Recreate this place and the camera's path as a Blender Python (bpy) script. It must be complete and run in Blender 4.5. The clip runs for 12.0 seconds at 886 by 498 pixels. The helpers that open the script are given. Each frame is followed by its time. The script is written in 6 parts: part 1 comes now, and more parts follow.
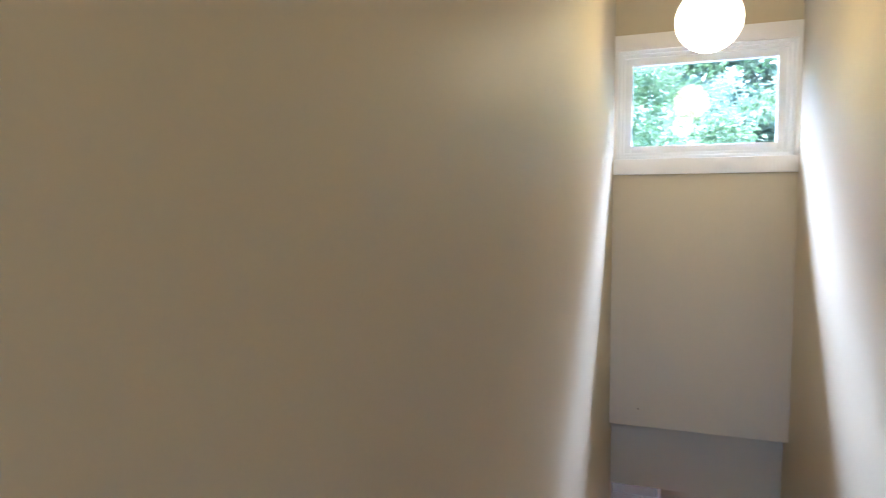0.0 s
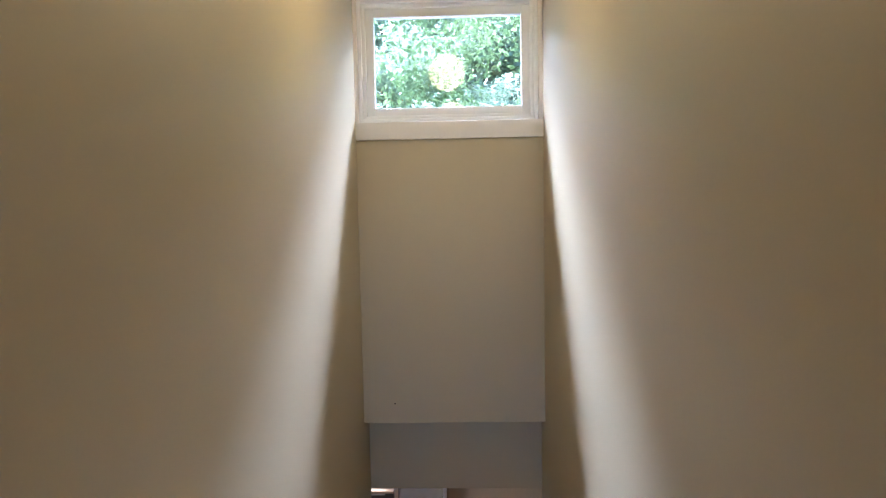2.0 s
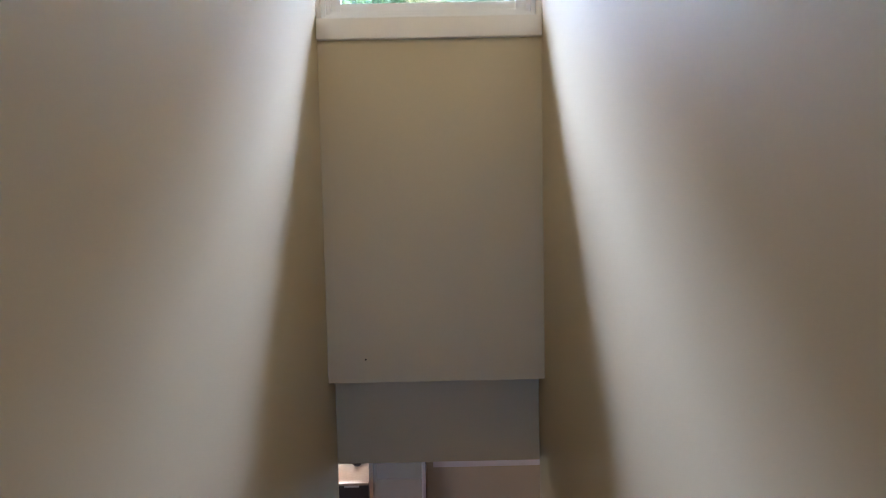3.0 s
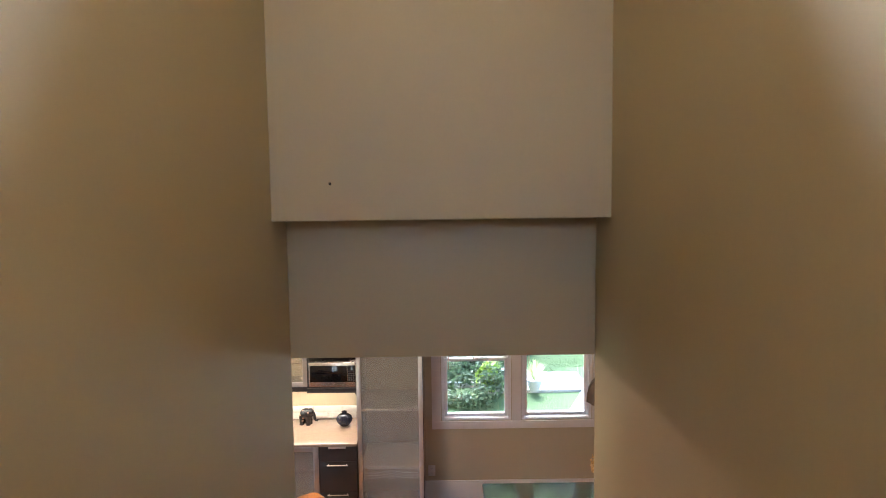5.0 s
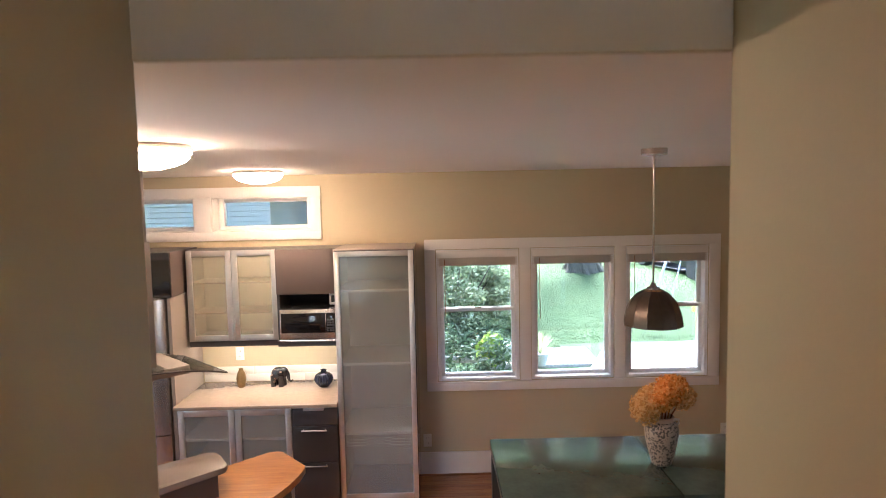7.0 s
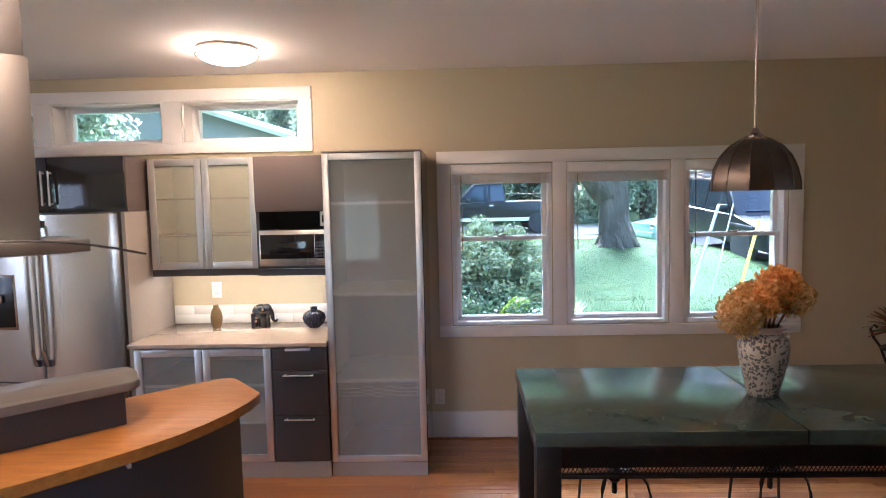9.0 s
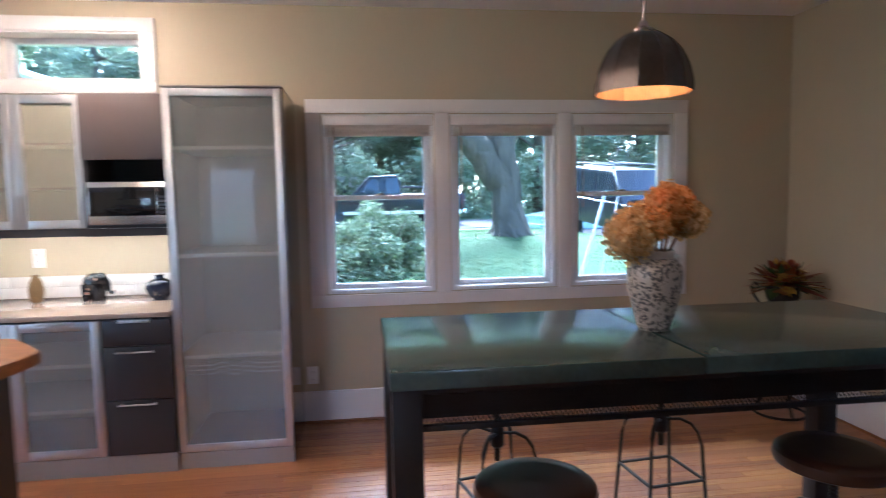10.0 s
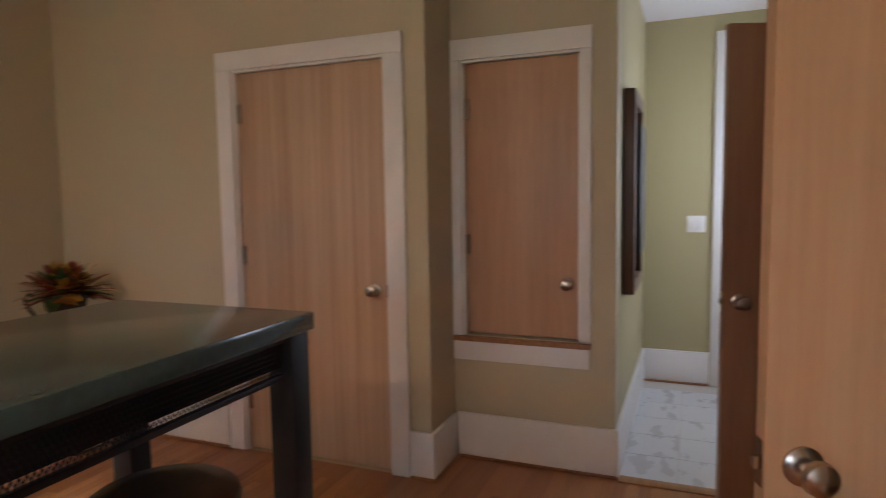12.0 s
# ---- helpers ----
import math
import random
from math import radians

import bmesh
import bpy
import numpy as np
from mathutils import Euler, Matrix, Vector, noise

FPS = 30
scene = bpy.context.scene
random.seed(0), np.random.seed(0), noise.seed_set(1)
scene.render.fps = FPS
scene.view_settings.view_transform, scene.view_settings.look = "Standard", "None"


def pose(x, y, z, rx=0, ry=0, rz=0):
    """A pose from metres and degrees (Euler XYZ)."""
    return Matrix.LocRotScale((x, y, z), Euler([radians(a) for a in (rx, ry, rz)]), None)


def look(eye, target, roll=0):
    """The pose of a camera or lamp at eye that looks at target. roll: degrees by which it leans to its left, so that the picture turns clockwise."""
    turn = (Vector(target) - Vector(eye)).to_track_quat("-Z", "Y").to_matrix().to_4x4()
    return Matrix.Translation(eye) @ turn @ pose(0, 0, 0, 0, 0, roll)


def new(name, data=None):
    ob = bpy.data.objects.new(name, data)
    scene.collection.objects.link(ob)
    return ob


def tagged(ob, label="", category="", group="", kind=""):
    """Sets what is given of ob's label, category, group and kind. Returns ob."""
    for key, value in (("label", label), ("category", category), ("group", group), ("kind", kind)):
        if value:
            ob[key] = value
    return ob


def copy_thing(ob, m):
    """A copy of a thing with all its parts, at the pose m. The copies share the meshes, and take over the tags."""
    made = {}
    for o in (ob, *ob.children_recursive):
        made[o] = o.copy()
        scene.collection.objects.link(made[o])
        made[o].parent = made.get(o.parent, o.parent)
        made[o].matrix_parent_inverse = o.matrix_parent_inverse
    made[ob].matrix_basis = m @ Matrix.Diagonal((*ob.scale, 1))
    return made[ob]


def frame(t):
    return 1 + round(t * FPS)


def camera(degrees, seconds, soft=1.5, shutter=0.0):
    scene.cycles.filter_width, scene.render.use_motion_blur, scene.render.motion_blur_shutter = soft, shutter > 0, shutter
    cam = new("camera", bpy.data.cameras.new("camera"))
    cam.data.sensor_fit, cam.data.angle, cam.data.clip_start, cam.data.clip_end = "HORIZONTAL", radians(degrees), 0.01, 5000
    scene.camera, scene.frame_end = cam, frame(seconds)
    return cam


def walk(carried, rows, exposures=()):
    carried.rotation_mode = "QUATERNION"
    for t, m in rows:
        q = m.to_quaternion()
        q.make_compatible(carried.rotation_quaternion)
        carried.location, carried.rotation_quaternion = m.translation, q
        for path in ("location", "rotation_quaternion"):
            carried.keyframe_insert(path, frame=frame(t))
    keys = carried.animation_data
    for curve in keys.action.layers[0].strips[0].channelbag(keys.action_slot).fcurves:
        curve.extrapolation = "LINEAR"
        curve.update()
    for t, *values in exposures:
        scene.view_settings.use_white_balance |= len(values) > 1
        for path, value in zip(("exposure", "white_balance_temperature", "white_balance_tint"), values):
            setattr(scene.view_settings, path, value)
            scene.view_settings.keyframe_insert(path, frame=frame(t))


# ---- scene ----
cam = camera(70.9, 12.0, soft=0.9, shutter=0.35)
PATH = [
    (0, (-0.051, -1.807, 4.457), (-0.733, 0.068, 4.32), -0.1),
    (0.7, (-0.049, -1.612, 4.468), (-0.353, 0.359, 4.313), -0.8),
    (1.5, (0.055, -1.424, 4.387), (-0.025, 0.569, 4.237), -1.0),
    (2, (0.173, -1.236, 4.303), (0.107, 0.758, 4.161), -1.1),
    (2.5, (0.153, -0.987, 4.109), (0.141, 1.009, 3.981), -1.1),
    (3, (0.137, -0.736, 3.93), (0.146, 1.259, 3.793), -1.2),
    (3.6, (0.105, -0.436, 3.731), (0.112, 1.557, 3.562), -0.7),
    (5.5, (0.103, 0.424, 3.05), (0.116, 2.417, 2.883), -0.8),
    (6, (0.089, 0.637, 2.877), (0.108, 2.63, 2.715), -1.0),
    (6.5, (0.118, 0.867, 2.701), (0.137, 2.86, 2.538), -1.2),
    (7.1, (0.106, 1.16, 2.471), (0.127, 3.153, 2.31), -1.2),
    (8.8, (0.162, 1.955, 1.881), (0.098, 3.948, 1.717), -1.2),
    (9.5, (0.242, 2.226, 1.67), (0.203, 4.218, 1.499), -1.4),
    (10, (0.344, 2.428, 1.505), (0.6, 4.405, 1.338), -1.0),
    (10.5, (0.451, 2.618, 1.383), (1.128, 4.492, 1.208), -1.0),
    (11, (0.589, 2.796, 1.359), (1.756, 4.411, 1.18), -0.8),
    (11.6, (0.735, 2.911, 1.379), (2.372, 4.047, 1.202), -0.9),
    (12, (0.732, 2.994, 1.378), (2.58, 3.739, 1.21), -0.9),
]
walk(cam, [(t, look(eye, target, roll)) for t, eye, target, roll in PATH], ((0.0, 4.65, 4450, 15), (1.0, 4.5, 4800, 15), (2.5, 4.05, 4800, 15), (3.0, 3.9, 4750, 15), (3.8, 4.05, 4700, 15), (5.5, 4.7, 5850, 16), (6.5, 4.55, 5750, 17), (7.2, 4.6, 5350, 17), (8.8, 4.5, 5000, 14), (9.5, 4.45, 4800, 14), (10.5, 4.5, 4350, 13), (11.2, 4.7, 4700, 16), (12.0, 4.7, 5450, 17)))

# ---- light, world, exposure ----
world = bpy.data.worlds.new("sky")
scene.world = world
world.use_nodes = True
_n, _l = world.node_tree.nodes, world.node_tree.links
_sky = _n.new("ShaderNodeTexSky")
_sky.sky_type = "NISHITA"
_sky.sun_disc = False
_sky.sun_elevation, _sky.sun_rotation = radians(51), radians(356)
_sky.air_density, _sky.dust_density, _sky.ozone_density = 1.0, 4.0, 1.0
_l.new(_sky.outputs[0], _n["Background"].inputs[0])
_n["Background"].inputs[1].default_value = 0.15

sun_data = bpy.data.lights.new("sun", "SUN")
sun_data.energy, sun_data.angle, sun_data.color = 5.0, radians(31), (0.95, 0.975, 1.0)
sun = new("sun", sun_data)
sun.matrix_world = look((-2.6, 40, 49.4), (0, 0, 0))

LAMP_CEILING = 4.9     # glass of the flush ceiling lamps
LAMP_GLOBE = 0.85      # glass globes over the stairs
LAMP_PENDANT = 2.2    # bulb of the pendant
LAMP_COUNTER = 0.5     # strip under the wall cabinets, watts


def area_lamp(name, m, sx, sy, watts, col):
    d = bpy.data.lights.new(name, "AREA")
    d.shape, d.size, d.size_y, d.energy, d.color = "RECTANGLE", sx, sy, watts, col
    o = new(name, d)
    o.matrix_world = m
    return o


# ---- materials ----
def base_nodes(name):
    m = bpy.data.materials.new(name)
    m.use_nodes = True
    return m, m.node_tree.nodes, m.node_tree.links, m.node_tree.nodes["Principled BSDF"]


def ramp_mix(n, l, fac, c1, c2):
    mx = n.new("ShaderNodeMix")
    mx.data_type = "RGBA"
    l.new(fac, mx.inputs[0])
    mx.inputs[6].default_value = (*c1, 1)
    mx.inputs[7].default_value = (*c2, 1)
    return mx.outputs[2]


def noise_node(n, l, vec, scale, detail=4.0, rough=0.55):
    t = n.new("ShaderNodeTexNoise")
    t.inputs["Scale"].default_value = scale
    t.inputs["Detail"].default_value = detail
    t.inputs["Roughness"].default_value = rough
    if vec is not None:
        l.new(vec, t.inputs["Vector"])
    return t.outputs[0]


def math_node(n, l, op, a, b):
    t = n.new("ShaderNodeMath")
    t.operation = op
    for i, v in enumerate((a, b)):
        if isinstance(v, (int, float)):
            t.inputs[i].default_value = v
        else:
            l.new(v, t.inputs[i])
    return t.outputs[0]


def coords(n, l, scale=(1, 1, 1), rnd=False, rot=0.0):
    tc = n.new("ShaderNodeTexCoord")
    mp = n.new("ShaderNodeMapping")
    mp.inputs["Scale"].default_value = scale
    mp.inputs["Rotation"].default_value = (0, 0, radians(rot))
    src = tc.outputs["Object"]
    if rnd:
        oi = n.new("ShaderNodeObjectInfo")
        ad = n.new("ShaderNodeVectorMath")
        ad.operation = "MULTIPLY_ADD"
        cx = n.new("ShaderNodeCombineXYZ")
        for i in range(3):
            l.new(oi.outputs["Random"], cx.inputs[i])
        l.new(cx.outputs[0], ad.inputs[0])
        ad.inputs[1].default_value = (37.0, 53.0, 19.0)
        l.new(src, ad.inputs[2])
        src = ad.outputs[0]
    l.new(src, mp.inputs["Vector"])
    return mp.outputs[0]


def add_bump(n, l, b, height, strength, dist=0.002):
    bp = n.new("ShaderNodeBump")
    bp.inputs["Strength"].default_value = strength
    bp.inputs["Distance"].default_value = dist
    l.new(height, bp.inputs["Height"])
    l.new(bp.outputs[0], b.inputs["Normal"])


def surface(name, col, rough=0.5, metal=0.0, var=0.08, scale=3.0, grain=60.0, bump=0.15, stretch=(1, 1, 1), coat=0.0, dist=0.001, spec=0.5, rnd=False):
    """A plain surface with variation at two scales, uneven gloss and fine relief."""
    m, n, l, b = base_nodes(name)
    v = coords(n, l, stretch, rnd)
    big, fine = noise_node(n, l, v, scale), noise_node(n, l, v, grain, 3.0)
    f = math_node(n, l, "ADD", math_node(n, l, "MULTIPLY", big, 0.65), math_node(n, l, "MULTIPLY", fine, 0.35))
    lo = tuple(max(0.0, c * (1 - 2.2 * var)) for c in col)
    hi = tuple(min(1.0, c * (1 + 2.2 * var)) for c in col)
    l.new(ramp_mix(n, l, f, lo, hi), b.inputs["Base Color"])
    r = math_node(n, l, "ADD", math_node(n, l, "MULTIPLY", big, 0.25 * rough), rough * 0.87)
    l.new(r, b.inputs["Roughness"])
    b.inputs["Metallic"].default_value = metal
    b.inputs["Coat Weight"].default_value = coat
    b.inputs["Coat Roughness"].default_value = 0.12
    b.inputs["Specular IOR Level"].default_value = spec
    if bump:
        add_bump(n, l, b, fine, bump, dist)
    return m


def timber(name, c1, c2, stretch, rough=0.35, rnd=True, coat=0.0, rings=1.0, bump=0.12, tint=0.22, rot=0.0):
    """Wood: long grain from a stretched noise, pores, and a tone of its own for each piece."""
    m, n, l, b = base_nodes(name)
    v = coords(n, l, stretch, rnd, rot)
    g1 = noise_node(n, l, v, 3.0 * rings, 6.0, 0.6)
    g2 = noise_node(n, l, v, 22.0 * rings, 4.0, 0.6)
    f = math_node(n, l, "ADD", math_node(n, l, "MULTIPLY", g1, 0.7), math_node(n, l, "MULTIPLY", g2, 0.4))
    cr = n.new("ShaderNodeValToRGB")
    cr.color_ramp.elements[0].position, cr.color_ramp.elements[1].position = 0.33, 0.75
    cr.color_ramp.elements[0].color, cr.color_ramp.elements[1].color = (*c1, 1), (*c2, 1)
    l.new(f, cr.inputs[0])
    out = cr.outputs[0]
    if rnd:
        oi = n.new("ShaderNodeObjectInfo")
        hs = n.new("ShaderNodeHueSaturation")
        l.new(out, hs.inputs["Color"])
        l.new(math_node(n, l, "ADD", math_node(n, l, "MULTIPLY", oi.outputs["Random"], 2 * tint), 1.0 - tint), hs.inputs["Value"])
        l.new(math_node(n, l, "ADD", math_node(n, l, "MULTIPLY", oi.outputs["Random"], 0.02), 0.49), hs.inputs["Hue"])
        out = hs.outputs[0]
    l.new(out, b.inputs["Base Color"])
    l.new(math_node(n, l, "ADD", math_node(n, l, "MULTIPLY", g2, 0.18), rough - 0.09), b.inputs["Roughness"])
    b.inputs["Coat Weight"].default_value = coat
    b.inputs["Coat Roughness"].default_value = 0.15
    add_bump(n, l, b, g2, bump, 0.0008)
    return m


def clear_pane(name, tint=(0.93, 0.97, 0.96), ior=1.5):
    m, n, l, b = base_nodes(name)
    n.remove(b)
    t, g, mx, fr = (n.new("ShaderNode" + k) for k in ("BsdfTransparent", "BsdfGlossy", "MixShader", "Fresnel"))
    t.inputs[0].default_value = (*tint, 1)
    g.inputs["Roughness"].default_value = 0.0
    fr.inputs[0].default_value = ior
    l.new(fr.outputs[0], mx.inputs[0])
    l.new(t.outputs[0], mx.inputs[1])
    l.new(g.outputs[0], mx.inputs[2])
    l.new(mx.outputs[0], n["Material Output"].inputs[0])
    return m


def frosted_pane(name, col, clear=0.35, rough=0.22):
    m, n, l, b = base_nodes(name)
    v = coords(n, l)
    b.inputs["Base Color"].default_value = (*col, 1)
    b.inputs["Coat Weight"].default_value = 0.7
    b.inputs["Coat Roughness"].default_value = 0.04
    f = noise_node(n, l, v, 300.0, 2.0)
    l.new(math_node(n, l, "ADD", math_node(n, l, "MULTIPLY", f, 0.1), rough - 0.05), b.inputs["Roughness"])
    t, mx = n.new("ShaderNodeBsdfTransparent"), n.new("ShaderNodeMixShader")
    t.inputs[0].default_value = (0.95, 0.94, 0.91, 1)
    mx.inputs[0].default_value = 1 - clear
    l.new(t.outputs[0], mx.inputs[1])
    l.new(b.outputs[0], mx.inputs[2])
    l.new(mx.outputs[0], n["Material Output"].inputs[0])
    return m


def glow(name, col, strength):
    m, n, l, b = base_nodes(name)
    b.inputs["Base Color"].default_value = (0.8, 0.8, 0.78, 1)
    b.inputs["Roughness"].default_value = 0.25
    b.inputs["Emission Color"].default_value = (*col, 1)
    b.inputs["Emission Strength"].default_value = strength
    return m


def leafy(name, c1, c2, c3, rough=0.45):
    m, n, l, b = base_nodes(name)
    ge = n.new("ShaderNodeNewGeometry")
    cr = n.new("ShaderNodeValToRGB")
    cr.color_ramp.elements[0].color, cr.color_ramp.elements[1].color = (*c1, 1), (*c3, 1)
    e = cr.color_ramp.elements.new(0.5)
    e.color = (*c2, 1)
    l.new(ge.outputs["Random Per Island"], cr.inputs[0])
    l.new(cr.outputs[0], b.inputs["Base Color"])
    b.inputs["Roughness"].default_value = rough
    b.inputs["Specular IOR Level"].default_value = 0.2
    tr, mx = n.new("ShaderNodeBsdfTranslucent"), n.new("ShaderNodeMixShader")
    l.new(cr.outputs[0], tr.inputs[0])
    mx.inputs[0].default_value = 0.5
    l.new(b.outputs[0], mx.inputs[1])
    l.new(tr.outputs[0], mx.inputs[2])
    l.new(mx.outputs[0], n["Material Output"].inputs[0])
    return m


M = {}
M["wall"] = surface("wall_paint", (0.518, 0.437, 0.283), 0.55, var=0.03, scale=1.2, grain=140.0, bump=0.12)
M["hall"] = surface("hall_paint", (0.43, 0.365, 0.19), 0.55, var=0.03, scale=1.2, grain=140.0, bump=0.12)
M["ceiling"] = surface("ceiling_paint", (0.86, 0.82, 0.81), 0.8, var=0.02, scale=1.0, grain=120.0, bump=0.1)
M["trim"] = surface("white_trim_paint", (0.78, 0.74, 0.70), 0.35, var=0.03, scale=4.0, grain=90.0, bump=0.05)
M["vinyl"] = surface("white_vinyl", (0.82, 0.82, 0.82), 0.35, var=0.02, scale=6.0, bump=0.03)
M["oak"] = timber("oak_floor", (0.20, 0.065, 0.018), (0.46, 0.20, 0.065), (1.2, 14, 14), 0.30, coat=0.25)
M["oak_edge"] = timber("oak_moulding", (0.16, 0.06, 0.02), (0.36, 0.16, 0.055), (1.5, 14, 14), 0.4)
M["gap"] = surface("floor_gap", (0.05, 0.022, 0.01), 0.8, var=0.1)
M["veneer"] = timber("maple_veneer", (0.36, 0.205, 0.115), (0.68, 0.47, 0.31), (5, 5, 0.12), 0.42, rings=0.3, bump=0.05, tint=0.05)
M["veneer_plain"] = timber("plain_maple_veneer", (0.45, 0.262, 0.14), (0.58, 0.365, 0.215), (5, 5, 0.3), 0.42, rings=0.5, bump=0.05, tint=0.04)
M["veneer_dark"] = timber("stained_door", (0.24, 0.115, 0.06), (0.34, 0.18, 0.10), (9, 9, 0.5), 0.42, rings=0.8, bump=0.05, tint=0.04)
M["block"] = timber("butcher_block", (0.26, 0.088, 0.013), (0.49, 0.205, 0.036), (1.6, 12, 12), 0.4, rnd=False, coat=0.08, rot=-45.0)
M["charcoal"] = surface("charcoal_lacquer", (0.042, 0.038, 0.038), 0.32, var=0.06, scale=2.0, bump=0.03)
M["brown_gloss"] = surface("taupe_lacquer", (0.105, 0.078, 0.068), 0.38, var=0.04, scale=2.0, bump=0.02)
M["black_gloss"] = surface("black_lacquer", (0.018, 0.017, 0.018), 0.1, var=0.05, scale=2.0, bump=0.0, coat=0.6)
M["panel_grey"] = surface("grey_panel", (0.32, 0.275, 0.235), 0.4, var=0.04, scale=2.0, bump=0.03)
M["alu"] = surface("brushed_aluminium", (0.62, 0.60, 0.58), 0.38, metal=0.85, var=0.05, scale=4.0, grain=300.0, bump=0.08, stretch=(1, 1, 6))
M["steel"] = surface("brushed_steel", (0.70, 0.66, 0.61), 0.26, metal=0.92, var=0.03, scale=1.5, grain=40.0, bump=0.03, stretch=(50, 50, 0.12), dist=0.0004)
# darker copy of the steel; reflections of a dim room put into the colour
M["hood_steel"] = surface("dimmed_hood_steel", (0.32, 0.285, 0.26), 0.46, metal=1.0, var=0.06, scale=1.5, grain=260.0, bump=0.15, stretch=(14, 14, 0.6), dist=0.0004)
M["nickel"] = surface("satin_nickel", (0.50, 0.44, 0.38), 0.26, metal=1.0, var=0.06, bump=0.03)
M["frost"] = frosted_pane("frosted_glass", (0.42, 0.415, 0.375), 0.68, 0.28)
# paler copy for the upper doors; the lit cabinet inside is in its colour
M["frost_lit"] = frosted_pane("frosted_glass_lit", (0.64, 0.61, 0.46), 0.66, 0.34)
M["shelf"] = surface("white_shelf", (0.85, 0.84, 0.80), 0.4, var=0.02, bump=0.02)
M["carcass"] = surface("pale_carcass", (0.52, 0.50, 0.44), 0.5, var=0.03, bump=0.02)
M["counter"] = surface("quartz_counter", (0.40, 0.315, 0.24), 0.17, var=0.10, scale=30.0, grain=400.0, bump=0.02, coat=0.3)
M["ledge"] = surface("grey_quartz", (0.15, 0.12, 0.10), 0.3, var=0.10, scale=30.0, grain=400.0, bump=0.02, coat=0.2)
M["tile"] = surface("white_glazed_tile", (0.78, 0.75, 0.70), 0.12, var=0.03, scale=8.0, bump=0.02)
M["grout"] = surface("grout", (0.55, 0.50, 0.44), 0.9, var=0.06, grain=200.0, bump=0.3)
M["floor_tile"] = surface("marble_floor_tile", (0.58, 0.575, 0.57), 0.28, var=0.04, scale=5.0, grain=26.0, bump=0.05, stretch=(1, 2.2, 1), rnd=True)
M["table_top"] = surface("verdigris_table_top", (0.046, 0.072, 0.064), 0.23, var=0.32, scale=7.0, grain=45.0, bump=0.12, coat=0.45)
M["iron"] = surface("dark_iron", (0.03, 0.027, 0.026), 0.42, metal=0.6, var=0.18, scale=9.0, bump=0.15)
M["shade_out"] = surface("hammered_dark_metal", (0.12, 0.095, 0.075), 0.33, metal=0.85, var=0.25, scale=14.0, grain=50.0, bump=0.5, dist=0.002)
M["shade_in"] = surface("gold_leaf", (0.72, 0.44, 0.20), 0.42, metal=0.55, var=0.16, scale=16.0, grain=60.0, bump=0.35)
M["leather"] = surface("dark_brown_leather", (0.042, 0.019, 0.012), 0.3, var=0.22, scale=9.0, grain=180.0, bump=0.3, coat=0.2)
M["glass"] = clear_pane("window_glass")
M["hood_glass"] = clear_pane("curved_glass", (0.80, 0.90, 0.86))
M["screen"] = surface("black_glass", (0.010, 0.010, 0.011), 0.07, var=0.05, bump=0.0)
M["blind"] = surface("cream_blind", (0.62, 0.55, 0.48), 0.6, var=0.05, scale=8.0, bump=0.1)
M["plastic"] = surface("white_plastic", (0.80, 0.77, 0.72), 0.3, var=0.02, bump=0.0)
# near-black: shade put into niche linings and holes, also black plugs and cord
M["dark"] = surface("shade_and_black_plastic", (0.012, 0.011, 0.010), 0.8, var=0.1, bump=0.0)
M["lamp_glass"] = glow("lit_opal_glass", (1.0, 0.67, 0.39), LAMP_CEILING)
M["globe_glass"] = glow("lit_globe_glass", (1.0, 0.69, 0.27), LAMP_GLOBE)
M["bulb"] = glow("lit_bulb", (1.0, 0.60, 0.25), LAMP_PENDANT)
M["carpet"] = timber("oak_treads", (0.20, 0.07, 0.02), (0.44, 0.19, 0.065), (1.2, 12, 12), 0.35)


# ---- mesh helpers ----
BASE = {}


def box(bm, x0, x1, y0, y1, z0, z1, bev=0.0, seg=2):
    r = bmesh.ops.create_cube(bm, size=1.0)
    vs = r["verts"]
    for v in vs:
        v.co = Vector(((x0 + x1) / 2 + v.co.x * (x1 - x0), (y0 + y1) / 2 + v.co.y * (y1 - y0), (z0 + z1) / 2 + v.co.z * (z1 - z0)))
    if bev:
        es = list({e for v in vs for e in v.link_edges})
        bmesh.ops.bevel(bm, geom=es, offset=bev, segments=seg, profile=0.5, affect="EDGES")
    return vs


def boxes(*rows, bev=0.0):
    bm = bmesh.new()
    for r in rows:
        box(bm, *r, bev=bev)
    return bm


def lathe(bm, prof, c=(0, 0, 0), seg=32, ripple=0.0, lobes=0):
    rings = []
    for r, z in prof:
        ring = []
        for i in range(seg):
            a = 2 * math.pi * i / seg
            rr = max(r, 0.0004) * (1 + ripple * math.cos(lobes * a))
            ring.append(bm.verts.new((c[0] + rr * math.cos(a), c[1] + rr * math.sin(a), c[2] + z)))
        rings.append(ring)
    for a, b in zip(rings, rings[1:]):
        for i in range(seg):
            bm.faces.new((a[i], a[(i + 1) % seg], b[(i + 1) % seg], b[i]))
    if prof[0][0] > 0.002:
        bm.faces.new(rings[0][::-1])
    if prof[-1][0] > 0.002:
        bm.faces.new(rings[-1])
    return bm


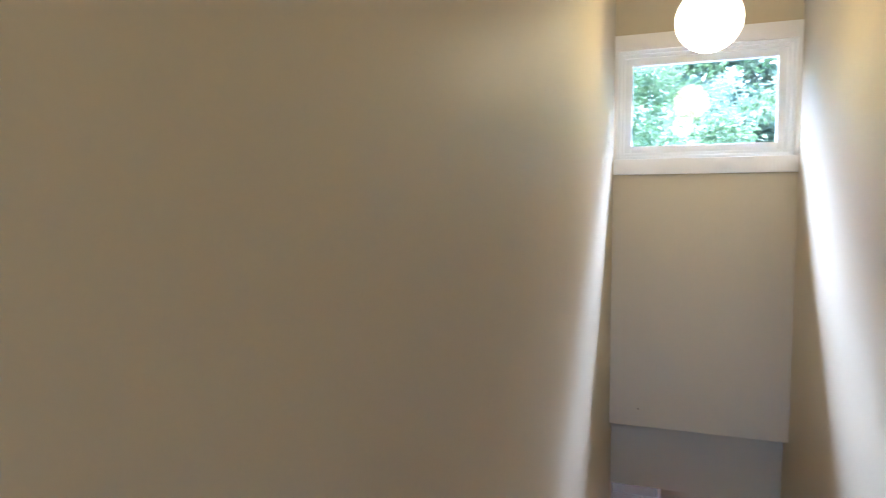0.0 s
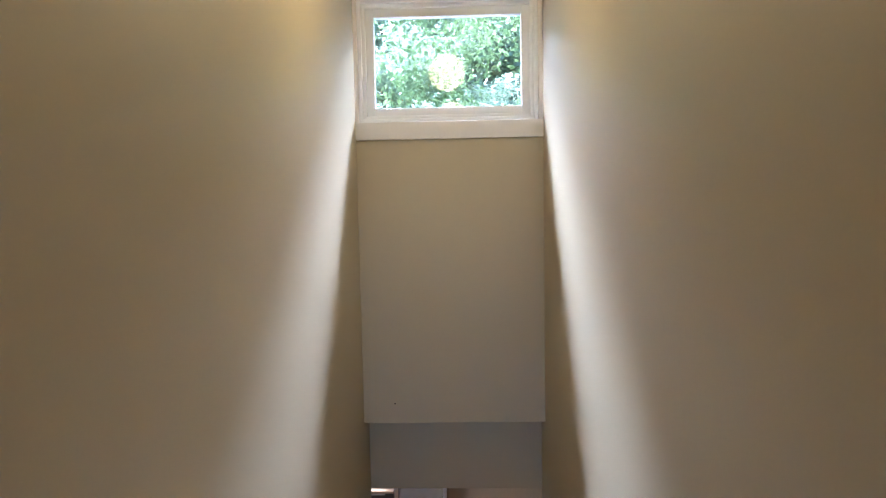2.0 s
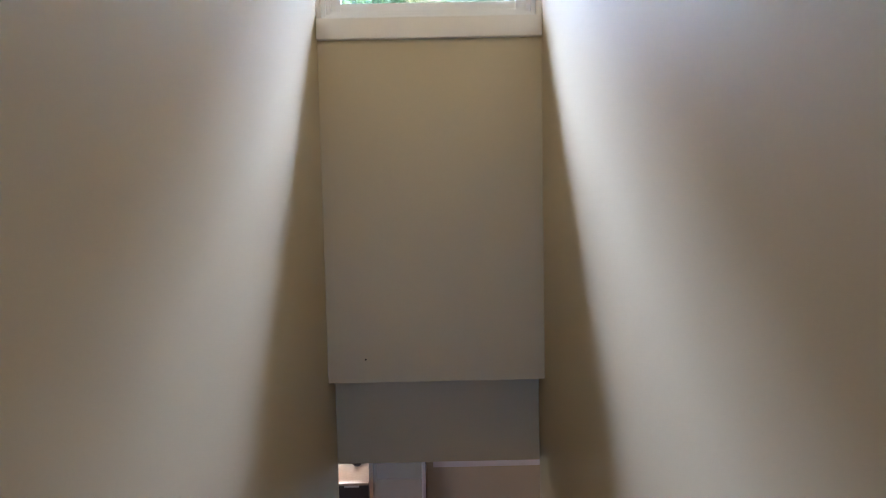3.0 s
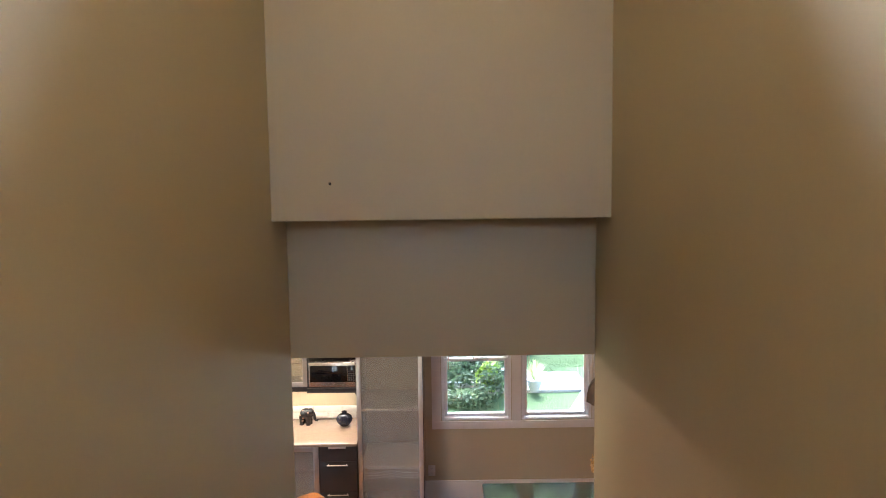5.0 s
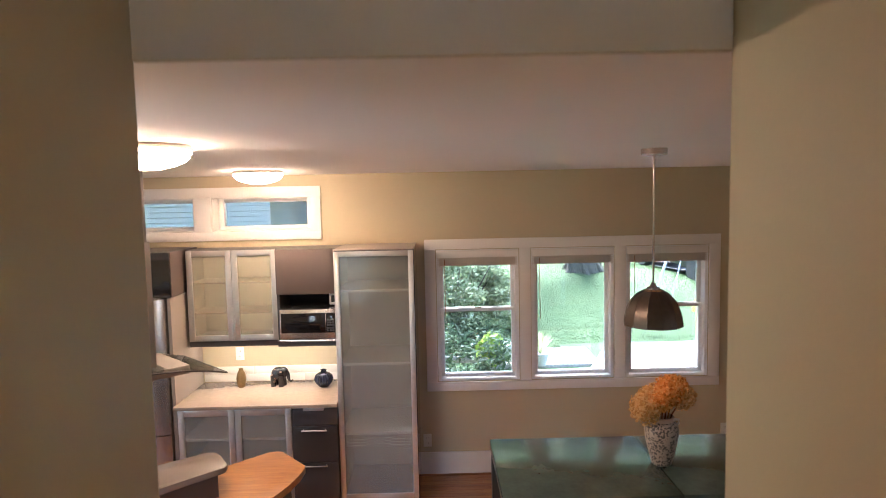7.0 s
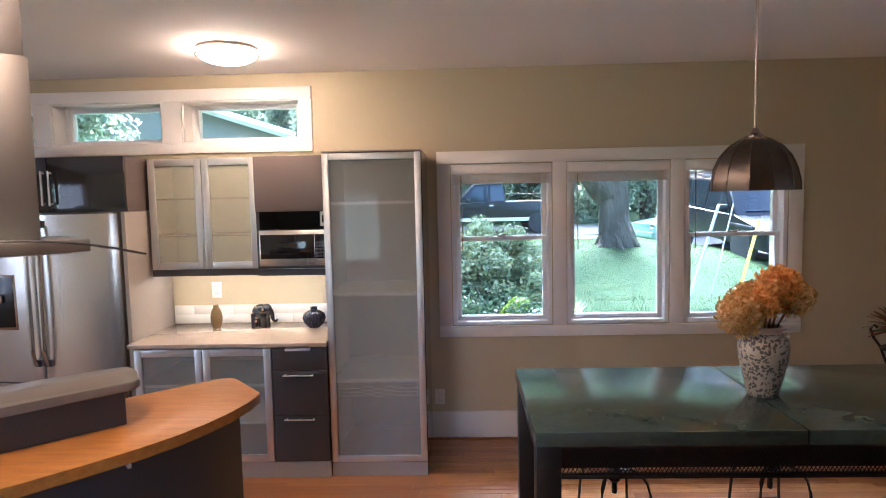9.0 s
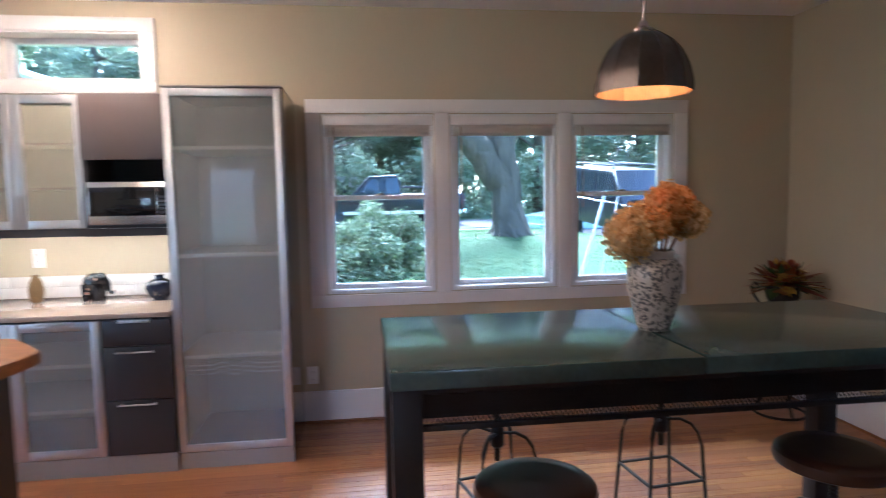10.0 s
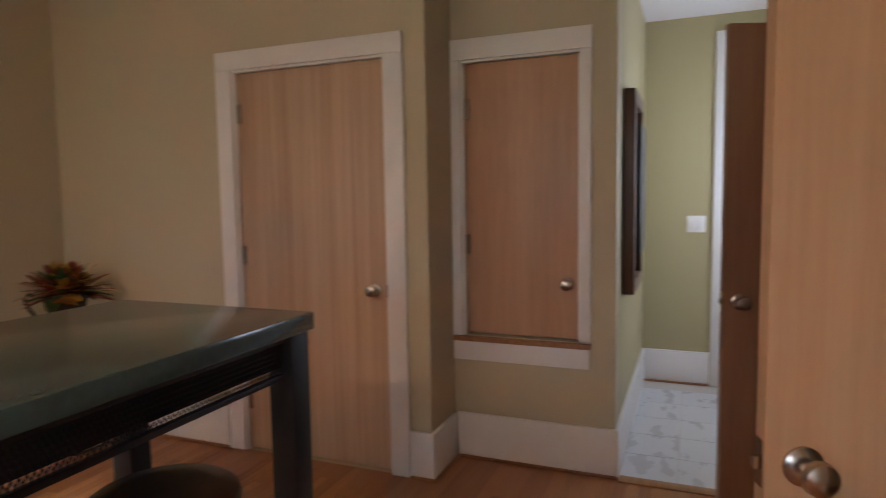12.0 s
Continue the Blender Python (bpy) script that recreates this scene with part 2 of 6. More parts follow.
def tube(bm, pts, radii, seg=8, flat=1.0):
    pts = [Vector(p) for p in pts]
    if isinstance(radii, (int, float)):
        radii = [radii] * len(pts)
    rings, up = [], Vector((0, 0, 1))
    for i, p in enumerate(pts):
        d = (pts[min(i + 1, len(pts) - 1)] - pts[max(i - 1, 0)]).normalized()
        ref = up if abs(d.z) < 0.95 else Vector((1, 0, 0))
        s = d.cross(ref).normalized()
        t = s.cross(d).normalized()
        rings.append([bm.verts.new(p + radii[i] * (math.cos(2 * math.pi * k / seg) * s + flat * math.sin(2 * math.pi * k / seg) * t)) for k in range(seg)])
    for a, b in zip(rings, rings[1:]):
        for k in range(seg):
            bm.faces.new((a[k], a[(k + 1) % seg], b[(k + 1) % seg], b[k]))
    bm.faces.new(rings[0][::-1])
    bm.faces.new(rings[-1])
    return bm


def prism(bm, poly, z0, z1, bev=0.0, seg=3):
    lo = [bm.verts.new((x, y, z0)) for x, y in poly]
    hi = [bm.verts.new((x, y, z1)) for x, y in poly]
    f0, f1 = bm.faces.new(lo[::-1]), bm.faces.new(hi)
    k = len(poly)
    for i in range(k):
        bm.faces.new((lo[i], lo[(i + 1) % k], hi[(i + 1) % k], hi[i]))
    if bev:
        bmesh.ops.bevel(bm, geom=list(f0.edges) + list(f1.edges), offset=bev, segments=seg, profile=0.5, affect="EDGES")
    return bm


def ball(bm, c, r, sub=2, sq=(1, 1, 1)):
    res = bmesh.ops.create_icosphere(bm, subdivisions=sub, radius=r)
    for v in res["verts"]:
        v.co = Vector((c[0] + v.co.x * sq[0], c[1] + v.co.y * sq[1], c[2] + v.co.z * sq[2]))
    return bm


def wall_mesh(axis, a0, a1, u0, u1, z0, z1, holes=()):
    """A wall between a0 and a1 across the axis, along u, with openings (u0, u1, z0, z1) right through it."""
    us = sorted({u0, u1, *(h[0] for h in holes), *(h[1] for h in holes)})
    zs = sorted({z0, z1, *(h[2] for h in holes), *(h[3] for h in holes)})
    us, zs = [u for u in us if u0 <= u <= u1], [z for z in zs if z0 <= z <= z1]
    bm = bmesh.new()
    full = {}
    for i in range(len(us) - 1):
        for j in range(len(zs) - 1):
            cu, cz = (us[i] + us[i + 1]) / 2, (zs[j] + zs[j + 1]) / 2
            full[i, j] = not any(h[0] < cu < h[1] and h[2] < cz < h[3] for h in holes)
    cache = {}

    def vert(a, u, z):
        k = (a, u, z)
        if k not in cache:
            cache[k] = bm.verts.new((u, a, z) if axis == "y" else (a, u, z))
        return cache[k]

    for (i, j), ok in full.items():
        if not ok:
            continue
        p = [(us[i], zs[j]), (us[i + 1], zs[j]), (us[i + 1], zs[j + 1]), (us[i], zs[j + 1])]
        bm.faces.new([vert(a0, *q) for q in p])
        bm.faces.new([vert(a1, *q) for q in p[::-1]])
        for (di, dj), e in (((0, -1), (0, 1)), ((1, 0), (1, 2)), ((0, 1), (2, 3)), ((-1, 0), (3, 0))):
            if not full.get((i + di, j + dj), False):
                q, r = p[e[0]], p[e[1]]
                bm.faces.new((vert(a0, *r), vert(a0, *q), vert(a1, *q), vert(a1, *r)))
    bmesh.ops.recalc_face_normals(bm, faces=bm.faces[:])
    return bm


def finish(me, material, smooth):
    me.materials.append(material)
    if smooth:
        for p in me.polygons:
            p.use_smooth = True
        me.set_sharp_from_angle(angle=radians(smooth))


def thing(name, label, category, base=(0, 0, 0), group="", kind=""):
    e = new(name)
    e.empty_display_size = 0.1
    e.location = base
    BASE[e.name] = Vector(base)
    return tagged(e, label, category, group, kind)


def part(name, bm, material, parent, label="", smooth=38):
    """Links a bmesh as one mesh object under a thing or under a part."""
    bmesh.ops.translate(bm, verts=bm.verts[:], vec=-BASE[parent.name])
    me = bpy.data.meshes.new(name)
    bm.to_mesh(me)
    bm.free()
    finish(me, material, smooth)
    ob = new(name, me)
    ob.parent = parent
    BASE[ob.name] = BASE[parent.name]
    return tagged(ob, label)


def solo(name, bm, material, label, category="", kind="", smooth=38, group=""):
    """A thing, or a piece of the setting, that is one mesh."""
    me = bpy.data.meshes.new(name)
    bm.to_mesh(me)
    bm.free()
    finish(me, material, smooth)
    ob = new(name, me)
    BASE[ob.name] = Vector((0, 0, 0))
    return tagged(ob, label, category, group, kind)


def pieces(name, me, parent, m):
    ob = new(name, me)
    ob.parent = parent
    ob.matrix_basis = Matrix.Translation(-BASE[parent.name]) @ m
    return ob


def from_lists(name, verts, faces, material):
    me = bpy.data.meshes.new(name)
    me.from_pydata(verts, [], faces)
    me.update()
    me.materials.append(material)
    return me


# ---- the shell: kitchen, stair shaft, upper landing, hall ----
CEIL, NORTH, SOUTH = 2.745, 6.612, 2.122
SL, SR = -0.364, 0.584          # faces of the stair walls
EAST, EAST_B = 3.428, 3.757
WIN = ((0.100, 0.834), (0.944, 1.684), (1.793, 2.531))
TRN = ((-1.862, -0.992), (-2.842, -2.012), (-3.80, -2.97))
holes = [(a, b, 0.868, 2.055) for a, b in WIN] + [(a, b, 2.255, 2.56) for a, b in TRN]
solo("wall_north", wall_mesh("y", NORTH, NORTH + 0.26, -4.75, 3.90, -0.3, 3.06, holes), M["wall"], "beige painted kitchen wall with window openings", "wall", "structure")
solo("wall_west", wall_mesh("x", -4.75, -4.6, SOUTH, NORTH, -0.3, 3.06, ((2.55, 4.35, 0.85, 2.1),)), M["wall"], "beige painted end wall of the kitchen with a window", "wall", "structure")
solo("wall_south_west", wall_mesh("y", SOUTH - 0.13, SOUTH, -4.75, SL - 0.13, -0.3, CEIL, ((-1.42, -0.84, 1.0, 1.92),)), M["wall"], "beige painted kitchen wall beside the stairs", "wall", "structure")
solo("wall_south_east", wall_mesh("y", SOUTH - 0.13, SOUTH, SR + 0.13, 5.62, -0.3, CEIL, ((1.35, 2.11, 0.0, 2.05), (3.0, 3.76, 0.0, 2.05))), M["wall"], "beige painted kitchen wall with two doorways", "wall", "structure")
solo("wall_east", wall_mesh("x", EAST, EAST + 0.40, 4.155, NORTH, -0.3, CEIL, ((4.365, 5.265, 0.0, 2.055),)), M["wall"], "beige painted wall with a closet doorway", "wall", "structure")
solo("wall_alcove", wall_mesh("x", EAST_B, EAST_B + 0.13, 3.33, 4.155, -0.3, CEIL, ((3.496, 4.102, 0.655, 2.06),)), M["wall"], "beige painted alcove wall with a raised hatch opening", "wall", "structure")
solo("wall_hall_north", boxes((EAST_B + 0.13, 5.48, 3.33, 3.45, -0.3, CEIL)), M["hall"], "olive yellow painted hall wall", "wall", "structure")
solo("wall_hall_east", wall_mesh("x", 5.48, 5.60, SOUTH, 3.45, -0.3, CEIL, ((2.0, 2.76, 0.0, 2.40),)), M["hall"], "olive yellow painted hall wall with a doorway", "wall", "structure")
# unseen closet backs; those behind doors 1 and 2 stop daylight leaking in
solo("wall_closets", boxes((1.2, 2.3, 0.9, 1.0, 0, CEIL), (1.2, 1.3, 1.0, 1.99, 0, CEIL), (2.25, 2.3, 1.0, 1.99, 0, CEIL), (3.83, 3.87, 4.155, 5.5, 0, CEIL), (3.89, 4.3, 4.16, 4.2, 0, CEIL), (4.26, 4.3, 3.46, 4.16, 0, CEIL), (2.9, 3.9, 0.9, 1.0, 0, CEIL), (2.9, 2.95, 1.0, 1.99, 0, CEIL), (3.85, 3.9, 1.0, 1.99, 0, CEIL)), M["wall"], "plain painted closet walls added unseen behind the doors", "wall", "structure")
solo("ceiling", boxes((-4.75, 5.62, SOUTH, NORTH + 0.2, CEIL, 3.06)), M["ceiling"], "white painted kitchen ceiling", "ceiling", "structure")
solo("ceiling_hall", boxes((EAST_B + 0.13, 5.48, SOUTH, 3.33, 2.585, 2.64), (EAST_B, EAST_B + 0.13, SOUTH, 3.33, 2.585, CEIL)), M["ceiling"], "white painted hall ceiling", "ceiling", "structure")
solo("ceiling_closets", boxes((SR + 0.13, 5.62, 0.5, SOUTH, CEIL, 3.06)), M["ceiling"], "white painted closet ceiling", "ceiling", "structure")

solo("wall_stair_left", boxes((SL - 0.13, SL, -4.6, SOUTH, -0.3, 5.9), bev=0.006), M["wall"], "beige painted stairwell wall", "wall", "structure")
solo("wall_stair_right", boxes((SR, SR + 0.13, -4.6, SOUTH, -0.3, 5.9), bev=0.006), M["wall"], "beige painted stairwell wall", "wall", "structure")
solo("wall_stair_header", boxes((SL, SR, SOUTH - 0.012, SOUTH - 0.001, 2.733, 3.165), bev=0.004), M["wall"], "beige painted header over the foot of the stairs", "wall", "structure")
SW = (-0.345, 0.560, 4.722, 5.335)
# hidden block added so that no daylight leaks in over the header
solo("wall_stair_plug", boxes((SL - 0.1, SR + 0.1, 2.1115, 2.3, 3.064, 3.45)), M["wall"], "hidden filler block stopping daylight above the stair header", "wall", "structure")
solo("wall_stair_window", wall_mesh("y", 1.947, 2.11, SL, SR, 3.166, 5.9, (SW,)), M["wall"], "beige painted stairwell end wall with a high window", "wall", "structure")
solo("wall_landing", wall_mesh("y", -4.73, -4.6, SL, SR, 2.7, 5.9, ((-0.25, 0.47, 4.0, 5.2),)), M["wall"], "beige painted wall closing the landing", "wall", "structure")
solo("ceiling_upper", boxes((SL - 0.13, SR + 0.13, -4.73, 2.11, 5.9, 6.05)), M["ceiling"], "white painted landing ceiling", "ceiling", "structure")
# unseen overhang deepened to 1.5 m to keep sun off the kitchen floor
solo("roof_lower", boxes((-5.0, 5.9, 2.12, 8.4, 3.062, 3.13)), M["charcoal"], "dark flat kitchen roof with an unseen overhang added as sunshade", "roof", "structure")
# eave out of view, added to cut the steepest light through the stairwell window
solo("roof_upper", boxes((-2.0, 2.2, -4.8, 2.75, 6.052, 6.12), (-2.0, 2.2, 2.45, 2.60, 5.72, 6.052), (-2.0, 2.2, 2.112, 2.45, 5.76, 5.80)), M["trim"], "unseen roof and white boxed eave cutting steep stairwell light", "roof", "structure")
solo("floor_landing", boxes((SL, SR, -4.6, -1.52, 2.75, 3.05)), M["carpet"], "oak boarded upstairs landing floor", "floor", "structure")

# stairs: 17 risers
stairs = thing("staircase", "enclosed straight oak staircase with painted risers", "stairs", (0.11, 0.4, 0), kind="structure")
RISE, GO, FOOT = 3.05 / 17, 0.235, 2.24
for i in range(17):
    y = FOOT - i * GO
    part("riser", boxes((SL + 0.003, SR - 0.003, y - 0.018, y, i * RISE, (i + 1) * RISE - 0.028)), M["trim"], stairs)
    if i < 16:
        part("tread", boxes((SL + 0.003, SR - 0.003, y - GO - 0.016, y + 0.025, (i + 1) * RISE - 0.028, (i + 1) * RISE), bev=0.006), M["carpet"], stairs)
solo("nail_mark", lathe(bmesh.new(), [(0.004, 0), (0.003, 0.003), (0.0, 0.004)], seg=10), M["dark"], "small dark nail hole in the stairwell wall", "mark", "structure").matrix_world = pose(-0.199, 1.9468, 3.268, 90, 0, 0)

# sub-floors
solo("subfloor", boxes((-4.6, EAST_B, SOUTH - 0.13, NORTH, -0.12, -0.014), (EAST_B, 5.48, SOUTH, 3.33, -0.12, -0.012)), M["gap"], "dark base under the floor boards", "floor", "structure")
solo("floor_closets", boxes((0.9, 3.9, 0.9, SOUTH - 0.13, -0.12, -0.001)), M["oak_edge"], "oak closet floor", "floor", "structure")


def baseboard(name, bm_rows, shoe_rows):
    t = thing(name, "tall white painted baseboard with an oak shoe moulding", "baseboard", bm_rows[0][0:1] + bm_rows[0][2:3] + (0,), kind="structure")
    for r in bm_rows:
        part("board", boxes(r, bev=0.003), M["trim"], t)
    for r in shoe_rows:
        part("shoe_moulding", boxes(r, bev=0.005), M["oak_edge"], t)


baseboard("baseboard_north", [(-0.072, EAST - 0.02, NORTH - 0.02, NORTH, 0, 0.215)], [(-0.072, EAST - 0.036, NORTH - 0.035, NORTH - 0.02, 0, 0.018)])
baseboard("baseboard_east", [(EAST - 0.02, EAST, 5.37, NORTH, 0, 0.235), (EAST - 0.02, EAST, 4.137, 4.262, 0, 0.235), (EAST, EAST_B - 0.02, 4.135, 4.155, 0, 0.235), (EAST_B - 0.02, EAST_B, 3.312, 4.135, 0, 0.24)],
          [(EAST - 0.034, EAST - 0.02, 5.37, NORTH, 0, 0.016), (EAST - 0.034, EAST - 0.02, 4.12, 4.262, 0, 0.016), (EAST - 0.02, EAST_B - 0.02, 4.121, 4.135, 0, 0.016), (EAST_B - 0.034, EAST_B - 0.02, 3.312, 4.121, 0, 0.016)])
baseboard("baseboard_hall", [(EAST_B, 5.46, 3.312, 3.33, 0, 0.24), (5.462, 5.48, 2.875, 3.33, 0, 0.24)], [(5.448, 5.462, 2.875, 3.312, 0, 0.016)])
baseboard("baseboard_south", [(SR + 0.01, 1.25, SOUTH, SOUTH + 0.02, 0, 0.235), (2.215, 2.9, SOUTH, SOUTH + 0.02, 0, 0.235)], [(SR + 0.01, 1.25, SOUTH + 0.02, SOUTH + 0.034, 0, 0.016)])

# ---- kitchen windows ----
wcase = thing("trim_windows", "white painted casing round three kitchen windows", "window trim", (1.316, NORTH, 0.78), kind="structure")
Y0 = NORTH - 0.02
part("head_casing", boxes((-0.002, 2.634, Y0 - 0.003, NORTH, 2.062, 2.150), bev=0.003), M["trim"], wcase)
part("bottom_casing", boxes((-0.002, 2.634, Y0 - 0.003, NORTH, 0.782, 0.862), bev=0.003), M["trim"], wcase)
for a, b in ((-0.002, 0.094), (0.840, 0.938), (1.690, 1.787), (2.537, 2.634)):
    part("side_casing", boxes((a, b, Y0, NORTH, 0.862, 2.062), bev=0.003), M["trim"], wcase)


def kitchen_window(i, x0, x1, hung):
    z0, z1, yf = 0.868, 2.055, NORTH + 0.035
    w = thing("window_%d" % i, "white double-hung window with clear panes" if hung else "white fixed picture window with a clear pane", "window", ((x0 + x1) / 2, yf, z0), kind="structure")
    fr = boxes((x0, x0 + 0.03, NORTH - 0.004, yf + 0.1, z0, z1), (x1 - 0.03, x1, NORTH - 0.004, yf + 0.1, z0, z1), (x0 + 0.03, x1 - 0.03, NORTH - 0.004, yf + 0.1, z0, z0 + 0.028), (x0 + 0.03, x1 - 0.03, NORTH - 0.004, yf + 0.1, z1 - 0.03, z1), bev=0.003)
    part("window_frame", fr, M["vinyl"], w)
    a, b, c, d = x0 + 0.031, x1 - 0.031, z0 + 0.029, z1 - 0.031
    sashes = [(c, 1.522, yf + 0.005), (1.492, d, yf + 0.045)] if hung else [(c, d, yf + 0.02)]
    for k, (lo, hi, ys) in enumerate(sashes):
        s = 0.034
        sash = part("sash", boxes((a, a + s, ys, ys + 0.035, lo, hi), (b - s, b, ys, ys + 0.035, lo, hi), (a + s, b - s, ys, ys + 0.035, lo, lo + s), (a + s, b - s, ys, ys + 0.035, hi - s * 0.85, hi), bev=0.004), M["vinyl"], w)
        g = part("pane", boxes((a + s - 0.004, b - s + 0.004, ys + 0.014, ys + 0.02, lo + s - 0.004, hi - s * 0.85 + 0.004)), M["glass"], sash, "clear glass pane", smooth=0)
        g.visible_shadow = False
        if hung and k == 0:
            part("sash_lock", boxes(((a + b) / 2 - 0.03, (a + b) / 2 + 0.03, ys - 0.012, ys + 0.02, hi, hi + 0.012), ((a + b) / 2 - 0.006, (a + b) / 2 + 0.03, ys - 0.02, ys - 0.008, hi + 0.008, hi + 0.018), bev=0.003), M["nickel"], sash, "nickel sash lock")
    bl = thing("window_blind", "cream slatted blind pulled up under its white valance", "blind", ((x0 + x1) / 2, NORTH, z1 - 0.13), group="raised blinds in the kitchen windows")
    part("valance", boxes((x0 + 0.004, x1 - 0.004, NORTH - 0.014, NORTH + 0.03, 1.985, 2.047), bev=0.004), M["trim"], bl, "white painted valance")
    for k in range(9):
        zz = 1.984 - 0.0082 * k
        part("slat", boxes((x0 + 0.012, x1 - 0.012, NORTH - 0.006 + 0.002 * (k % 2), NORTH + 0.024, zz - 0.006, zz), bev=0.0015), M["blind"], bl)
    part("wand", tube(bmesh.new(), [(x0 + 0.075, NORTH - 0.01, 1.97), (x0 + 0.077, NORTH - 0.012, 1.70), (x0 + 0.078, NORTH - 0.012, 1.42)], 0.0035, 8), M["oak_edge"], bl, "amber brown tilt wand")


for i, (a, b) in enumerate(WIN):
    kitchen_window(i + 1, a, b, i != 1)

# ---- transom windows over the cabinets ----
tcase = thing("trim_transoms", "white painted casing round a row of transom windows", "window trim", (-2.4, NORTH, 2.18), kind="structure")
part("head_casing", boxes((-3.9, -0.903, Y0, NORTH, 2.56, 2.645), bev=0.003), M["trim"], tcase)
part("bottom_casing", boxes((-3.9, -0.903, Y0, NORTH, 2.18, 2.255), bev=0.003), M["trim"], tcase)
for a, b in ((-0.992, -0.903), (-2.012, -1.862), (-2.97, -2.842), (-3.9, -3.80)):
    part("side_casing", boxes((a, b, Y0, NORTH, 2.255, 2.56), bev=0.003), M["trim"], tcase)
for i, (a, b) in enumerate(TRN):
    w = thing("window_%d" % (i + 4), "small white transom window deep in the wall", "window", ((a + b) / 2, NORTH, 2.255), kind="structure")
    part("reveal", boxes((a, a + 0.012, NORTH - 0.004, NORTH + 0.16, 2.255, 2.56), (b - 0.012, b, NORTH - 0.004, NORTH + 0.16, 2.255, 2.56), (a + 0.012, b - 0.012, NORTH - 0.004, NORTH + 0.16, 2.255, 2.267), (a + 0.012, b - 0.012, NORTH - 0.004, NORTH + 0.16, 2.548, 2.56)), M["trim"], w)
    f = 0.05
    part("window_frame", boxes((a + 0.012, a + 0.012 + f, NORTH + 0.14, NORTH + 0.21, 2.267, 2.548), (b - 0.012 - f, b - 0.012, NORTH + 0.14, NORTH + 0.21, 2.267, 2.548), (a + 0.012 + f, b - 0.012 - f, NORTH + 0.14, NORTH + 0.21, 2.267, 2.267 + f * 0.7), (a + 0.012 + f, b - 0.012 - f, NORTH + 0.14, NORTH + 0.21, 2.548 - f * 0.7, 2.548), bev=0.003), M["vinyl"], w)
    g = part("pane", boxes((a + 0.06, b - 0.06, NORTH + 0.17, NORTH + 0.176, 2.298, 2.517)), M["glass"], w, smooth=0)
    g.visible_shadow = False

# ---- windows at the unseen ends of the kitchen, known from their reflections ----
def plain_window(i, label, m, w, h):
    """Casing, frame with a centre bar and panes; local x along the wall, z up, the room at -y."""
    o = thing("window_%d" % i, label, "window", m.translation, kind="structure")
    for nm, rows, mt in (("casing", ((-0.09, 0.0, -0.02, 0.0, -0.09, h + 0.09), (w, w + 0.09, -0.02, 0.0, -0.09, h + 0.09), (0.0, w, -0.02, 0.0, h, h + 0.09), (0.0, w, -0.02, 0.0, -0.09, 0.0)), "trim"),
                         ("window_frame", ((0.0, 0.05, 0.04, 0.09, 0.0, h), (w - 0.05, w, 0.04, 0.09, 0.0, h), (0.05, w - 0.05, 0.04, 0.09, 0.0, 0.05), (0.05, w - 0.05, 0.04, 0.09, h - 0.05, h), (w / 2 - 0.015, w / 2 + 0.015, 0.045, 0.085, 0.05, h - 0.05), (0.05, w - 0.05, 0.05, 0.08, h / 2 - 0.015, h / 2 + 0.015)), "vinyl"),
                         ("pane", ((0.045, w - 0.045, 0.062, 0.066, 0.045, h - 0.045),), "glass")):
        bm = boxes(*rows)
        bmesh.ops.transform(bm, matrix=m, verts=bm.verts[:])
        p = part(nm, bm, M[mt], o, smooth=0)
        if nm == "pane":
            p.visible_shadow = False


plain_window(8, "white paned window in the wall beside the stairs", pose(-0.84, SOUTH, 1.0, 0, 0, 180), 0.58, 0.92)
plain_window(9, "wide white paned window in the end wall", pose(-4.6, 2.55, 0.85, 0, 0, 90), 1.8, 1.25)

# ---- stairwell window ----
sx0, sx1, sz0, sz1 = SW
sw = thing("window_7", "small white fixed window high in the stairwell", "window", (0.108, 1.95, sz0), kind="structure")
part("head_casing", boxes((SL + 0.001, SR - 0.001, 1.925, 1.947, sz1 - 0.002, 5.42), bev=0.003), M["trim"], sw)
part("bottom_casing", boxes((SL + 0.001, SR - 0.001, 1.922, 1.947, 4.636, sz0), bev=0.003), M["trim"], sw)
part("side_casing", boxes((SL + 0.001, sx0, 1.927, 1.947, sz0, sz1), bev=0.001), M["trim"], sw)
part("side_casing", boxes((sx1, SR - 0.001, 1.927, 1.947, sz0, sz1), bev=0.001), M["trim"], sw)
for k, (o, d0) in enumerate(((0.0, 1.945), (0.018, 1.965), (0.036, 1.985))):
    e = 0.02 if k < 2 else 0.042
    xa, xb, za, zb = sx0 + o, sx1 - o, sz0 + o, sz1 - o
    part("window_frame", boxes((xa, xa + e, d0, d0 + 0.05, za, zb), (xb - e, xb, d0, d0 + 0.05, za, zb), (xa + e, xb - e, d0, d0 + 0.05, za, za + e), (xa + e, xb - e, d0, d0 + 0.05, zb - e, zb), bev=0.002), M["vinyl"], sw)
bm = boxes((sx0 + 0.07, sx1 - 0.07, 2.005, 2.011, sz0 + 0.07, sz1 - 0.07))
for v in bm.verts:      # the pane sits a hair out of true in its frame
    v.co.y -= 0.010 * (v.co.z - 5.03)
g = part("pane", bm, M["glass"], sw, smooth=0)
g.visible_shadow = False


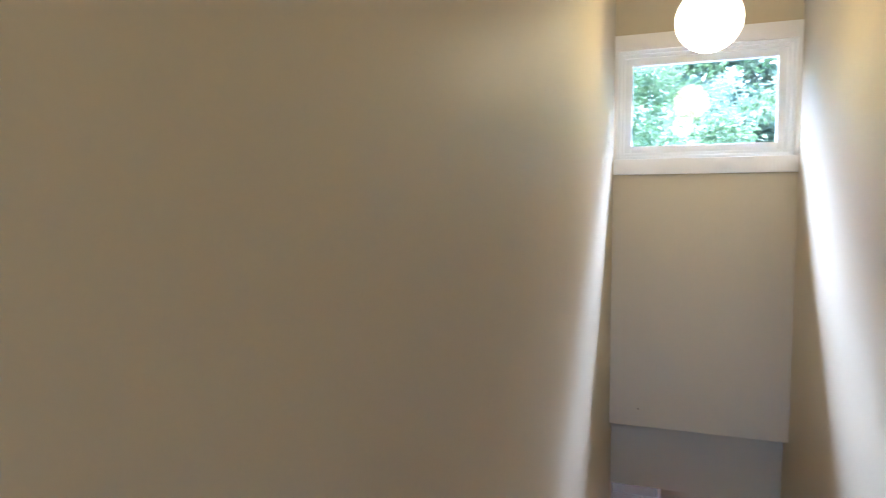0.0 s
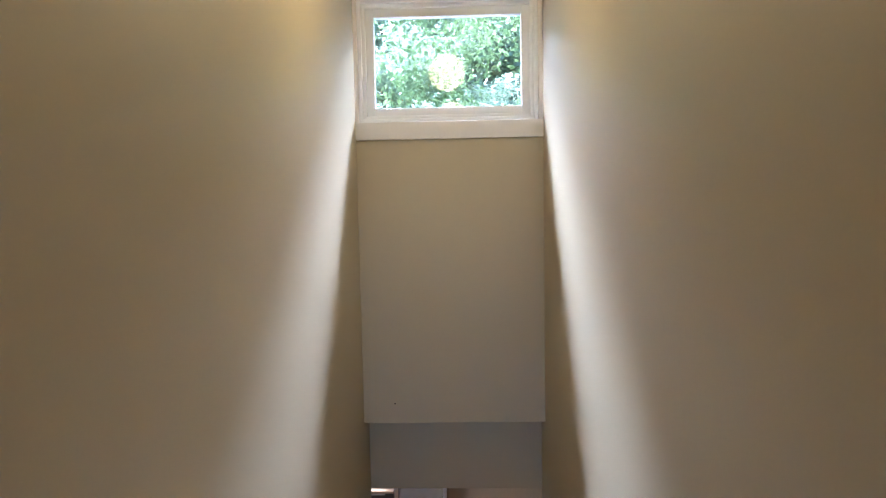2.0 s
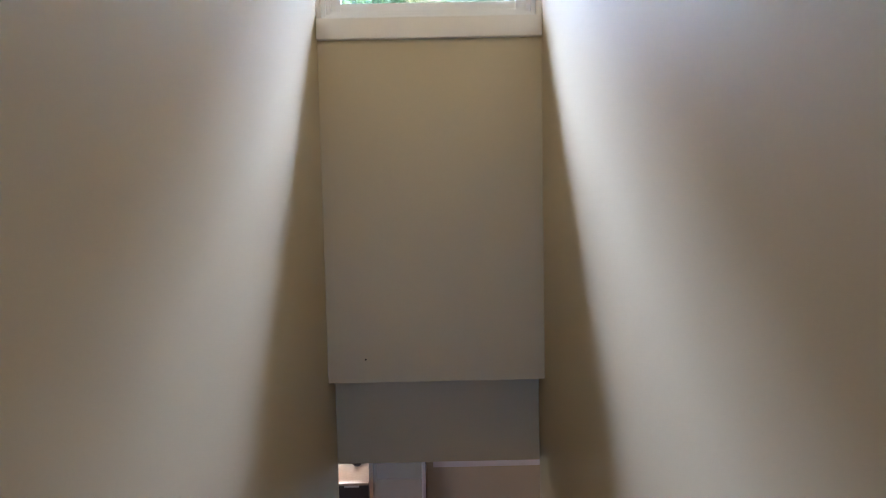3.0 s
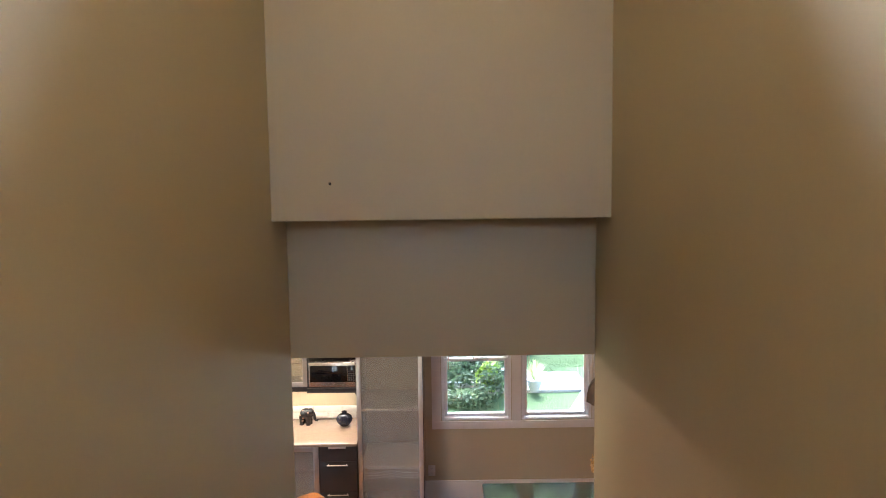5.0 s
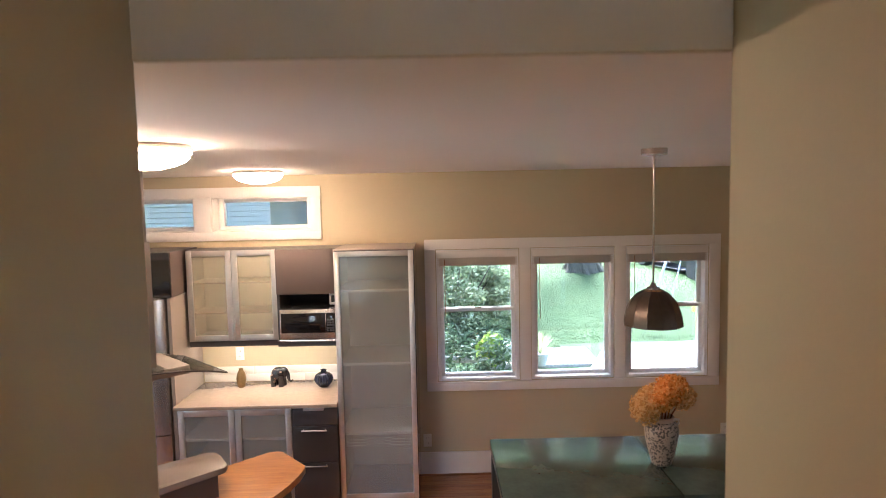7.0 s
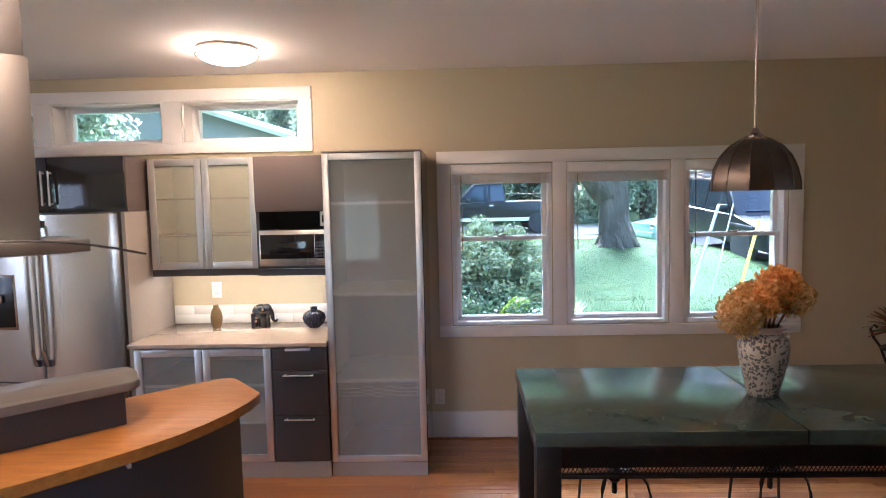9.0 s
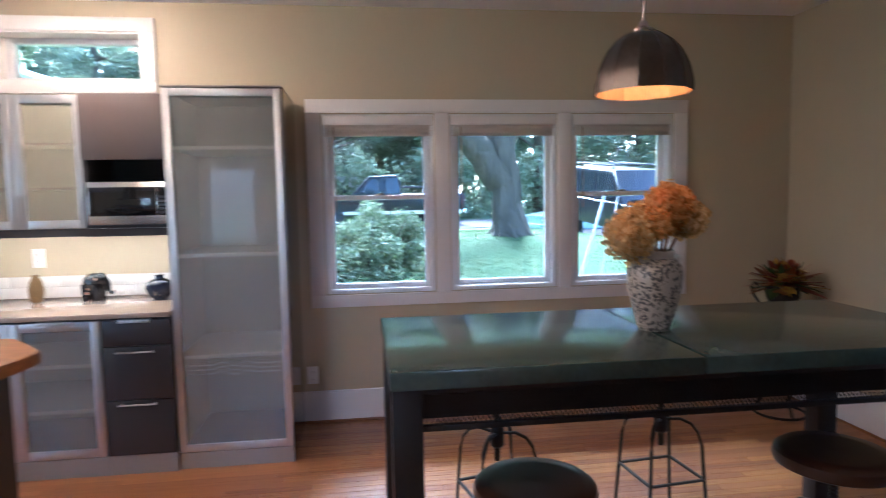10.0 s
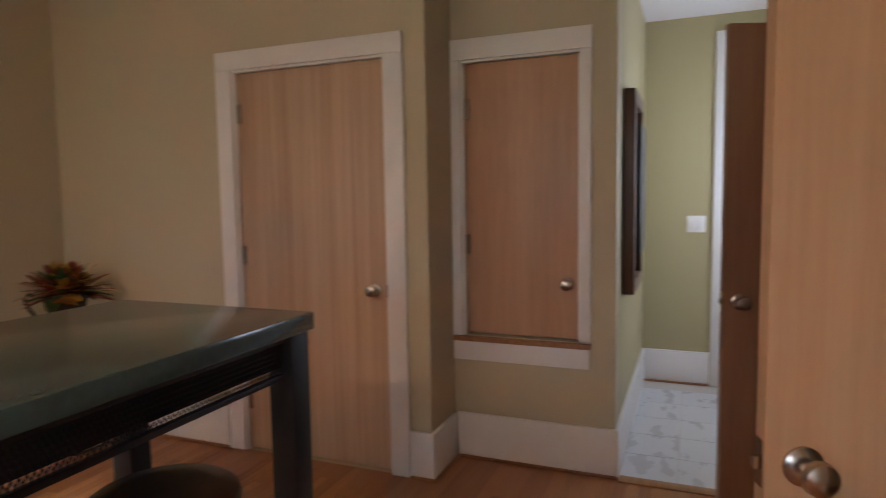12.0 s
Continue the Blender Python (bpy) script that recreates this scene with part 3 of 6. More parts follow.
# ---- doors ----
def knob_parts(parent, m, side=1):
    """Rosette and round knob, standing out along the local -y of m."""
    for nm, prof in (("rosette", [(0.033, 0), (0.033, 0.006), (0.024, 0.012), (0.012, 0.014)]), ("knob", [(0.011, 0.012), (0.012, 0.028), (0.024, 0.036), (0.0285, 0.048), (0.026, 0.060), (0.014, 0.066), (0.0, 0.067)])):
        bm = lathe(bmesh.new(), prof, seg=24)
        bmesh.ops.transform(bm, matrix=m @ Matrix.Rotation(radians(90), 4, "X"), verts=bm.verts[:])
        part(nm, bm, M["nickel"], parent)


def hinge_part(parent, m):
    bm = boxes((-0.004, 0.030, -0.003, 0.0, -0.05, 0.05))
    tube(bm, [(-0.006, -0.007, -0.052), (-0.006, -0.007, 0.052)], 0.007, 10)
    bmesh.ops.transform(bm, matrix=m, verts=bm.verts[:])
    part("hinge", bm, M["nickel"], parent)


def casing_east(name, x, y0, y1, z0, z1, wdt, top):
    t = thing(name, "white painted wooden door casing", "door trim", (x, (y0 + y1) / 2, z0), kind="structure")
    part("head_casing", boxes((x - 0.022, x, y0 - wdt, y1 + wdt, z1, top), bev=0.003), M["trim"], t)
    part("side_casing", boxes((x - 0.02, x, y0 - wdt, y0, z0, z1), bev=0.003), M["trim"], t)
    part("side_casing", boxes((x - 0.02, x, y1, y1 + wdt, z0, z1), bev=0.003), M["trim"], t)
    part("jamb", boxes((x - 0.003, x + 0.12, y0 - 0.002, y0 + 0.012, z0, z1), (x - 0.003, x + 0.12, y1 - 0.012, y1 + 0.002, z0, z1), (x - 0.003, x + 0.12, y0 + 0.012, y1 - 0.012, z1 - 0.012, z1 + 0.002)), M["trim"], t)
    return t


casing_east("trim_door_1", EAST, 4.365, 5.265, 0.0, 2.055, 0.098, 2.15)
d1 = thing("door_1", "closed flush maple closet door with a round nickel knob", "door", (EAST, 4.8, 0), kind="structure")
part("slab", boxes((EAST + 0.012, EAST + 0.047, 4.381, 5.249, 0.012, 2.04), bev=0.002), M["veneer"], d1)
knob_parts(d1, pose(EAST + 0.012, 4.452, 0.922, 0, 0, -90))
for z in (0.28, 1.08, 1.83):
    hinge_part(d1, pose(EAST + 0.012, 5.256, z, 0, 0, -90))
part("strike_plate", boxes((EAST - 0.004, EAST + 0.01, 4.374, 4.3805, 0.89, 0.95)), M["nickel"], d1)

casing_east("trim_door_2", EAST_B, 3.496, 4.102, 0.655, 2.06, 0.052, 2.162)
d2 = thing("door_2", "closed flush maple hatch door raised above the floor", "door", (EAST_B, 3.8, 0.65), kind="structure")
part("slab", boxes((EAST_B + 0.014, EAST_B + 0.045, 3.512, 4.086, 0.668, 2.045), bev=0.002), M["veneer_plain"], d2)
knob_parts(d2, pose(EAST_B + 0.014, 3.562, 0.94, 0, 0, -90))
for z in (1.13, 1.82):
    hinge_part(d2, pose(EAST_B + 0.014, 4.094, z, 0, 0, -90))
part("sill", boxes((EAST_B - 0.035, EAST_B + 0.1, 3.444, 4.153, 0.628, 0.652), bev=0.004), M["oak_edge"], d2, "stained oak sill board")
part("apron_board", boxes((EAST_B - 0.02, EAST_B, 3.452, 4.153, 0.527, 0.628), bev=0.003), M["trim"], d2, "white painted apron board")


def open_door(name, label, hinge, ang, wood, width=0.76):
    d = thing(name, label, "door", (hinge[0], hinge[1], 0), kind="structure")
    m = pose(hinge[0], hinge[1], 0, 0, 0, ang)

    def turned(bm):
        bmesh.ops.transform(bm, matrix=m, verts=bm.verts[:])
        return bm

    part("slab", turned(boxes((0.004, width, -0.0175, 0.0175, 0.012, 2.035), bev=0.002)), wood, d)
    part("latch_plate", turned(boxes((width, width + 0.002, -0.0125, 0.0125, 0.895, 0.975), (width, width + 0.012, -0.006, 0.006, 0.925, 0.945))), M["nickel"], d, "nickel latch plate")
    knob_parts(d, m @ pose(width - 0.06, -0.0175, 0.935))
    knob_parts(d, m @ pose(width - 0.06, 0.0175, 0.935, 0, 0, 180))
    for z in (0.28, 1.05, 1.82):
        hinge_part(d, m @ pose(0.0, -0.0175, z))
    return d


open_door("door_3", "open flush maple door with a satin nickel knob", (2.105, 2.172), 110.0, M["veneer_plain"])
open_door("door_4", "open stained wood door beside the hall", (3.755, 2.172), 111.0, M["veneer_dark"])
for nm, a, b in (("trim_door_3", 1.35, 2.11), ("trim_door_4", 3.0, 3.76)):
    t = thing(nm, "white painted wooden door casing", "door trim", (a, SOUTH, 0), kind="structure")
    part("head_casing", boxes((a - 0.095, b + 0.095 if b < 3 else b, SOUTH, SOUTH + 0.02, 2.05, 2.145), bev=0.003), M["trim"], t)
    part("side_casing", boxes((a - 0.095, a, SOUTH, SOUTH + 0.02, 0, 2.05), bev=0.003), M["trim"], t)
    if b < 3:
        part("side_casing", boxes((b, b + 0.095, SOUTH, SOUTH + 0.02, 0, 2.05), bev=0.003), M["trim"], t)

# hall door on the far wall, with a tall casing
t = thing("trim_door_5", "tall white painted casing of the hall door", "door trim", (5.48, 2.4, 0), kind="structure")
part("side_casing", boxes((5.458, 5.48, 2.762, 2.868, 0, 2.47), bev=0.003), M["trim"], t)
part("head_casing", boxes((5.458, 5.48, 2.13, 2.762, 2.40, 2.47), bev=0.003), M["trim"], t)
d5 = thing("door_5", "pale painted hall door with nickel hinges", "door", (5.5, 2.4, 0), kind="structure")
part("slab", boxes((5.495, 5.53, 2.13, 2.752, 0.012, 2.39), bev=0.002), M["trim"], d5)
for z in (0.4, 1.05, 2.1):
    hinge_part(d5, pose(5.495, 2.756, z, 0, 0, -90))
sp = thing("light_switch", "white double light switch plate on the hall wall", "switch", (5.48, 2.976, 1.156))
part("plate", boxes((5.474, 5.48, 2.915, 3.035, 1.098, 1.215), bev=0.002), M["plastic"], sp)
for y in (2.952, 3.0):
    part("rocker", boxes((5.470, 5.475, y - 0.016, y + 0.016, 1.122, 1.19), bev=0.002), M["plastic"], sp)
pf = thing("picture_frame", "dark stained wooden picture frame hung on the hall wall", "picture", (4.25, 3.33, 0.9))
FX0, FX1, FZ0, FZ1 = 3.99, 4.52, 0.865, 1.90
part("frame", boxes((FX0, FX0 + 0.07, 3.268, 3.325, FZ0, FZ1), (FX1 - 0.07, FX1, 3.268, 3.325, FZ0, FZ1), (FX0 + 0.07, FX1 - 0.07, 3.268, 3.325, FZ0, FZ0 + 0.07), (FX0 + 0.07, FX1 - 0.07, 3.268, 3.325, FZ1 - 0.07, FZ1), bev=0.004), timber("frame_wood", (0.05, 0.02, 0.012), (0.12, 0.055, 0.03), (8, 8, 0.8), 0.4), pf)
part("backing", boxes((FX0 + 0.05, FX1 - 0.05, 3.315, 3.327, FZ0 + 0.05, FZ1 - 0.05)), M["charcoal"], pf)
part("inner_panel", boxes((FX0 + 0.16, FX1 - 0.02, 3.25, 3.27, FZ0 + 0.2, FZ1 - 0.16), bev=0.004), M["charcoal"], pf)


# ---- outlets and floor vents ----
def outlet(x, z, label):
    o = thing("wall_outlet", label, "outlet", (x, NORTH, z), group="wall outlets")
    part("plate", boxes((x - 0.037, x + 0.037, NORTH - 0.006, NORTH, z - 0.059, z + 0.059), bev=0.002), M["plastic"], o)
    for dz in (-0.024, 0.024):
        s = part("socket", boxes((x - 0.017, x + 0.017, NORTH - 0.009, NORTH - 0.005, z + dz - 0.015, z + dz + 0.015), bev=0.003), M["plastic"], o)
        part("slot", boxes((x - 0.008, x - 0.006, NORTH - 0.0095, NORTH - 0.0085, z + dz - 0.005, z + dz + 0.006), (x + 0.006, x + 0.008, NORTH - 0.0095, NORTH - 0.0085, z + dz - 0.005, z + dz + 0.006)), M["dark"], s)


outlet(-0.012, 0.325, "white double wall outlet beside the tall cabinet")
outlet(2.70, 0.36, "white double wall outlet low on the wall")
outlet(-1.672, 1.165, "white double wall outlet above the counter")
outlet(-2.95, 1.165, "white double wall outlet above the counter")
for cx in (1.42, 1.60):
    v = thing("floor_vent", "dark metal floor vent in the oak boards", "vent", (cx, 6.39, 0), group="floor vents")
    part("frame", boxes((cx - 0.08, cx + 0.08, 6.335, 6.345, 0, 0.004), (cx - 0.08, cx + 0.08, 6.435, 6.445, 0, 0.004), (cx - 0.08, cx - 0.07, 6.345, 6.435, 0, 0.004), (cx + 0.07, cx + 0.08, 6.345, 6.435, 0, 0.004)), M["iron"], v)
    for k in range(6):
        part("slat", boxes((cx - 0.07, cx + 0.07, 6.352 + 0.015 * k, 6.358 + 0.015 * k, 0.0, 0.003)), M["iron"], v)


# ---- cabinets ----
def glass_door(parent, x0, x1, y, z0, z1, pane, fw=0.048, nm="door"):
    d = part(nm, boxes((x0, x0 + fw, y, y + 0.02, z0, z1), (x1 - fw, x1, y, y + 0.02, z0, z1), (x0 + fw, x1 - fw, y, y + 0.02, z0, z0 + fw), (x0 + fw, x1 - fw, y, y + 0.02, z1 - fw, z1), bev=0.003), M["alu"], parent, "aluminium door frame with frosted glass")
    p = part("pane", boxes((x0 + fw - 0.005, x1 - fw + 0.005, y + 0.008, y + 0.013, z0 + fw - 0.005, z1 - fw + 0.005)), pane, d, "frosted glass pane", smooth=0)
    return d


def carcass(parent, x0, x1, y0, y1, z0, z1, outer, inner, th=0.018):
    part("side_panel", boxes((x0, x0 + th, y0, y1, z0, z1)), outer, parent)
    part("side_panel", boxes((x1 - th, x1, y0, y1, z0, z1)), outer, parent)
    part("top_panel", boxes((x0 + th, x1 - th, y0, y1, z1 - th, z1)), outer, parent)
    part("bottom_panel", boxes((x0 + th, x1 - th, y0, y1, z0, z0 + th)), outer, parent)
    part("lining", boxes((x0 + th, x1 - th, y1 - 0.008, y1 - 0.001, z0 + th, z1 - th), (x0 + th, x0 + th + 0.003, y0 + 0.004, y1 - 0.01, z0 + th, z1 - th), (x1 - th - 0.003, x1 - th, y0 + 0.004, y1 - 0.01, z0 + th, z1 - th)), inner, parent)


def bar_handle(parent, p0, p1, out=0.028, r=0.005):
    p0, p1 = Vector(p0), Vector(p1)
    d = (p1 - p0).normalized()
    o = Vector((0, -out, 0))
    bm = tube(bmesh.new(), [p0 + o - d * 0.012, p1 + o + d * 0.012], r, 10)
    for p in (p0, p1):
        tube(bm, [p, p + o], r * 0.8, 8)
    part("handle", bm, M["alu"], parent, "brushed metal bar handle")


FB = 5.957
# glass-fronted base cabinet
bc = thing("base_cabinet", "base cabinet with two frosted glass aluminium doors", "cabinet", (-1.52, 6.28, 0))
carcass(bc, -1.985, -1.075, FB + 0.022, NORTH - 0.002, 0.11, 0.882, M["charcoal"], M["carcass"])
for a, b in ((-1.980, -1.532), (-1.528, -1.079)):
    d = glass_door(bc, a, b, FB, 0.113, 0.868, M["frost"])
    part("edge_pull", boxes(((a + b) / 2 - 0.09, (a + b) / 2 + 0.09, FB - 0.016, FB + 0.012, 0.868, 0.874), ((a + b) / 2 - 0.09, (a + b) / 2 + 0.09, FB - 0.018, FB - 0.014, 0.856, 0.874), bev=0.001), M["alu"], d, "slim metal edge pull")
for z in (0.36, 0.61):
    part("shelf", boxes((-1.965, -1.095, FB + 0.024, NORTH - 0.02, z, z + 0.02)), M["shelf"], bc)
part("plinth", boxes((-1.985, -1.075, FB + 0.012, FB + 0.03, 0.0, 0.108)), M["panel_grey"], bc)
# drawers
dc = thing("drawer_cabinet", "charcoal lacquered cabinet with three drawers", "cabinet", (-0.89, 6.28, 0))
carcass(dc, -1.073, -0.712, FB + 0.022, NORTH - 0.002, 0.11, 0.882, M["charcoal"], M["carcass"])
for z0, z1, h in ((0.725, 0.866, 0), (0.425, 0.720, 0.694), (0.113, 0.420, 0.402)):
    dr = part("drawer_front", boxes((-1.071, -0.714, FB, FB + 0.02, z0, z1), bev=0.002), M["charcoal"], dc)
    if h:
        bar_handle(dr, (-0.985, FB, h), (-0.81, FB, h))
    else:
        part("edge_pull", boxes((-0.98, -0.815, FB - 0.016, FB + 0.012, z1, z1 + 0.005), (-0.98, -0.815, FB - 0.018, FB - 0.014, z1 - 0.012, z1 + 0.005), bev=0.001), M["alu"], dr)
part("plinth", boxes((-1.073, -0.712, FB + 0.012, FB + 0.03, 0.0, 0.108)), M["panel_grey"], dc)
solo("countertop", boxes((-2.0, -0.708, 5.918, NORTH - 0.011, 0.884, 0.912), bev=0.003), M["counter"], "beige polished quartz countertop on the base cabinets", "countertop")

# tall cabinet
tc = thing("tall_cabinet", "tall pantry cabinet with a frosted glass aluminium door", "cabinet", (-0.39, 6.29, 0))
carcass(tc, -0.706, -0.076, 5.998, NORTH - 0.002, 0.095, 2.118, M["charcoal"], M["carcass"])
glass_door(tc, -0.705, -0.077, 5.976, 0.098, 2.112, M["frost"], fw=0.042)
part("top_edge", boxes((-0.707, -0.075, 5.978, NORTH - 0.002, 2.118, 2.128), bev=0.002), M["panel_grey"], tc)
part("plinth", boxes((-0.706, -0.076, 5.986, 6.004, 0.0, 0.092)), M["panel_grey"], tc)
part("plinth", boxes((-0.094, -0.076, 6.006, NORTH - 0.02, 0.0, 0.092)), M["charcoal"], tc)
for z in (0.625, 1.195, 1.785):
    part("shelf", boxes((-0.686, -0.096, 5.9985, NORTH - 0.02, z, z + 0.02)), M["shelf"], tc)
part("glossy_side", boxes((-0.0755, -0.072, 5.99, NORTH - 0.002, 0.005, 2.116)), M["black_gloss"], tc, "glossy black side panel")
rk = thing("wire_rack", "white wire rack behind the frosted door", "rack", (-0.39, 6.06, 0.645), group="")
for k, z in enumerate((0.585, 0.560, 0.535)):
    bm = bmesh.new()
    for s in (-1, 1):
        xs = [(-0.39 + s * 0.26, 6.001, z), (-0.39 + s * 0.11, 6.001, z), (-0.39 + s * 0.085, 6.001, z + 0.012), (-0.39 + s * 0.05, 6.001, z + 0.012), (-0.39 + s * 0.02, 6.001, z - 0.008), (-0.39, 6.001, z - 0.008)]
        tube(bm, xs, 0.0035, 6)
    part("wire", bm, M["shelf"], rk)
for hx in (-0.65, -0.135):
    part("hanger", boxes((hx, hx + 0.005, 6.0, 6.006, 0.53, 0.625)), M["shelf"], rk)

# wall cabinet
FU = 6.262
uc = thing("wall_cabinet", "wall cabinet with two frosted glass aluminium doors", "cabinet", (-1.6, 6.44, 1.36))
carcass(uc, -1.975, -1.225, FU + 0.022, NORTH - 0.002, 1.358, 2.122, M["charcoal"], M["carcass"])
for a, b in ((-1.974, -1.602), (-1.598, -1.226)):
    d = glass_door(uc, a, b, FU, 1.360, 2.120, M["frost_lit"])
    hx = -1.612 if b < -1.5 else -1.588
    part("handle", boxes((hx - 0.006, hx + 0.006, FU - 0.014, FU, 1.385, 1.545), bev=0.002), M["alu"], d, "slim upright pull")
    for z in (1.44, 2.04):
        part("hinge", lathe(bmesh.new(), [(0.018, 0), (0.018, 0.012), (0.0, 0.013)], ((a + 0.06) if b < -1.5 else (b - 0.06), FU + 0.03, z), 14), M["alu"], d)
for z in (1.585, 1.84):
    part("shelf", boxes((-1.955, -1.245, FU + 0.023, NORTH - 0.02, z, z + 0.012)), M["brown_gloss"], uc)
part("light_valance", boxes((-1.975, -1.225, FU + 0.005, FU + 0.023, 1.312, 1.357), (-1.975, -1.957, FU + 0.023, NORTH - 0.002, 1.312, 1.357)), M["charcoal"], uc)
# microwave cabinet
FM = 6.205
mc = thing("microwave_cabinet", "taupe lacquered cabinet with an open microwave niche", "cabinet", (-0.97, 6.42, 1.36))
# dark lining puts the niche's shade into its colour
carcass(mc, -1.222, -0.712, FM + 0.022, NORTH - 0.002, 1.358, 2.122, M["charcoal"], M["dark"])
part("door", boxes((-1.221, -0.713, FM, FM + 0.02, 1.748, 2.120), bev=0.002), M["brown_gloss"], mc, "glossy taupe lift-up door")
part("light_valance", boxes((-1.222, -0.712, FM + 0.005, FM + 0.023, 1.312, 1.357)), M["charcoal"], mc)
mw = thing("microwave", "stainless steel microwave with a black glass door", "microwave", (-0.967, 6.35, 1.376))
part("body", boxes((-1.198, -0.735, FM - 0.012, NORTH - 0.06, 1.378, 1.622), bev=0.003), M["steel"], mw)
part("door_glass", boxes((-1.188, -0.822, FM - 0.016, FM - 0.011, 1.428, 1.592), bev=0.001), M["screen"], mw, "black glass door")
part("control_panel", boxes((-0.818, -0.742, FM - 0.016, FM - 0.011, 1.428, 1.592), bev=0.001), M["screen"], mw)
for i in range(3):
    for j in range(5):
        part("button", boxes((-0.811 + 0.022 * i, -0.795 + 0.022 * i, FM - 0.0175, FM - 0.0155, 1.438 + 0.022 * j, 1.453 + 0.022 * j)), M["charcoal"], mw)
part("maker_mark", lathe(bmesh.new(), [(0.009, 0), (0.008, 0.002), (0.0, 0.0025)], seg=16), M["charcoal"], mw).matrix_basis = Matrix.Translation(Vector((-0.967, 6.35, 1.376)) * -1) @ pose(-0.97, FM - 0.012, 1.402, 90)
tr = thing("power_adapter", "grey plug and socket in the niche above the microwave", "socket", (-0.77, NORTH - 0.02, 1.69))
part("plate", boxes((-0.805, -0.735, NORTH - 0.3, NORTH - 0.29, 1.64, 1.742), bev=0.002), M["plastic"], tr)
part("plug", boxes((-0.785, -0.755, NORTH - 0.33, NORTH - 0.3, 1.665, 1.72), bev=0.005), M["dark"], tr)

# cables by the tall cabinet
cb = thing("cable_bundle", "dark coiled cable hanging from a plug under the cabinet", "cable", (-0.745, NORTH - 0.03, 1.2))
bm = bmesh.new()
for k in range(4):
    tube(bm, [(-0.735 - 0.03 * math.sin(t * 0.52 + k) - 0.012 * k, NORTH - 0.05 + 0.006 * k, 1.24 - 0.045 * math.cos(t * 0.52) - 0.01 * k) for t in range(13)], 0.004, 6)
part("cord", bm, M["dark"], cb)
part("plug", boxes((-0.762, -0.735, NORTH - 0.05, NORTH, 1.15, 1.19), bev=0.005), M["charcoal"], cb)

# lamp strip under the wall cabinets
ls = thing("under_cabinet_light", "slim warm lamp strip under the wall cabinets", "lamp", (-1.35, 6.365, 1.33))
part("housing", boxes((-1.93, -0.76, 6.335, 6.395, 1.334, 1.352), bev=0.003), M["plastic"], ls)
part("diffuser", boxes((-1.92, -0.77, 6.342, 6.388, 1.329, 1.334)), glow("lit_strip", (1.0, 0.80, 0.55), LAMP_COUNTER * 4), ls)

# backsplash
bs = thing("backsplash", "two rows of white glazed tiles above the counter", "backsplash", (-1.35, NORTH, 0.914), kind="structure")
part("grout", boxes((-1.998, -0.71, NORTH - 0.006, NORTH, 0.9125, 1.05)), M["grout"], bs)
for r in range(2):
    x = -1.998 - (0.15 if r else 0.0)
    while x < -0.72:
        a, b = max(x, -1.997), min(x + 0.298, -0.711)
        if b - a > 0.02:
            part("tile", boxes((a + 0.001, b - 0.001, NORTH - 0.010, NORTH - 0.004, 0.9145 + r * 0.068, 0.9145 + r * 0.068 + 0.066), bev=0.0012), M["tile"], bs)
        x += 0.3

# fridge and its housing
fp = thing("refrigerator_surround", "tall grey laminate board beside the refrigerator", "cabinet", (-2.02, 6.3, 0))
part("panel", boxes((-2.03, -2.004, 6.003, NORTH - 0.002, 0.0, 1.768), bev=0.001), M["panel_grey"], fp)
part("edge_band", boxes((-2.03, -2.004, 6.0, 6.0028, 0.0, 1.768)), M["panel_grey"], fp)
fc = thing("fridge_cabinet", "glossy black two-door cabinet above the fridge", "cabinet", (-2.5, 6.3, 1.77))
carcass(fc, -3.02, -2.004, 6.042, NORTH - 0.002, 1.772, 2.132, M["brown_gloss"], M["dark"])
for a, b, hx in ((-3.018, -2.514, -2.535), (-2.51, -2.006, -2.487)):
    d = part("door", boxes((a, b, 6.02, 6.04, 1.776, 2.13), bev=0.002), M["black_gloss"], fc, "glossy black door")
    bar_handle(d, (hx, 6.02, 1.83), (hx, 6.02, 2.03), r=0.007)
fr = thing("fridge", "stainless steel french door refrigerator with a water dispenser", "refrigerator", (-2.55, 6.25, 0))
part("body", boxes((-3.0, -2.045, 6.03, NORTH - 0.03, 0.03, 1.745), bev=0.004), M["charcoal"], fr)
def bowed(x0, x1, z0, z1, n=14):
    """A steel front that bows forward across the whole width of the fridge."""
    front = []
    for i in range(n + 1):
        x = x0 + (x1 - x0) * i / n
        edge = min(x - x0, x1 - x)
        front.append((x, 5.972 - 0.052 * (1 - ((x + 2.5225) / 0.4775) ** 2) + 0.012 * max(0.0, 1 - edge / 0.012)))
    return prism(bmesh.new(), front + [(x1, 6.028), (x0, 6.028)], z0, z1)


for a, b, hx in ((-3.0, -2.551, -2.585), (-2.544, -2.045, -2.510)):
    d = part("door", bowed(a, b, 0.675, 1.762), M["steel"], fr, "brushed steel door", smooth=50)
    hb = tube(bmesh.new(), [(hx, 5.93, 0.79), (hx, 5.885, 0.80), (hx, 5.868, 0.9), (hx, 5.868, 1.6), (hx, 5.885, 1.69), (hx, 5.93, 1.70)], 0.014, 12)
    part("handle", hb, M["steel"], d)
    for z in (0.795, 1.695):
        part("bracket", boxes((hx - 0.02, hx + 0.02, 5.905, 5.93, z - 0.015, z + 0.03), bev=0.004), M["charcoal"], d)
dd = part("freezer_drawer", bowed(-3.0, -2.045, 0.07, 0.665, 24), M["steel"], fr, "brushed steel drawer", smooth=50)
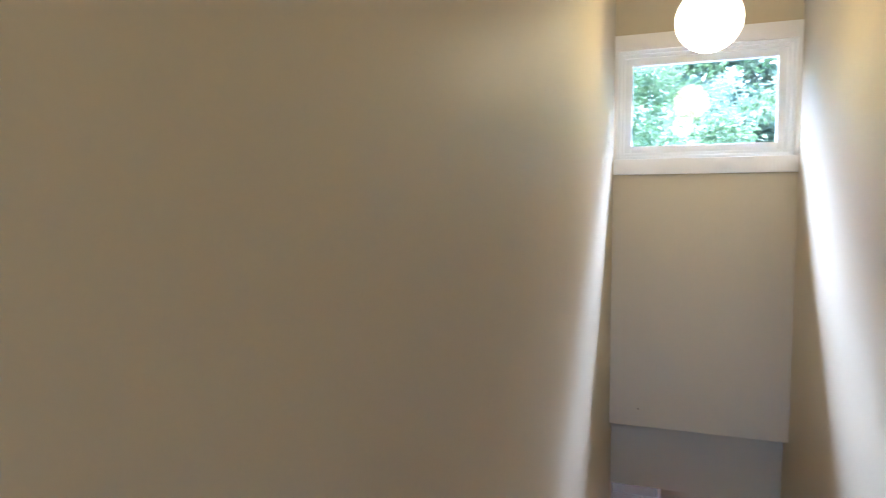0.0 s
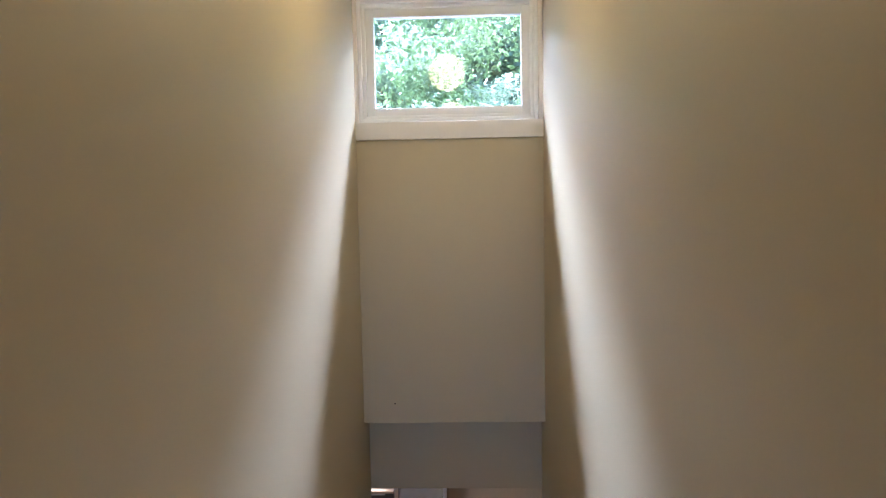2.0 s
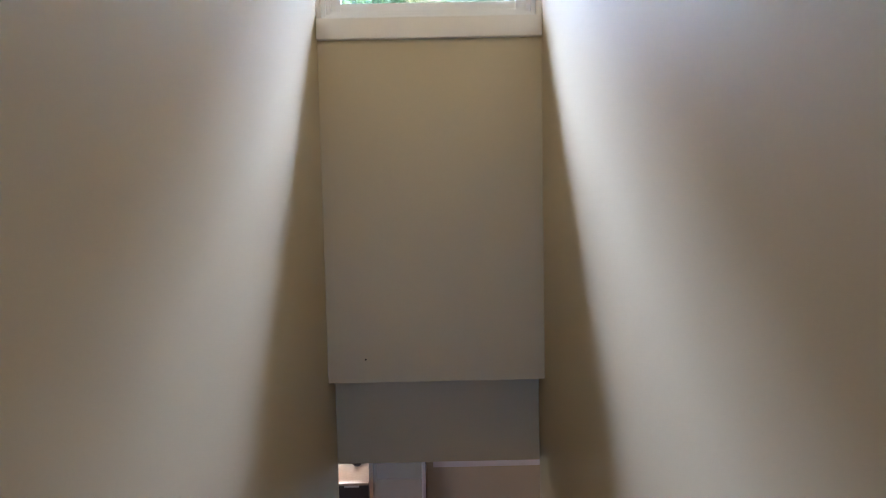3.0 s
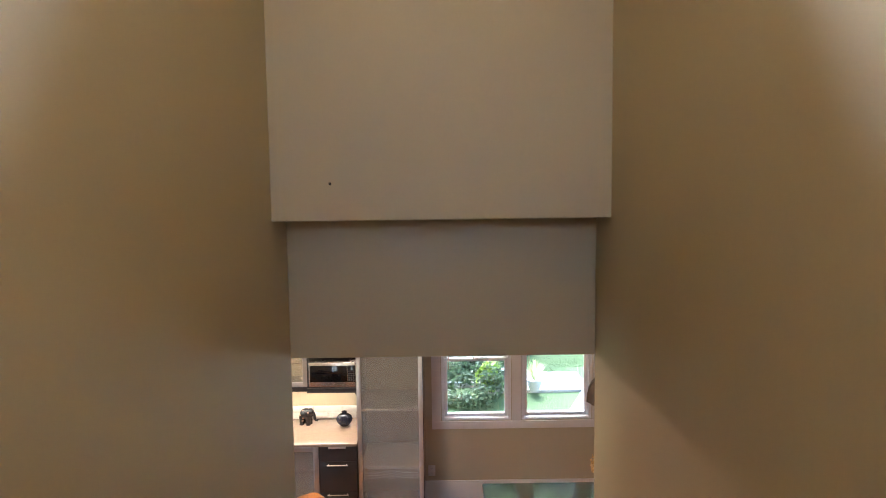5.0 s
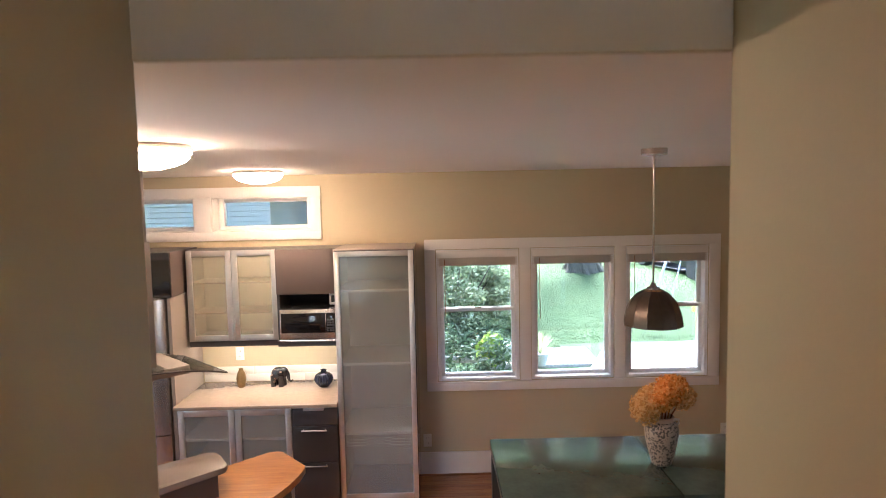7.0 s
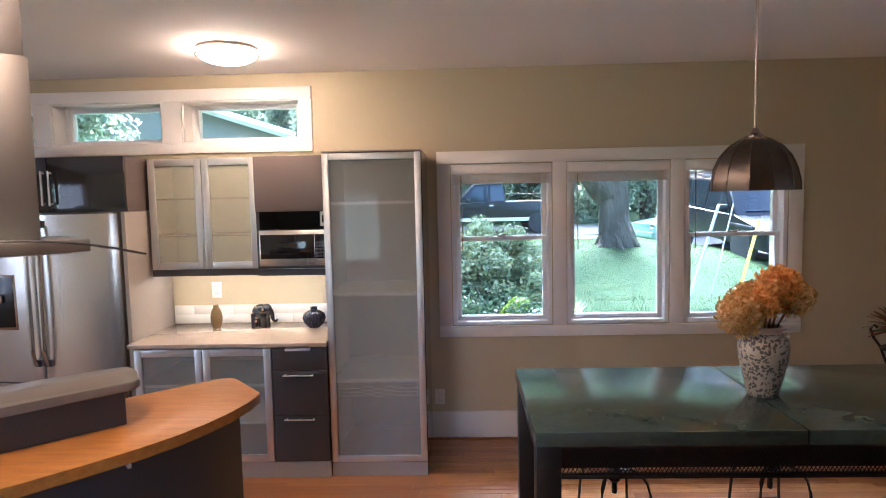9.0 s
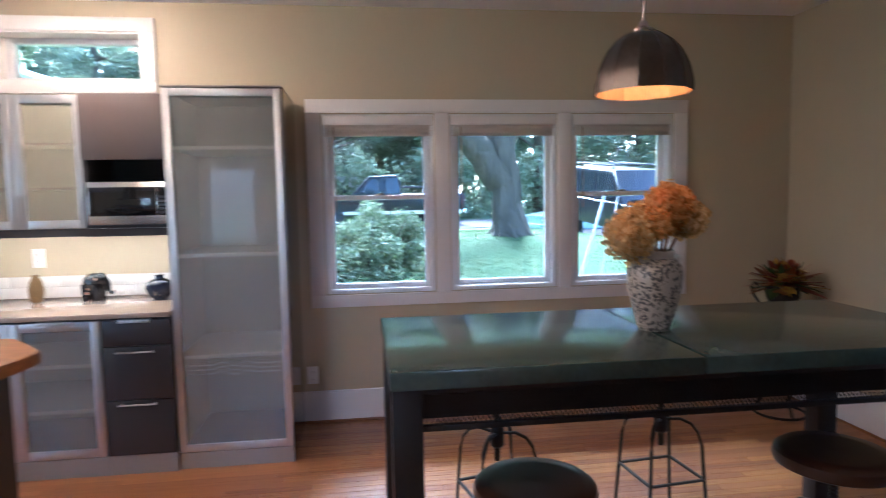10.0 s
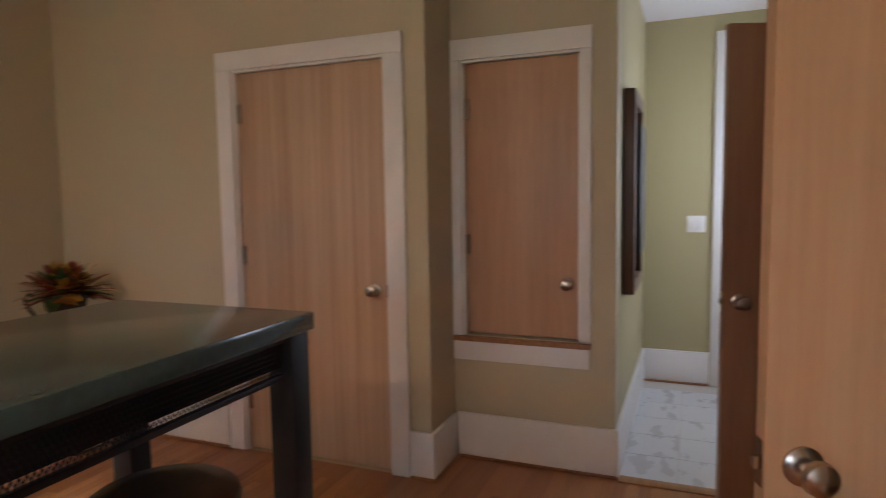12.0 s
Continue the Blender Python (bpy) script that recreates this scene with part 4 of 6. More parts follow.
part("handle", tube(bmesh.new(), [(-2.94, 5.97, 0.585), (-2.93, 5.91, 0.585), (-2.74, 5.882, 0.585), (-2.5475, 5.872, 0.585), (-2.355, 5.882, 0.585), (-2.17, 5.91, 0.585), (-2.16, 5.97, 0.585)], 0.014, 12), M["steel"], dd)
part("dispenser", boxes((-2.915, -2.71, 5.925, 5.95, 1.02, 1.38), bev=0.004), M["nickel"], fr, "framed water dispenser")
part("dispenser_recess", boxes((-2.90, -2.725, 5.921, 5.927, 1.04, 1.365)), M["screen"], fr)
part("spout", boxes((-2.835, -2.79, 5.905, 5.922, 1.20, 1.25), bev=0.004), M["nickel"], fr)
part("hinge_cover", boxes((-2.16, -2.1, 5.985, 6.06, 1.745, 1.768), bev=0.004), M["panel_grey"], fr)

# ---- things on the counter ----
v1 = thing("bud_vase", "small tan glazed pottery vase on the counter", "vase", (-1.612, 6.43, 0.912))
part("body", lathe(bmesh.new(), [(0.026, 0), (0.034, 0.01), (0.041, 0.05), (0.042, 0.085), (0.034, 0.125), (0.020, 0.150), (0.018, 0.163), (0.021, 0.168), (0.016, 0.168), (0.014, 0.15)], (-1.612, 6.43, 0.912), 32, 0.02, 12), surface("tan_glaze", (0.20, 0.125, 0.045), 0.35, var=0.22, scale=40.0, grain=90.0, bump=0.4), v1)
pt = thing("round_pot", "dark blue ribbed ceramic pot on the counter", "pot", (-0.893, 6.40, 0.912))
blue = surface("navy_glaze", (0.02, 0.024, 0.045), 0.14, var=0.3, scale=30.0, bump=0.1, coat=0.4)
part("body", lathe(bmesh.new(), [(0.036, 0), (0.042, 0.008), (0.068, 0.035), (0.080, 0.068), (0.072, 0.098), (0.045, 0.120), (0.024, 0.128), (0.022, 0.142), (0.028, 0.148), (0.020, 0.147), (0.018, 0.13)], (-0.893, 6.40, 0.912), 96, 0.035, 24), blue, pt)
def painted_glaze():
    """Black glaze with scattered orange and cream painted flowers."""
    m, n, l, b = base_nodes("painted_black_glaze")
    vo = n.new("ShaderNodeTexVoronoi")
    vo.inputs["Scale"].default_value = 34.0
    l.new(coords(n, l), vo.inputs["Vector"])
    cr = n.new("ShaderNodeValToRGB")
    cr.color_ramp.interpolation = "CONSTANT"
    cr.color_ramp.elements[0].color = (0.45, 0.10, 0.03, 1)
    cr.color_ramp.elements[1].position, cr.color_ramp.elements[1].color = 0.34, (0.010, 0.010, 0.012, 1)
    mid = cr.color_ramp.elements.new(0.14)
    mid.color = (0.50, 0.33, 0.22, 1)
    sp = n.new("ShaderNodeSeparateColor")
    l.new(vo.outputs["Color"], sp.inputs[0])
    far = math_node(n, l, "GREATER_THAN", sp.outputs[0], 0.30)
    l.new(math_node(n, l, "ADD", vo.outputs["Distance"], far), cr.inputs[0])
    l.new(cr.outputs[0], b.inputs["Base Color"])
    b.inputs["Roughness"].default_value = 0.12
    b.inputs["Coat Weight"].default_value = 0.5
    return m


el = bmesh.new()
ball(el, (0, 0, 0.105), 0.062, 3, (1.15, 0.72, 1.0))
ball(el, (0.045, 0, 0.128), 0.040, 3, (1.0, 0.85, 1.05))
for a, b in ((-0.042, -0.024), (-0.042, 0.024), (0.03, -0.024), (0.03, 0.024)):
    lathe(el, [(0.024, 0), (0.023, 0.02), (0.025, 0.06), (0.026, 0.10)], (a, b, 0), 14)
tube(el, [(0.072, 0, 0.125), (0.088, 0, 0.095), (0.090, 0, 0.065), (0.100, 0, 0.045), (0.118, 0, 0.046), (0.126, 0, 0.058)], [0.020, 0.016, 0.013, 0.011, 0.010, 0.008], 12)
for s in (-1, 1):
    ball(el, (0.028, s * 0.036, 0.122), 0.030, 2, (0.8, 0.28, 1.1))
bmesh.ops.transform(el, matrix=pose(-1.290, 6.45, 0.912, 0, 0, -12), verts=el.verts[:])
solo("elephant_figurine", el, painted_glaze(), "glossy black ceramic elephant figurine on the counter", "figurine", smooth=60)

# ---- ceiling lamps ----
def flush_lamp(x, y):
    f = thing("ceiling_lamp", "lit round flush ceiling lamp with a nickel band", "lamp", (x, y, CEIL), group="flush kitchen ceiling lamps")
    part("pan", lathe(bmesh.new(), [(0.0, 0), (0.178, 0), (0.185, -0.012), (0.185, -0.022), (0.17, -0.024), (0.0, -0.024)][::-1], (x, y, CEIL), 48), M["nickel"], f, "brushed nickel pan")
    part("glass_bowl", lathe(bmesh.new(), [(0.0, -0.098), (0.06, -0.094), (0.12, -0.080), (0.16, -0.060), (0.178, -0.040), (0.180, -0.0245), (0.0, -0.0242)], (x, y, CEIL), 48), M["lamp_glass"], f, "glowing opal glass bowl")
    part("band", lathe(bmesh.new(), [(0.1815, -0.046), (0.186, -0.046), (0.186, -0.040), (0.1815, -0.040)], (x, y, CEIL), 48), M["nickel"], f)


flush_lamp(-1.22, 5.83)
flush_lamp(-1.05, 3.62)


def globe_lamp(x, y, z):
    f = thing("globe_pendant", "lit opal glass globe pendant over the stairs", "lamp", (x, y, z), group="globe pendants")
    part("globe", ball(bmesh.new(), (x, y, z), 0.125, 4), M["globe_glass"], f, "glowing opal glass globe", smooth=180)
    part("rod", tube(bmesh.new(), [(x, y, z + 0.12), (x, y, 5.88)], 0.006, 10), M["nickel"], f)
    part("canopy", lathe(bmesh.new(), [(0.06, -0.025), (0.06, 0.0)], (x, y, 5.9), 24), M["nickel"], f)


globe_lamp(0.078, 0.90, 5.185)
globe_lamp(0.078, -2.35, 5.33)

# pendant over the table
PX, PY = 1.243, 4.345
pd = thing("pendant_lamp", "dark hammered metal dome pendant with a gold inside", "lamp", (PX, PY, 1.822))
prof = [(0.150, 0.0), (0.148, 0.035), (0.138, 0.08), (0.118, 0.125), (0.088, 0.160), (0.055, 0.182), (0.030, 0.192)]
def ribbed(sc, c, rev):
    bm = bmesh.new()
    rings = []
    seg = 12
    for r, z in prof:
        rings.append([bm.verts.new((c[0] + r * sc * math.cos(2 * math.pi * i / seg), c[1] + r * sc * math.sin(2 * math.pi * i / seg), c[2] + z)) for i in range(seg)])
    for a, b in zip(rings, rings[1:]):
        for i in range(seg):
            f = (a[i], a[(i + 1) % seg], b[(i + 1) % seg], b[i])
            bm.faces.new(f[::-1] if rev else f)
    return bm
part("shade", ribbed(1.0, (PX, PY, 1.822), False), M["shade_out"], pd, "dark hammered metal shade in ribbed panels", smooth=20)
part("shade_lining", ribbed(0.982, (PX, PY, 1.8225), True), M["shade_in"], pd, "gold leaf lining", smooth=20)
bm = bmesh.new()
for i in range(12):
    a = 2 * math.pi * i / 12
    tube(bm, [(PX + (r + 0.001) * math.cos(a), PY + (r + 0.001) * math.sin(a), 1.822 + z) for r, z in prof], 0.0022, 6)
part("seams", bm, M["shade_out"], pd)
part("cap", lathe(bmesh.new(), [(0.034, 0.186), (0.034, 0.198), (0.018, 0.206), (0.010, 0.225)], (PX, PY, 1.822), 20), M["nickel"], pd)
part("rod", tube(bmesh.new(), [(PX, PY, 2.04), (PX, PY, CEIL - 0.03)], 0.0055, 10), M["nickel"], pd)
part("canopy", lathe(bmesh.new(), [(0.062, -0.034), (0.066, -0.030), (0.066, 0.0)], (PX, PY, CEIL), 32), M["nickel"], pd)
part("bulb", ball(lathe(bmesh.new(), [(0.014, 0.0), (0.016, 0.06)], (PX, PY, 1.95), 14), (PX, PY, 1.925), 0.03, 2), M["bulb"], pd, "glowing warm bulb")

# ---- island ----
isl = thing("island", "diagonal breakfast island with a curved butcher block bar", "kitchen island", (-1.3, 3.9, 0))
curve = [(-2.30, 2.60), (-1.85, 2.93), (-1.50, 3.22), (-1.22, 3.49), (-1.04, 3.67), (-0.93, 3.79), (-0.85, 3.885), (-0.77, 4.00), (-0.715, 4.11), (-0.675, 4.215), (-0.648, 4.33), (-0.638, 4.425), (-0.648, 4.455)]
back = [(-0.815, 4.648), (-0.845, 4.658), (-0.90, 4.64), (-1.12, 4.43), (-2.62, 2.92)]
part("bar_top", prism(bmesh.new(), curve + back, 1.020, 1.058, bev=0.006), M["block"], isl, "honey coloured butcher block bar top")
inset = [(-2.33, 2.67), (-1.87, 3.02), (-1.53, 3.30), (-1.26, 3.56), (-1.09, 3.73), (-0.985, 3.85), (-0.90, 3.96), (-0.83, 4.07), (-0.775, 4.19), (-0.735, 4.31), (-0.715, 4.405)]
part("base", prism(bmesh.new(), inset + [(-0.86, 4.575), (-1.15, 4.30), (-2.55, 2.93)], 0.0, 1.019), M["charcoal"], isl, "charcoal painted curved base panel")
part("ledge_wall", prism(bmesh.new(), [(-2.38, 2.80), (-1.0, 4.105), (-1.10, 4.215), (-2.48, 2.91)], 1.0585, 1.180), M["charcoal"], isl)
part("ledge", prism(bmesh.new(), [(-2.36, 2.705), (-1.278, 3.785), (-1.07, 3.992), (-0.975, 4.075), (-0.958, 4.10), (-0.960, 4.135), (-1.03, 4.245), (-1.075, 4.285), (-1.115, 4.292), (-1.325, 4.125), (-2.55, 2.92)], 1.182, 1.212, bev=0.006), M["ledge"], isl, "grey quartz raised ledge")
part("worktop", prism(bmesh.new(), [(-1.16, 4.285), (-1.55, 4.72), (-2.95, 3.33), (-2.56, 2.93)], 0.884, 0.912, bev=0.003), M["ledge"], isl)
part("cabinet_run", prism(bmesh.new(), [(-1.18, 4.29), (-1.55, 4.68), (-2.91, 3.33), (-2.56, 2.95)], 0.10, 0.883), M["charcoal"], isl)
part("rear_plinth", prism(bmesh.new(), [(-1.22, 4.27), (-1.55, 4.61), (-2.86, 3.31), (-2.56, 2.97)], 0.0, 0.099), M["charcoal"], isl)
part("bracket", prism(bmesh.new(), [(-0.90, 3.90), (-0.87, 3.865), (-0.862, 3.872), (-0.892, 3.907)], 1.004, 1.019), M["alu"], isl)
ck = thing("cooktop", "black glass cooktop set in the island worktop", "cooktop", (-1.95, 3.85, 0.912))
bm = boxes((-0.38, 0.38, -0.25, 0.25, 0.0, 0.006), bev=0.002)
bmesh.ops.transform(bm, matrix=pose(-1.95, 3.86, 0.912, 0, 0, 45), verts=bm.verts[:])
part("glass_plate", bm, M["screen"], ck)

# ---- range hood ----
HX, HY = -1.50, 4.14
rh = thing("range_hood", "brushed steel island range hood with a curved glass canopy", "range hood", (HX, HY, 1.68))
hm = pose(HX, HY, 0, 0, 0, 45)
def hood_part(nm, bm, mt, lab=""):
    bmesh.ops.transform(bm, matrix=hm, verts=bm.verts[:])
    return part(nm, bm, mt, rh, lab)
hood_part("chimney_lower", boxes((-0.16, 0.16, -0.135, 0.135, 1.705, 2.33), bev=0.004), M["hood_steel"])
hood_part("chimney_upper", boxes((-0.150, 0.150, -0.125, 0.125, 2.31, CEIL), bev=0.004), M["hood_steel"])
hood_part("motor_box", boxes((-0.30, 0.30, -0.19, 0.19, 1.655, 1.70), bev=0.004), M["hood_steel"])
hood_part("filter", boxes((-0.25, 0.25, -0.15, 0.15, 1.650, 1.656)), M["alu"])
bm = bmesh.new()
top, low = [], []
for i in range(25):
    u = -0.46 + 0.92 * i / 24
    z = 1.712 - 0.34 * u * u
    for lst, dz in ((top, 0.0), (low, -0.006)):
        lst.append([bm.verts.new((u, s * 0.255, z + dz)) for s in (-1, 1)])
for i in range(24):
    bm.faces.new((top[i][0], top[i + 1][0], top[i + 1][1], top[i][1]))
    bm.faces.new((low[i][0], low[i][1], low[i + 1][1], low[i + 1][0]))
    for s in (0, 1):
        bm.faces.new((top[i][s], low[i][s], low[i + 1][s], top[i + 1][s]))
for i in (0, 24):
    bm.faces.new((top[i][0], top[i][1], low[i][1], low[i][0]))
hood_part("glass_canopy", bm, M["hood_glass"], "curved clear glass canopy").visible_shadow = False
for s_ in (-1, 1):
    hood_part("glass_edge", tube(bmesh.new(), [(u / 24 * 0.46, s_ * 0.257, 1.709 - 0.34 * (u / 24 * 0.46) ** 2) for u in range(-24, 25, 2)], 0.0042, 6), M["charcoal"], "dark polished glass edge")
    hood_part("glass_edge", tube(bmesh.new(), [(s_ * 0.462, -0.257, 1.637), (s_ * 0.462, 0.257, 1.637)], 0.0042, 6), M["charcoal"], "dark polished glass edge")

# ---- table ----
TX0, TX1, TY0, TY1, TZ = 0.403, 2.247, 4.010, 4.772, 1.052
tb = thing("bar_table", "counter-height iron table with a dark green top", "table", (1.325, 4.39, 0))
part("tabletop", boxes((TX0, 1.278, TY0, TY1, TZ - 0.052, TZ), bev=0.006), M["table_top"], tb, "dark verdigris green table leaf")
part("tabletop", boxes((1.283, TX1, TY0, TY1, TZ - 0.052, TZ), bev=0.006), M["table_top"], tb, "dark verdigris green table leaf")
for x in (TX0 + 0.006, TX1 - 0.088):
    for y in (TY0 + 0.02, TY1 - 0.102):
        part("leg", boxes((x, x + 0.082, y, y + 0.082, 0.0, TZ - 0.053), bev=0.004), M["iron"], tb)
for y in (TY0 + 0.045, TY1 - 0.065):
    part("bottom_rail", boxes((TX0 + 0.089, TX1 - 0.089, y, y + 0.02, 0.872, 0.888), bev=0.002), M["iron"], tb)
    part("top_rail", boxes((TX0 + 0.089, TX1 - 0.089, y, y + 0.02, 0.975, TZ - 0.053), bev=0.002), M["iron"], tb)
    part("apron_panel", boxes((TX0 + 0.089, TX1 - 0.089, y + 0.0135, y + 0.0175, 0.905, 0.976)), M["iron"], tb, "dark sheet metal apron")
    bm = bmesh.new()
    n = 120
    for k in range(n):
        x = TX0 + 0.095 + k * (TX1 - TX0 - 0.19) / n
        for s in (-1, 1):
            xa, xb = (x, x + 0.045) if s > 0 else (x + 0.045, x)
            if max(xa, xb) < TX1 - 0.09:
                vs = [bm.verts.new(p) for p in ((xa, y + 0.01, 0.888), (xa + 0.003, y + 0.01, 0.888), (xb + 0.003, y + 0.01, 0.975), (xb, y + 0.01, 0.975), (xa, y + 0.012, 0.888), (xa + 0.003, y + 0.012, 0.888), (xb + 0.003, y + 0.012, 0.975), (xb, y + 0.012, 0.975))]
                bm.faces.new(vs[:4])
                bm.faces.new(vs[4:][::-1])
                bm.faces.new((vs[0], vs[3], vs[7], vs[4]))
                bm.faces.new((vs[1], vs[5], vs[6], vs[2]))
    tagged(part("mesh_apron", bm, M["iron"], tb, "dark wire mesh apron", smooth=0), kind="stuff")
for x in (TX0 + 0.03, TX1 - 0.05):
    part("end_rail", boxes((x, x + 0.02, TY0 + 0.103, TY1 - 0.103, 0.872, TZ - 0.053), bev=0.002), M["iron"], tb)
part("centre_beam", boxes((1.24, 1.32, TY0 + 0.066, TY1 - 0.066, 0.96, TZ - 0.053)), M["iron"], tb)
part("bolt", lathe(bmesh.new(), [(0.007, 0), (0.007, 0.006), (0.0, 0.007)], seg=10), M["nickel"], tb).matrix_basis = pose(TX0 + 0.11 - 1.325, TY0 + 0.045 - 4.39, 0.985, 90)

# ---- stools ----
def stool(seat_z, m):
    s = thing("bar_stool", "swivel bar stool with round leather seat on iron legs", "stool", (0, 0, 0), group="stools round the bar table")
    part("seat", lathe(bmesh.new(), [(0.0, seat_z - 0.052), (0.155, seat_z - 0.052), (0.171, seat_z - 0.044), (0.176, seat_z - 0.028), (0.172, seat_z - 0.010), (0.160, seat_z - 0.001), (0.12, seat_z), (0.0, seat_z - 0.004)], seg=48), M["leather"], s, "round dark brown leather seat")
    part("seat_plate", lathe(bmesh.new(), [(0.07, seat_z - 0.062), (0.07, seat_z - 0.0525)], seg=20), M["iron"], s)
    part("screw", lathe(bmesh.new(), [(0.012, 0.36)] + [(0.012 if k % 2 else 0.0145, 0.36 + 0.006 * k) for k in range(1, int((seat_z - 0.422) / 0.006))] + [(0.012, seat_z - 0.062)], seg=12), M["iron"], s, "threaded iron screw")
    part("hub", lathe(bmesh.new(), [(0.022, 0.42), (0.03, 0.43), (0.03, 0.50), (0.022, 0.515)], seg=16), M["iron"], s)
    for k in range(4):
        a = math.pi / 4 + k * math.pi / 2
        c, sn = math.cos(a), math.sin(a)
        pts = [(0.025, 0.485), (0.085, 0.495), (0.130, 0.480), (0.160, 0.445), (0.176, 0.385), (0.185, 0.28), (0.197, 0.14), (0.208, 0.02), (0.226, 0.006)]
        part("leg", tube(bmesh.new(), [(r * c, r * sn, z) for r, z in pts], 0.010, 8, 0.6), M["iron"], s)
    for k in range(4):
        a, b = math.pi / 4 + k * math.pi / 2, math.pi / 4 + (k + 1) * math.pi / 2
        r = 0.189
        part("rung", tube(bmesh.new(), [(r * math.cos(a), r * math.sin(a), 0.235), (r * math.cos(b), r * math.sin(b), 0.235)], 0.009, 8, 0.7), M["iron"], s)
    s.matrix_basis = m
    return s


st = stool(0.70, pose(0.81, 4.085, 0, 0, 0, 20))
copy_thing(st, pose(1.785, 4.135, 0, 0, 0, 50))
copy_thing(st, pose(0.90, 5.00, 0, 0, 0, 12))
copy_thing(st, pose(1.67, 5.04, 0, 0, 0, 6))

# ---- vase with dried hydrangeas ----
VX, VY, VZ = 1.304, 4.375, TZ
vs_ = thing("flower_vase", "cream ceramic vase with a grey floral print on the table", "vase", (VX, VY, VZ))
mv, n_, l_, b_ = base_nodes("floral_glaze")
v_ = coords(n_, l_)
vor = n_.new("ShaderNodeTexVoronoi")
vor.inputs["Scale"].default_value = 72.0
wob = n_.new("ShaderNodeVectorMath")
wob.operation = "MULTIPLY_ADD"
nt = n_.new("ShaderNodeTexNoise")
nt.inputs["Scale"].default_value = 45.0
l_.new(v_, nt.inputs["Vector"])
l_.new(nt.outputs["Color"], wob.inputs[0])
wob.inputs[1].default_value = (0.035, 0.035, 0.035)
l_.new(v_, wob.inputs[2])
l_.new(wob.outputs[0], vor.inputs["Vector"])
nz = noise_node(n_, l_, v_, 95.0, 3.0)
pat = math_node(n_, l_, "ADD", vor.outputs["Distance"], math_node(n_, l_, "MULTIPLY", nz, 0.55))
cr_ = n_.new("ShaderNodeValToRGB")
cr_.color_ramp.elements[0].position, cr_.color_ramp.elements[1].position = 0.66, 0.80
cr_.color_ramp.elements[0].color, cr_.color_ramp.elements[1].color = (0.10, 0.088, 0.08, 1), (0.50, 0.42, 0.33, 1)
l_.new(pat, cr_.inputs[0])
l_.new(cr_.outputs[0], b_.inputs["Base Color"])
b_.inputs["Roughness"].default_value = 0.28
part("body", lathe(bmesh.new(), [(0.93 * r, z) for r, z in [(0.052, 0), (0.058, 0.006), (0.062, 0.02), (0.078, 0.08), (0.092, 0.14), (0.097, 0.185), (0.092, 0.215), (0.076, 0.233), (0.066, 0.240)]], (VX, VY, VZ), 48), mv, vs_)
part("rim", lathe(bmesh.new(), [(0.93 * r, z) for r, z in [(0.066, 0.239), (0.064, 0.252), (0.068, 0.262), (0.066, 0.266), (0.058, 0.264), (0.056, 0.245)]], (VX, VY, VZ), 48), surface("cream_glaze", (0.52, 0.43, 0.34), 0.3, var=0.1, scale=30.0), vs_, "plain cream rim")
for s in (-1, 1):
    part("ear", tube(bmesh.new(), [(VX + s * 0.080, VY, VZ + 0.212), (VX + s * 0.094, VY, VZ + 0.222), (VX + s * 0.093, VY, VZ + 0.240), (VX + s * 0.077, VY, VZ + 0.243), (VX + s * 0.061, VY, VZ + 0.238)], 0.007, 8), M["shelf"], vs_, "small looped ear handle")


def leaf_quads(rng, centres, normals, size, jitter=0.5, shape=0.55, fold=0.0):
    """Small diamond leaves at the given centres."""
    k = len(centres)
    nrm = normals + rng.normal(0, jitter, (k, 3))
    nrm /= np.linalg.norm(nrm, axis=1)[:, None] + 1e-9
    ref = rng.normal(0, 1, (k, 3))
    a = np.cross(nrm, ref)
    a /= np.linalg.norm(a, axis=1)[:, None] + 1e-9
    b = np.cross(nrm, a)
    s = size * rng.uniform(0.65, 1.3, (k, 1))
    v = np.stack([centres - a * s, centres + b * s * shape + nrm * s * fold, centres + a * s, centres - b * s * shape + nrm * s * fold], axis=1).reshape(-1, 3)
    f = np.arange(4 * k).reshape(-1, 4)
    return v, f


rng = np.random.default_rng(5)
fl = thing("hydrangea_bunch", "dried orange hydrangea heads in the vase", "flowers", (VX, VY, VZ + 0.24))
petal = [leafy("orange_petals", (0.62, 0.28, 0.07), (0.84, 0.48, 0.15), (0.90, 0.64, 0.28), 0.7), leafy("tan_petals", (0.60, 0.38, 0.14), (0.82, 0.58, 0.25), (0.90, 0.74, 0.42), 0.7)]
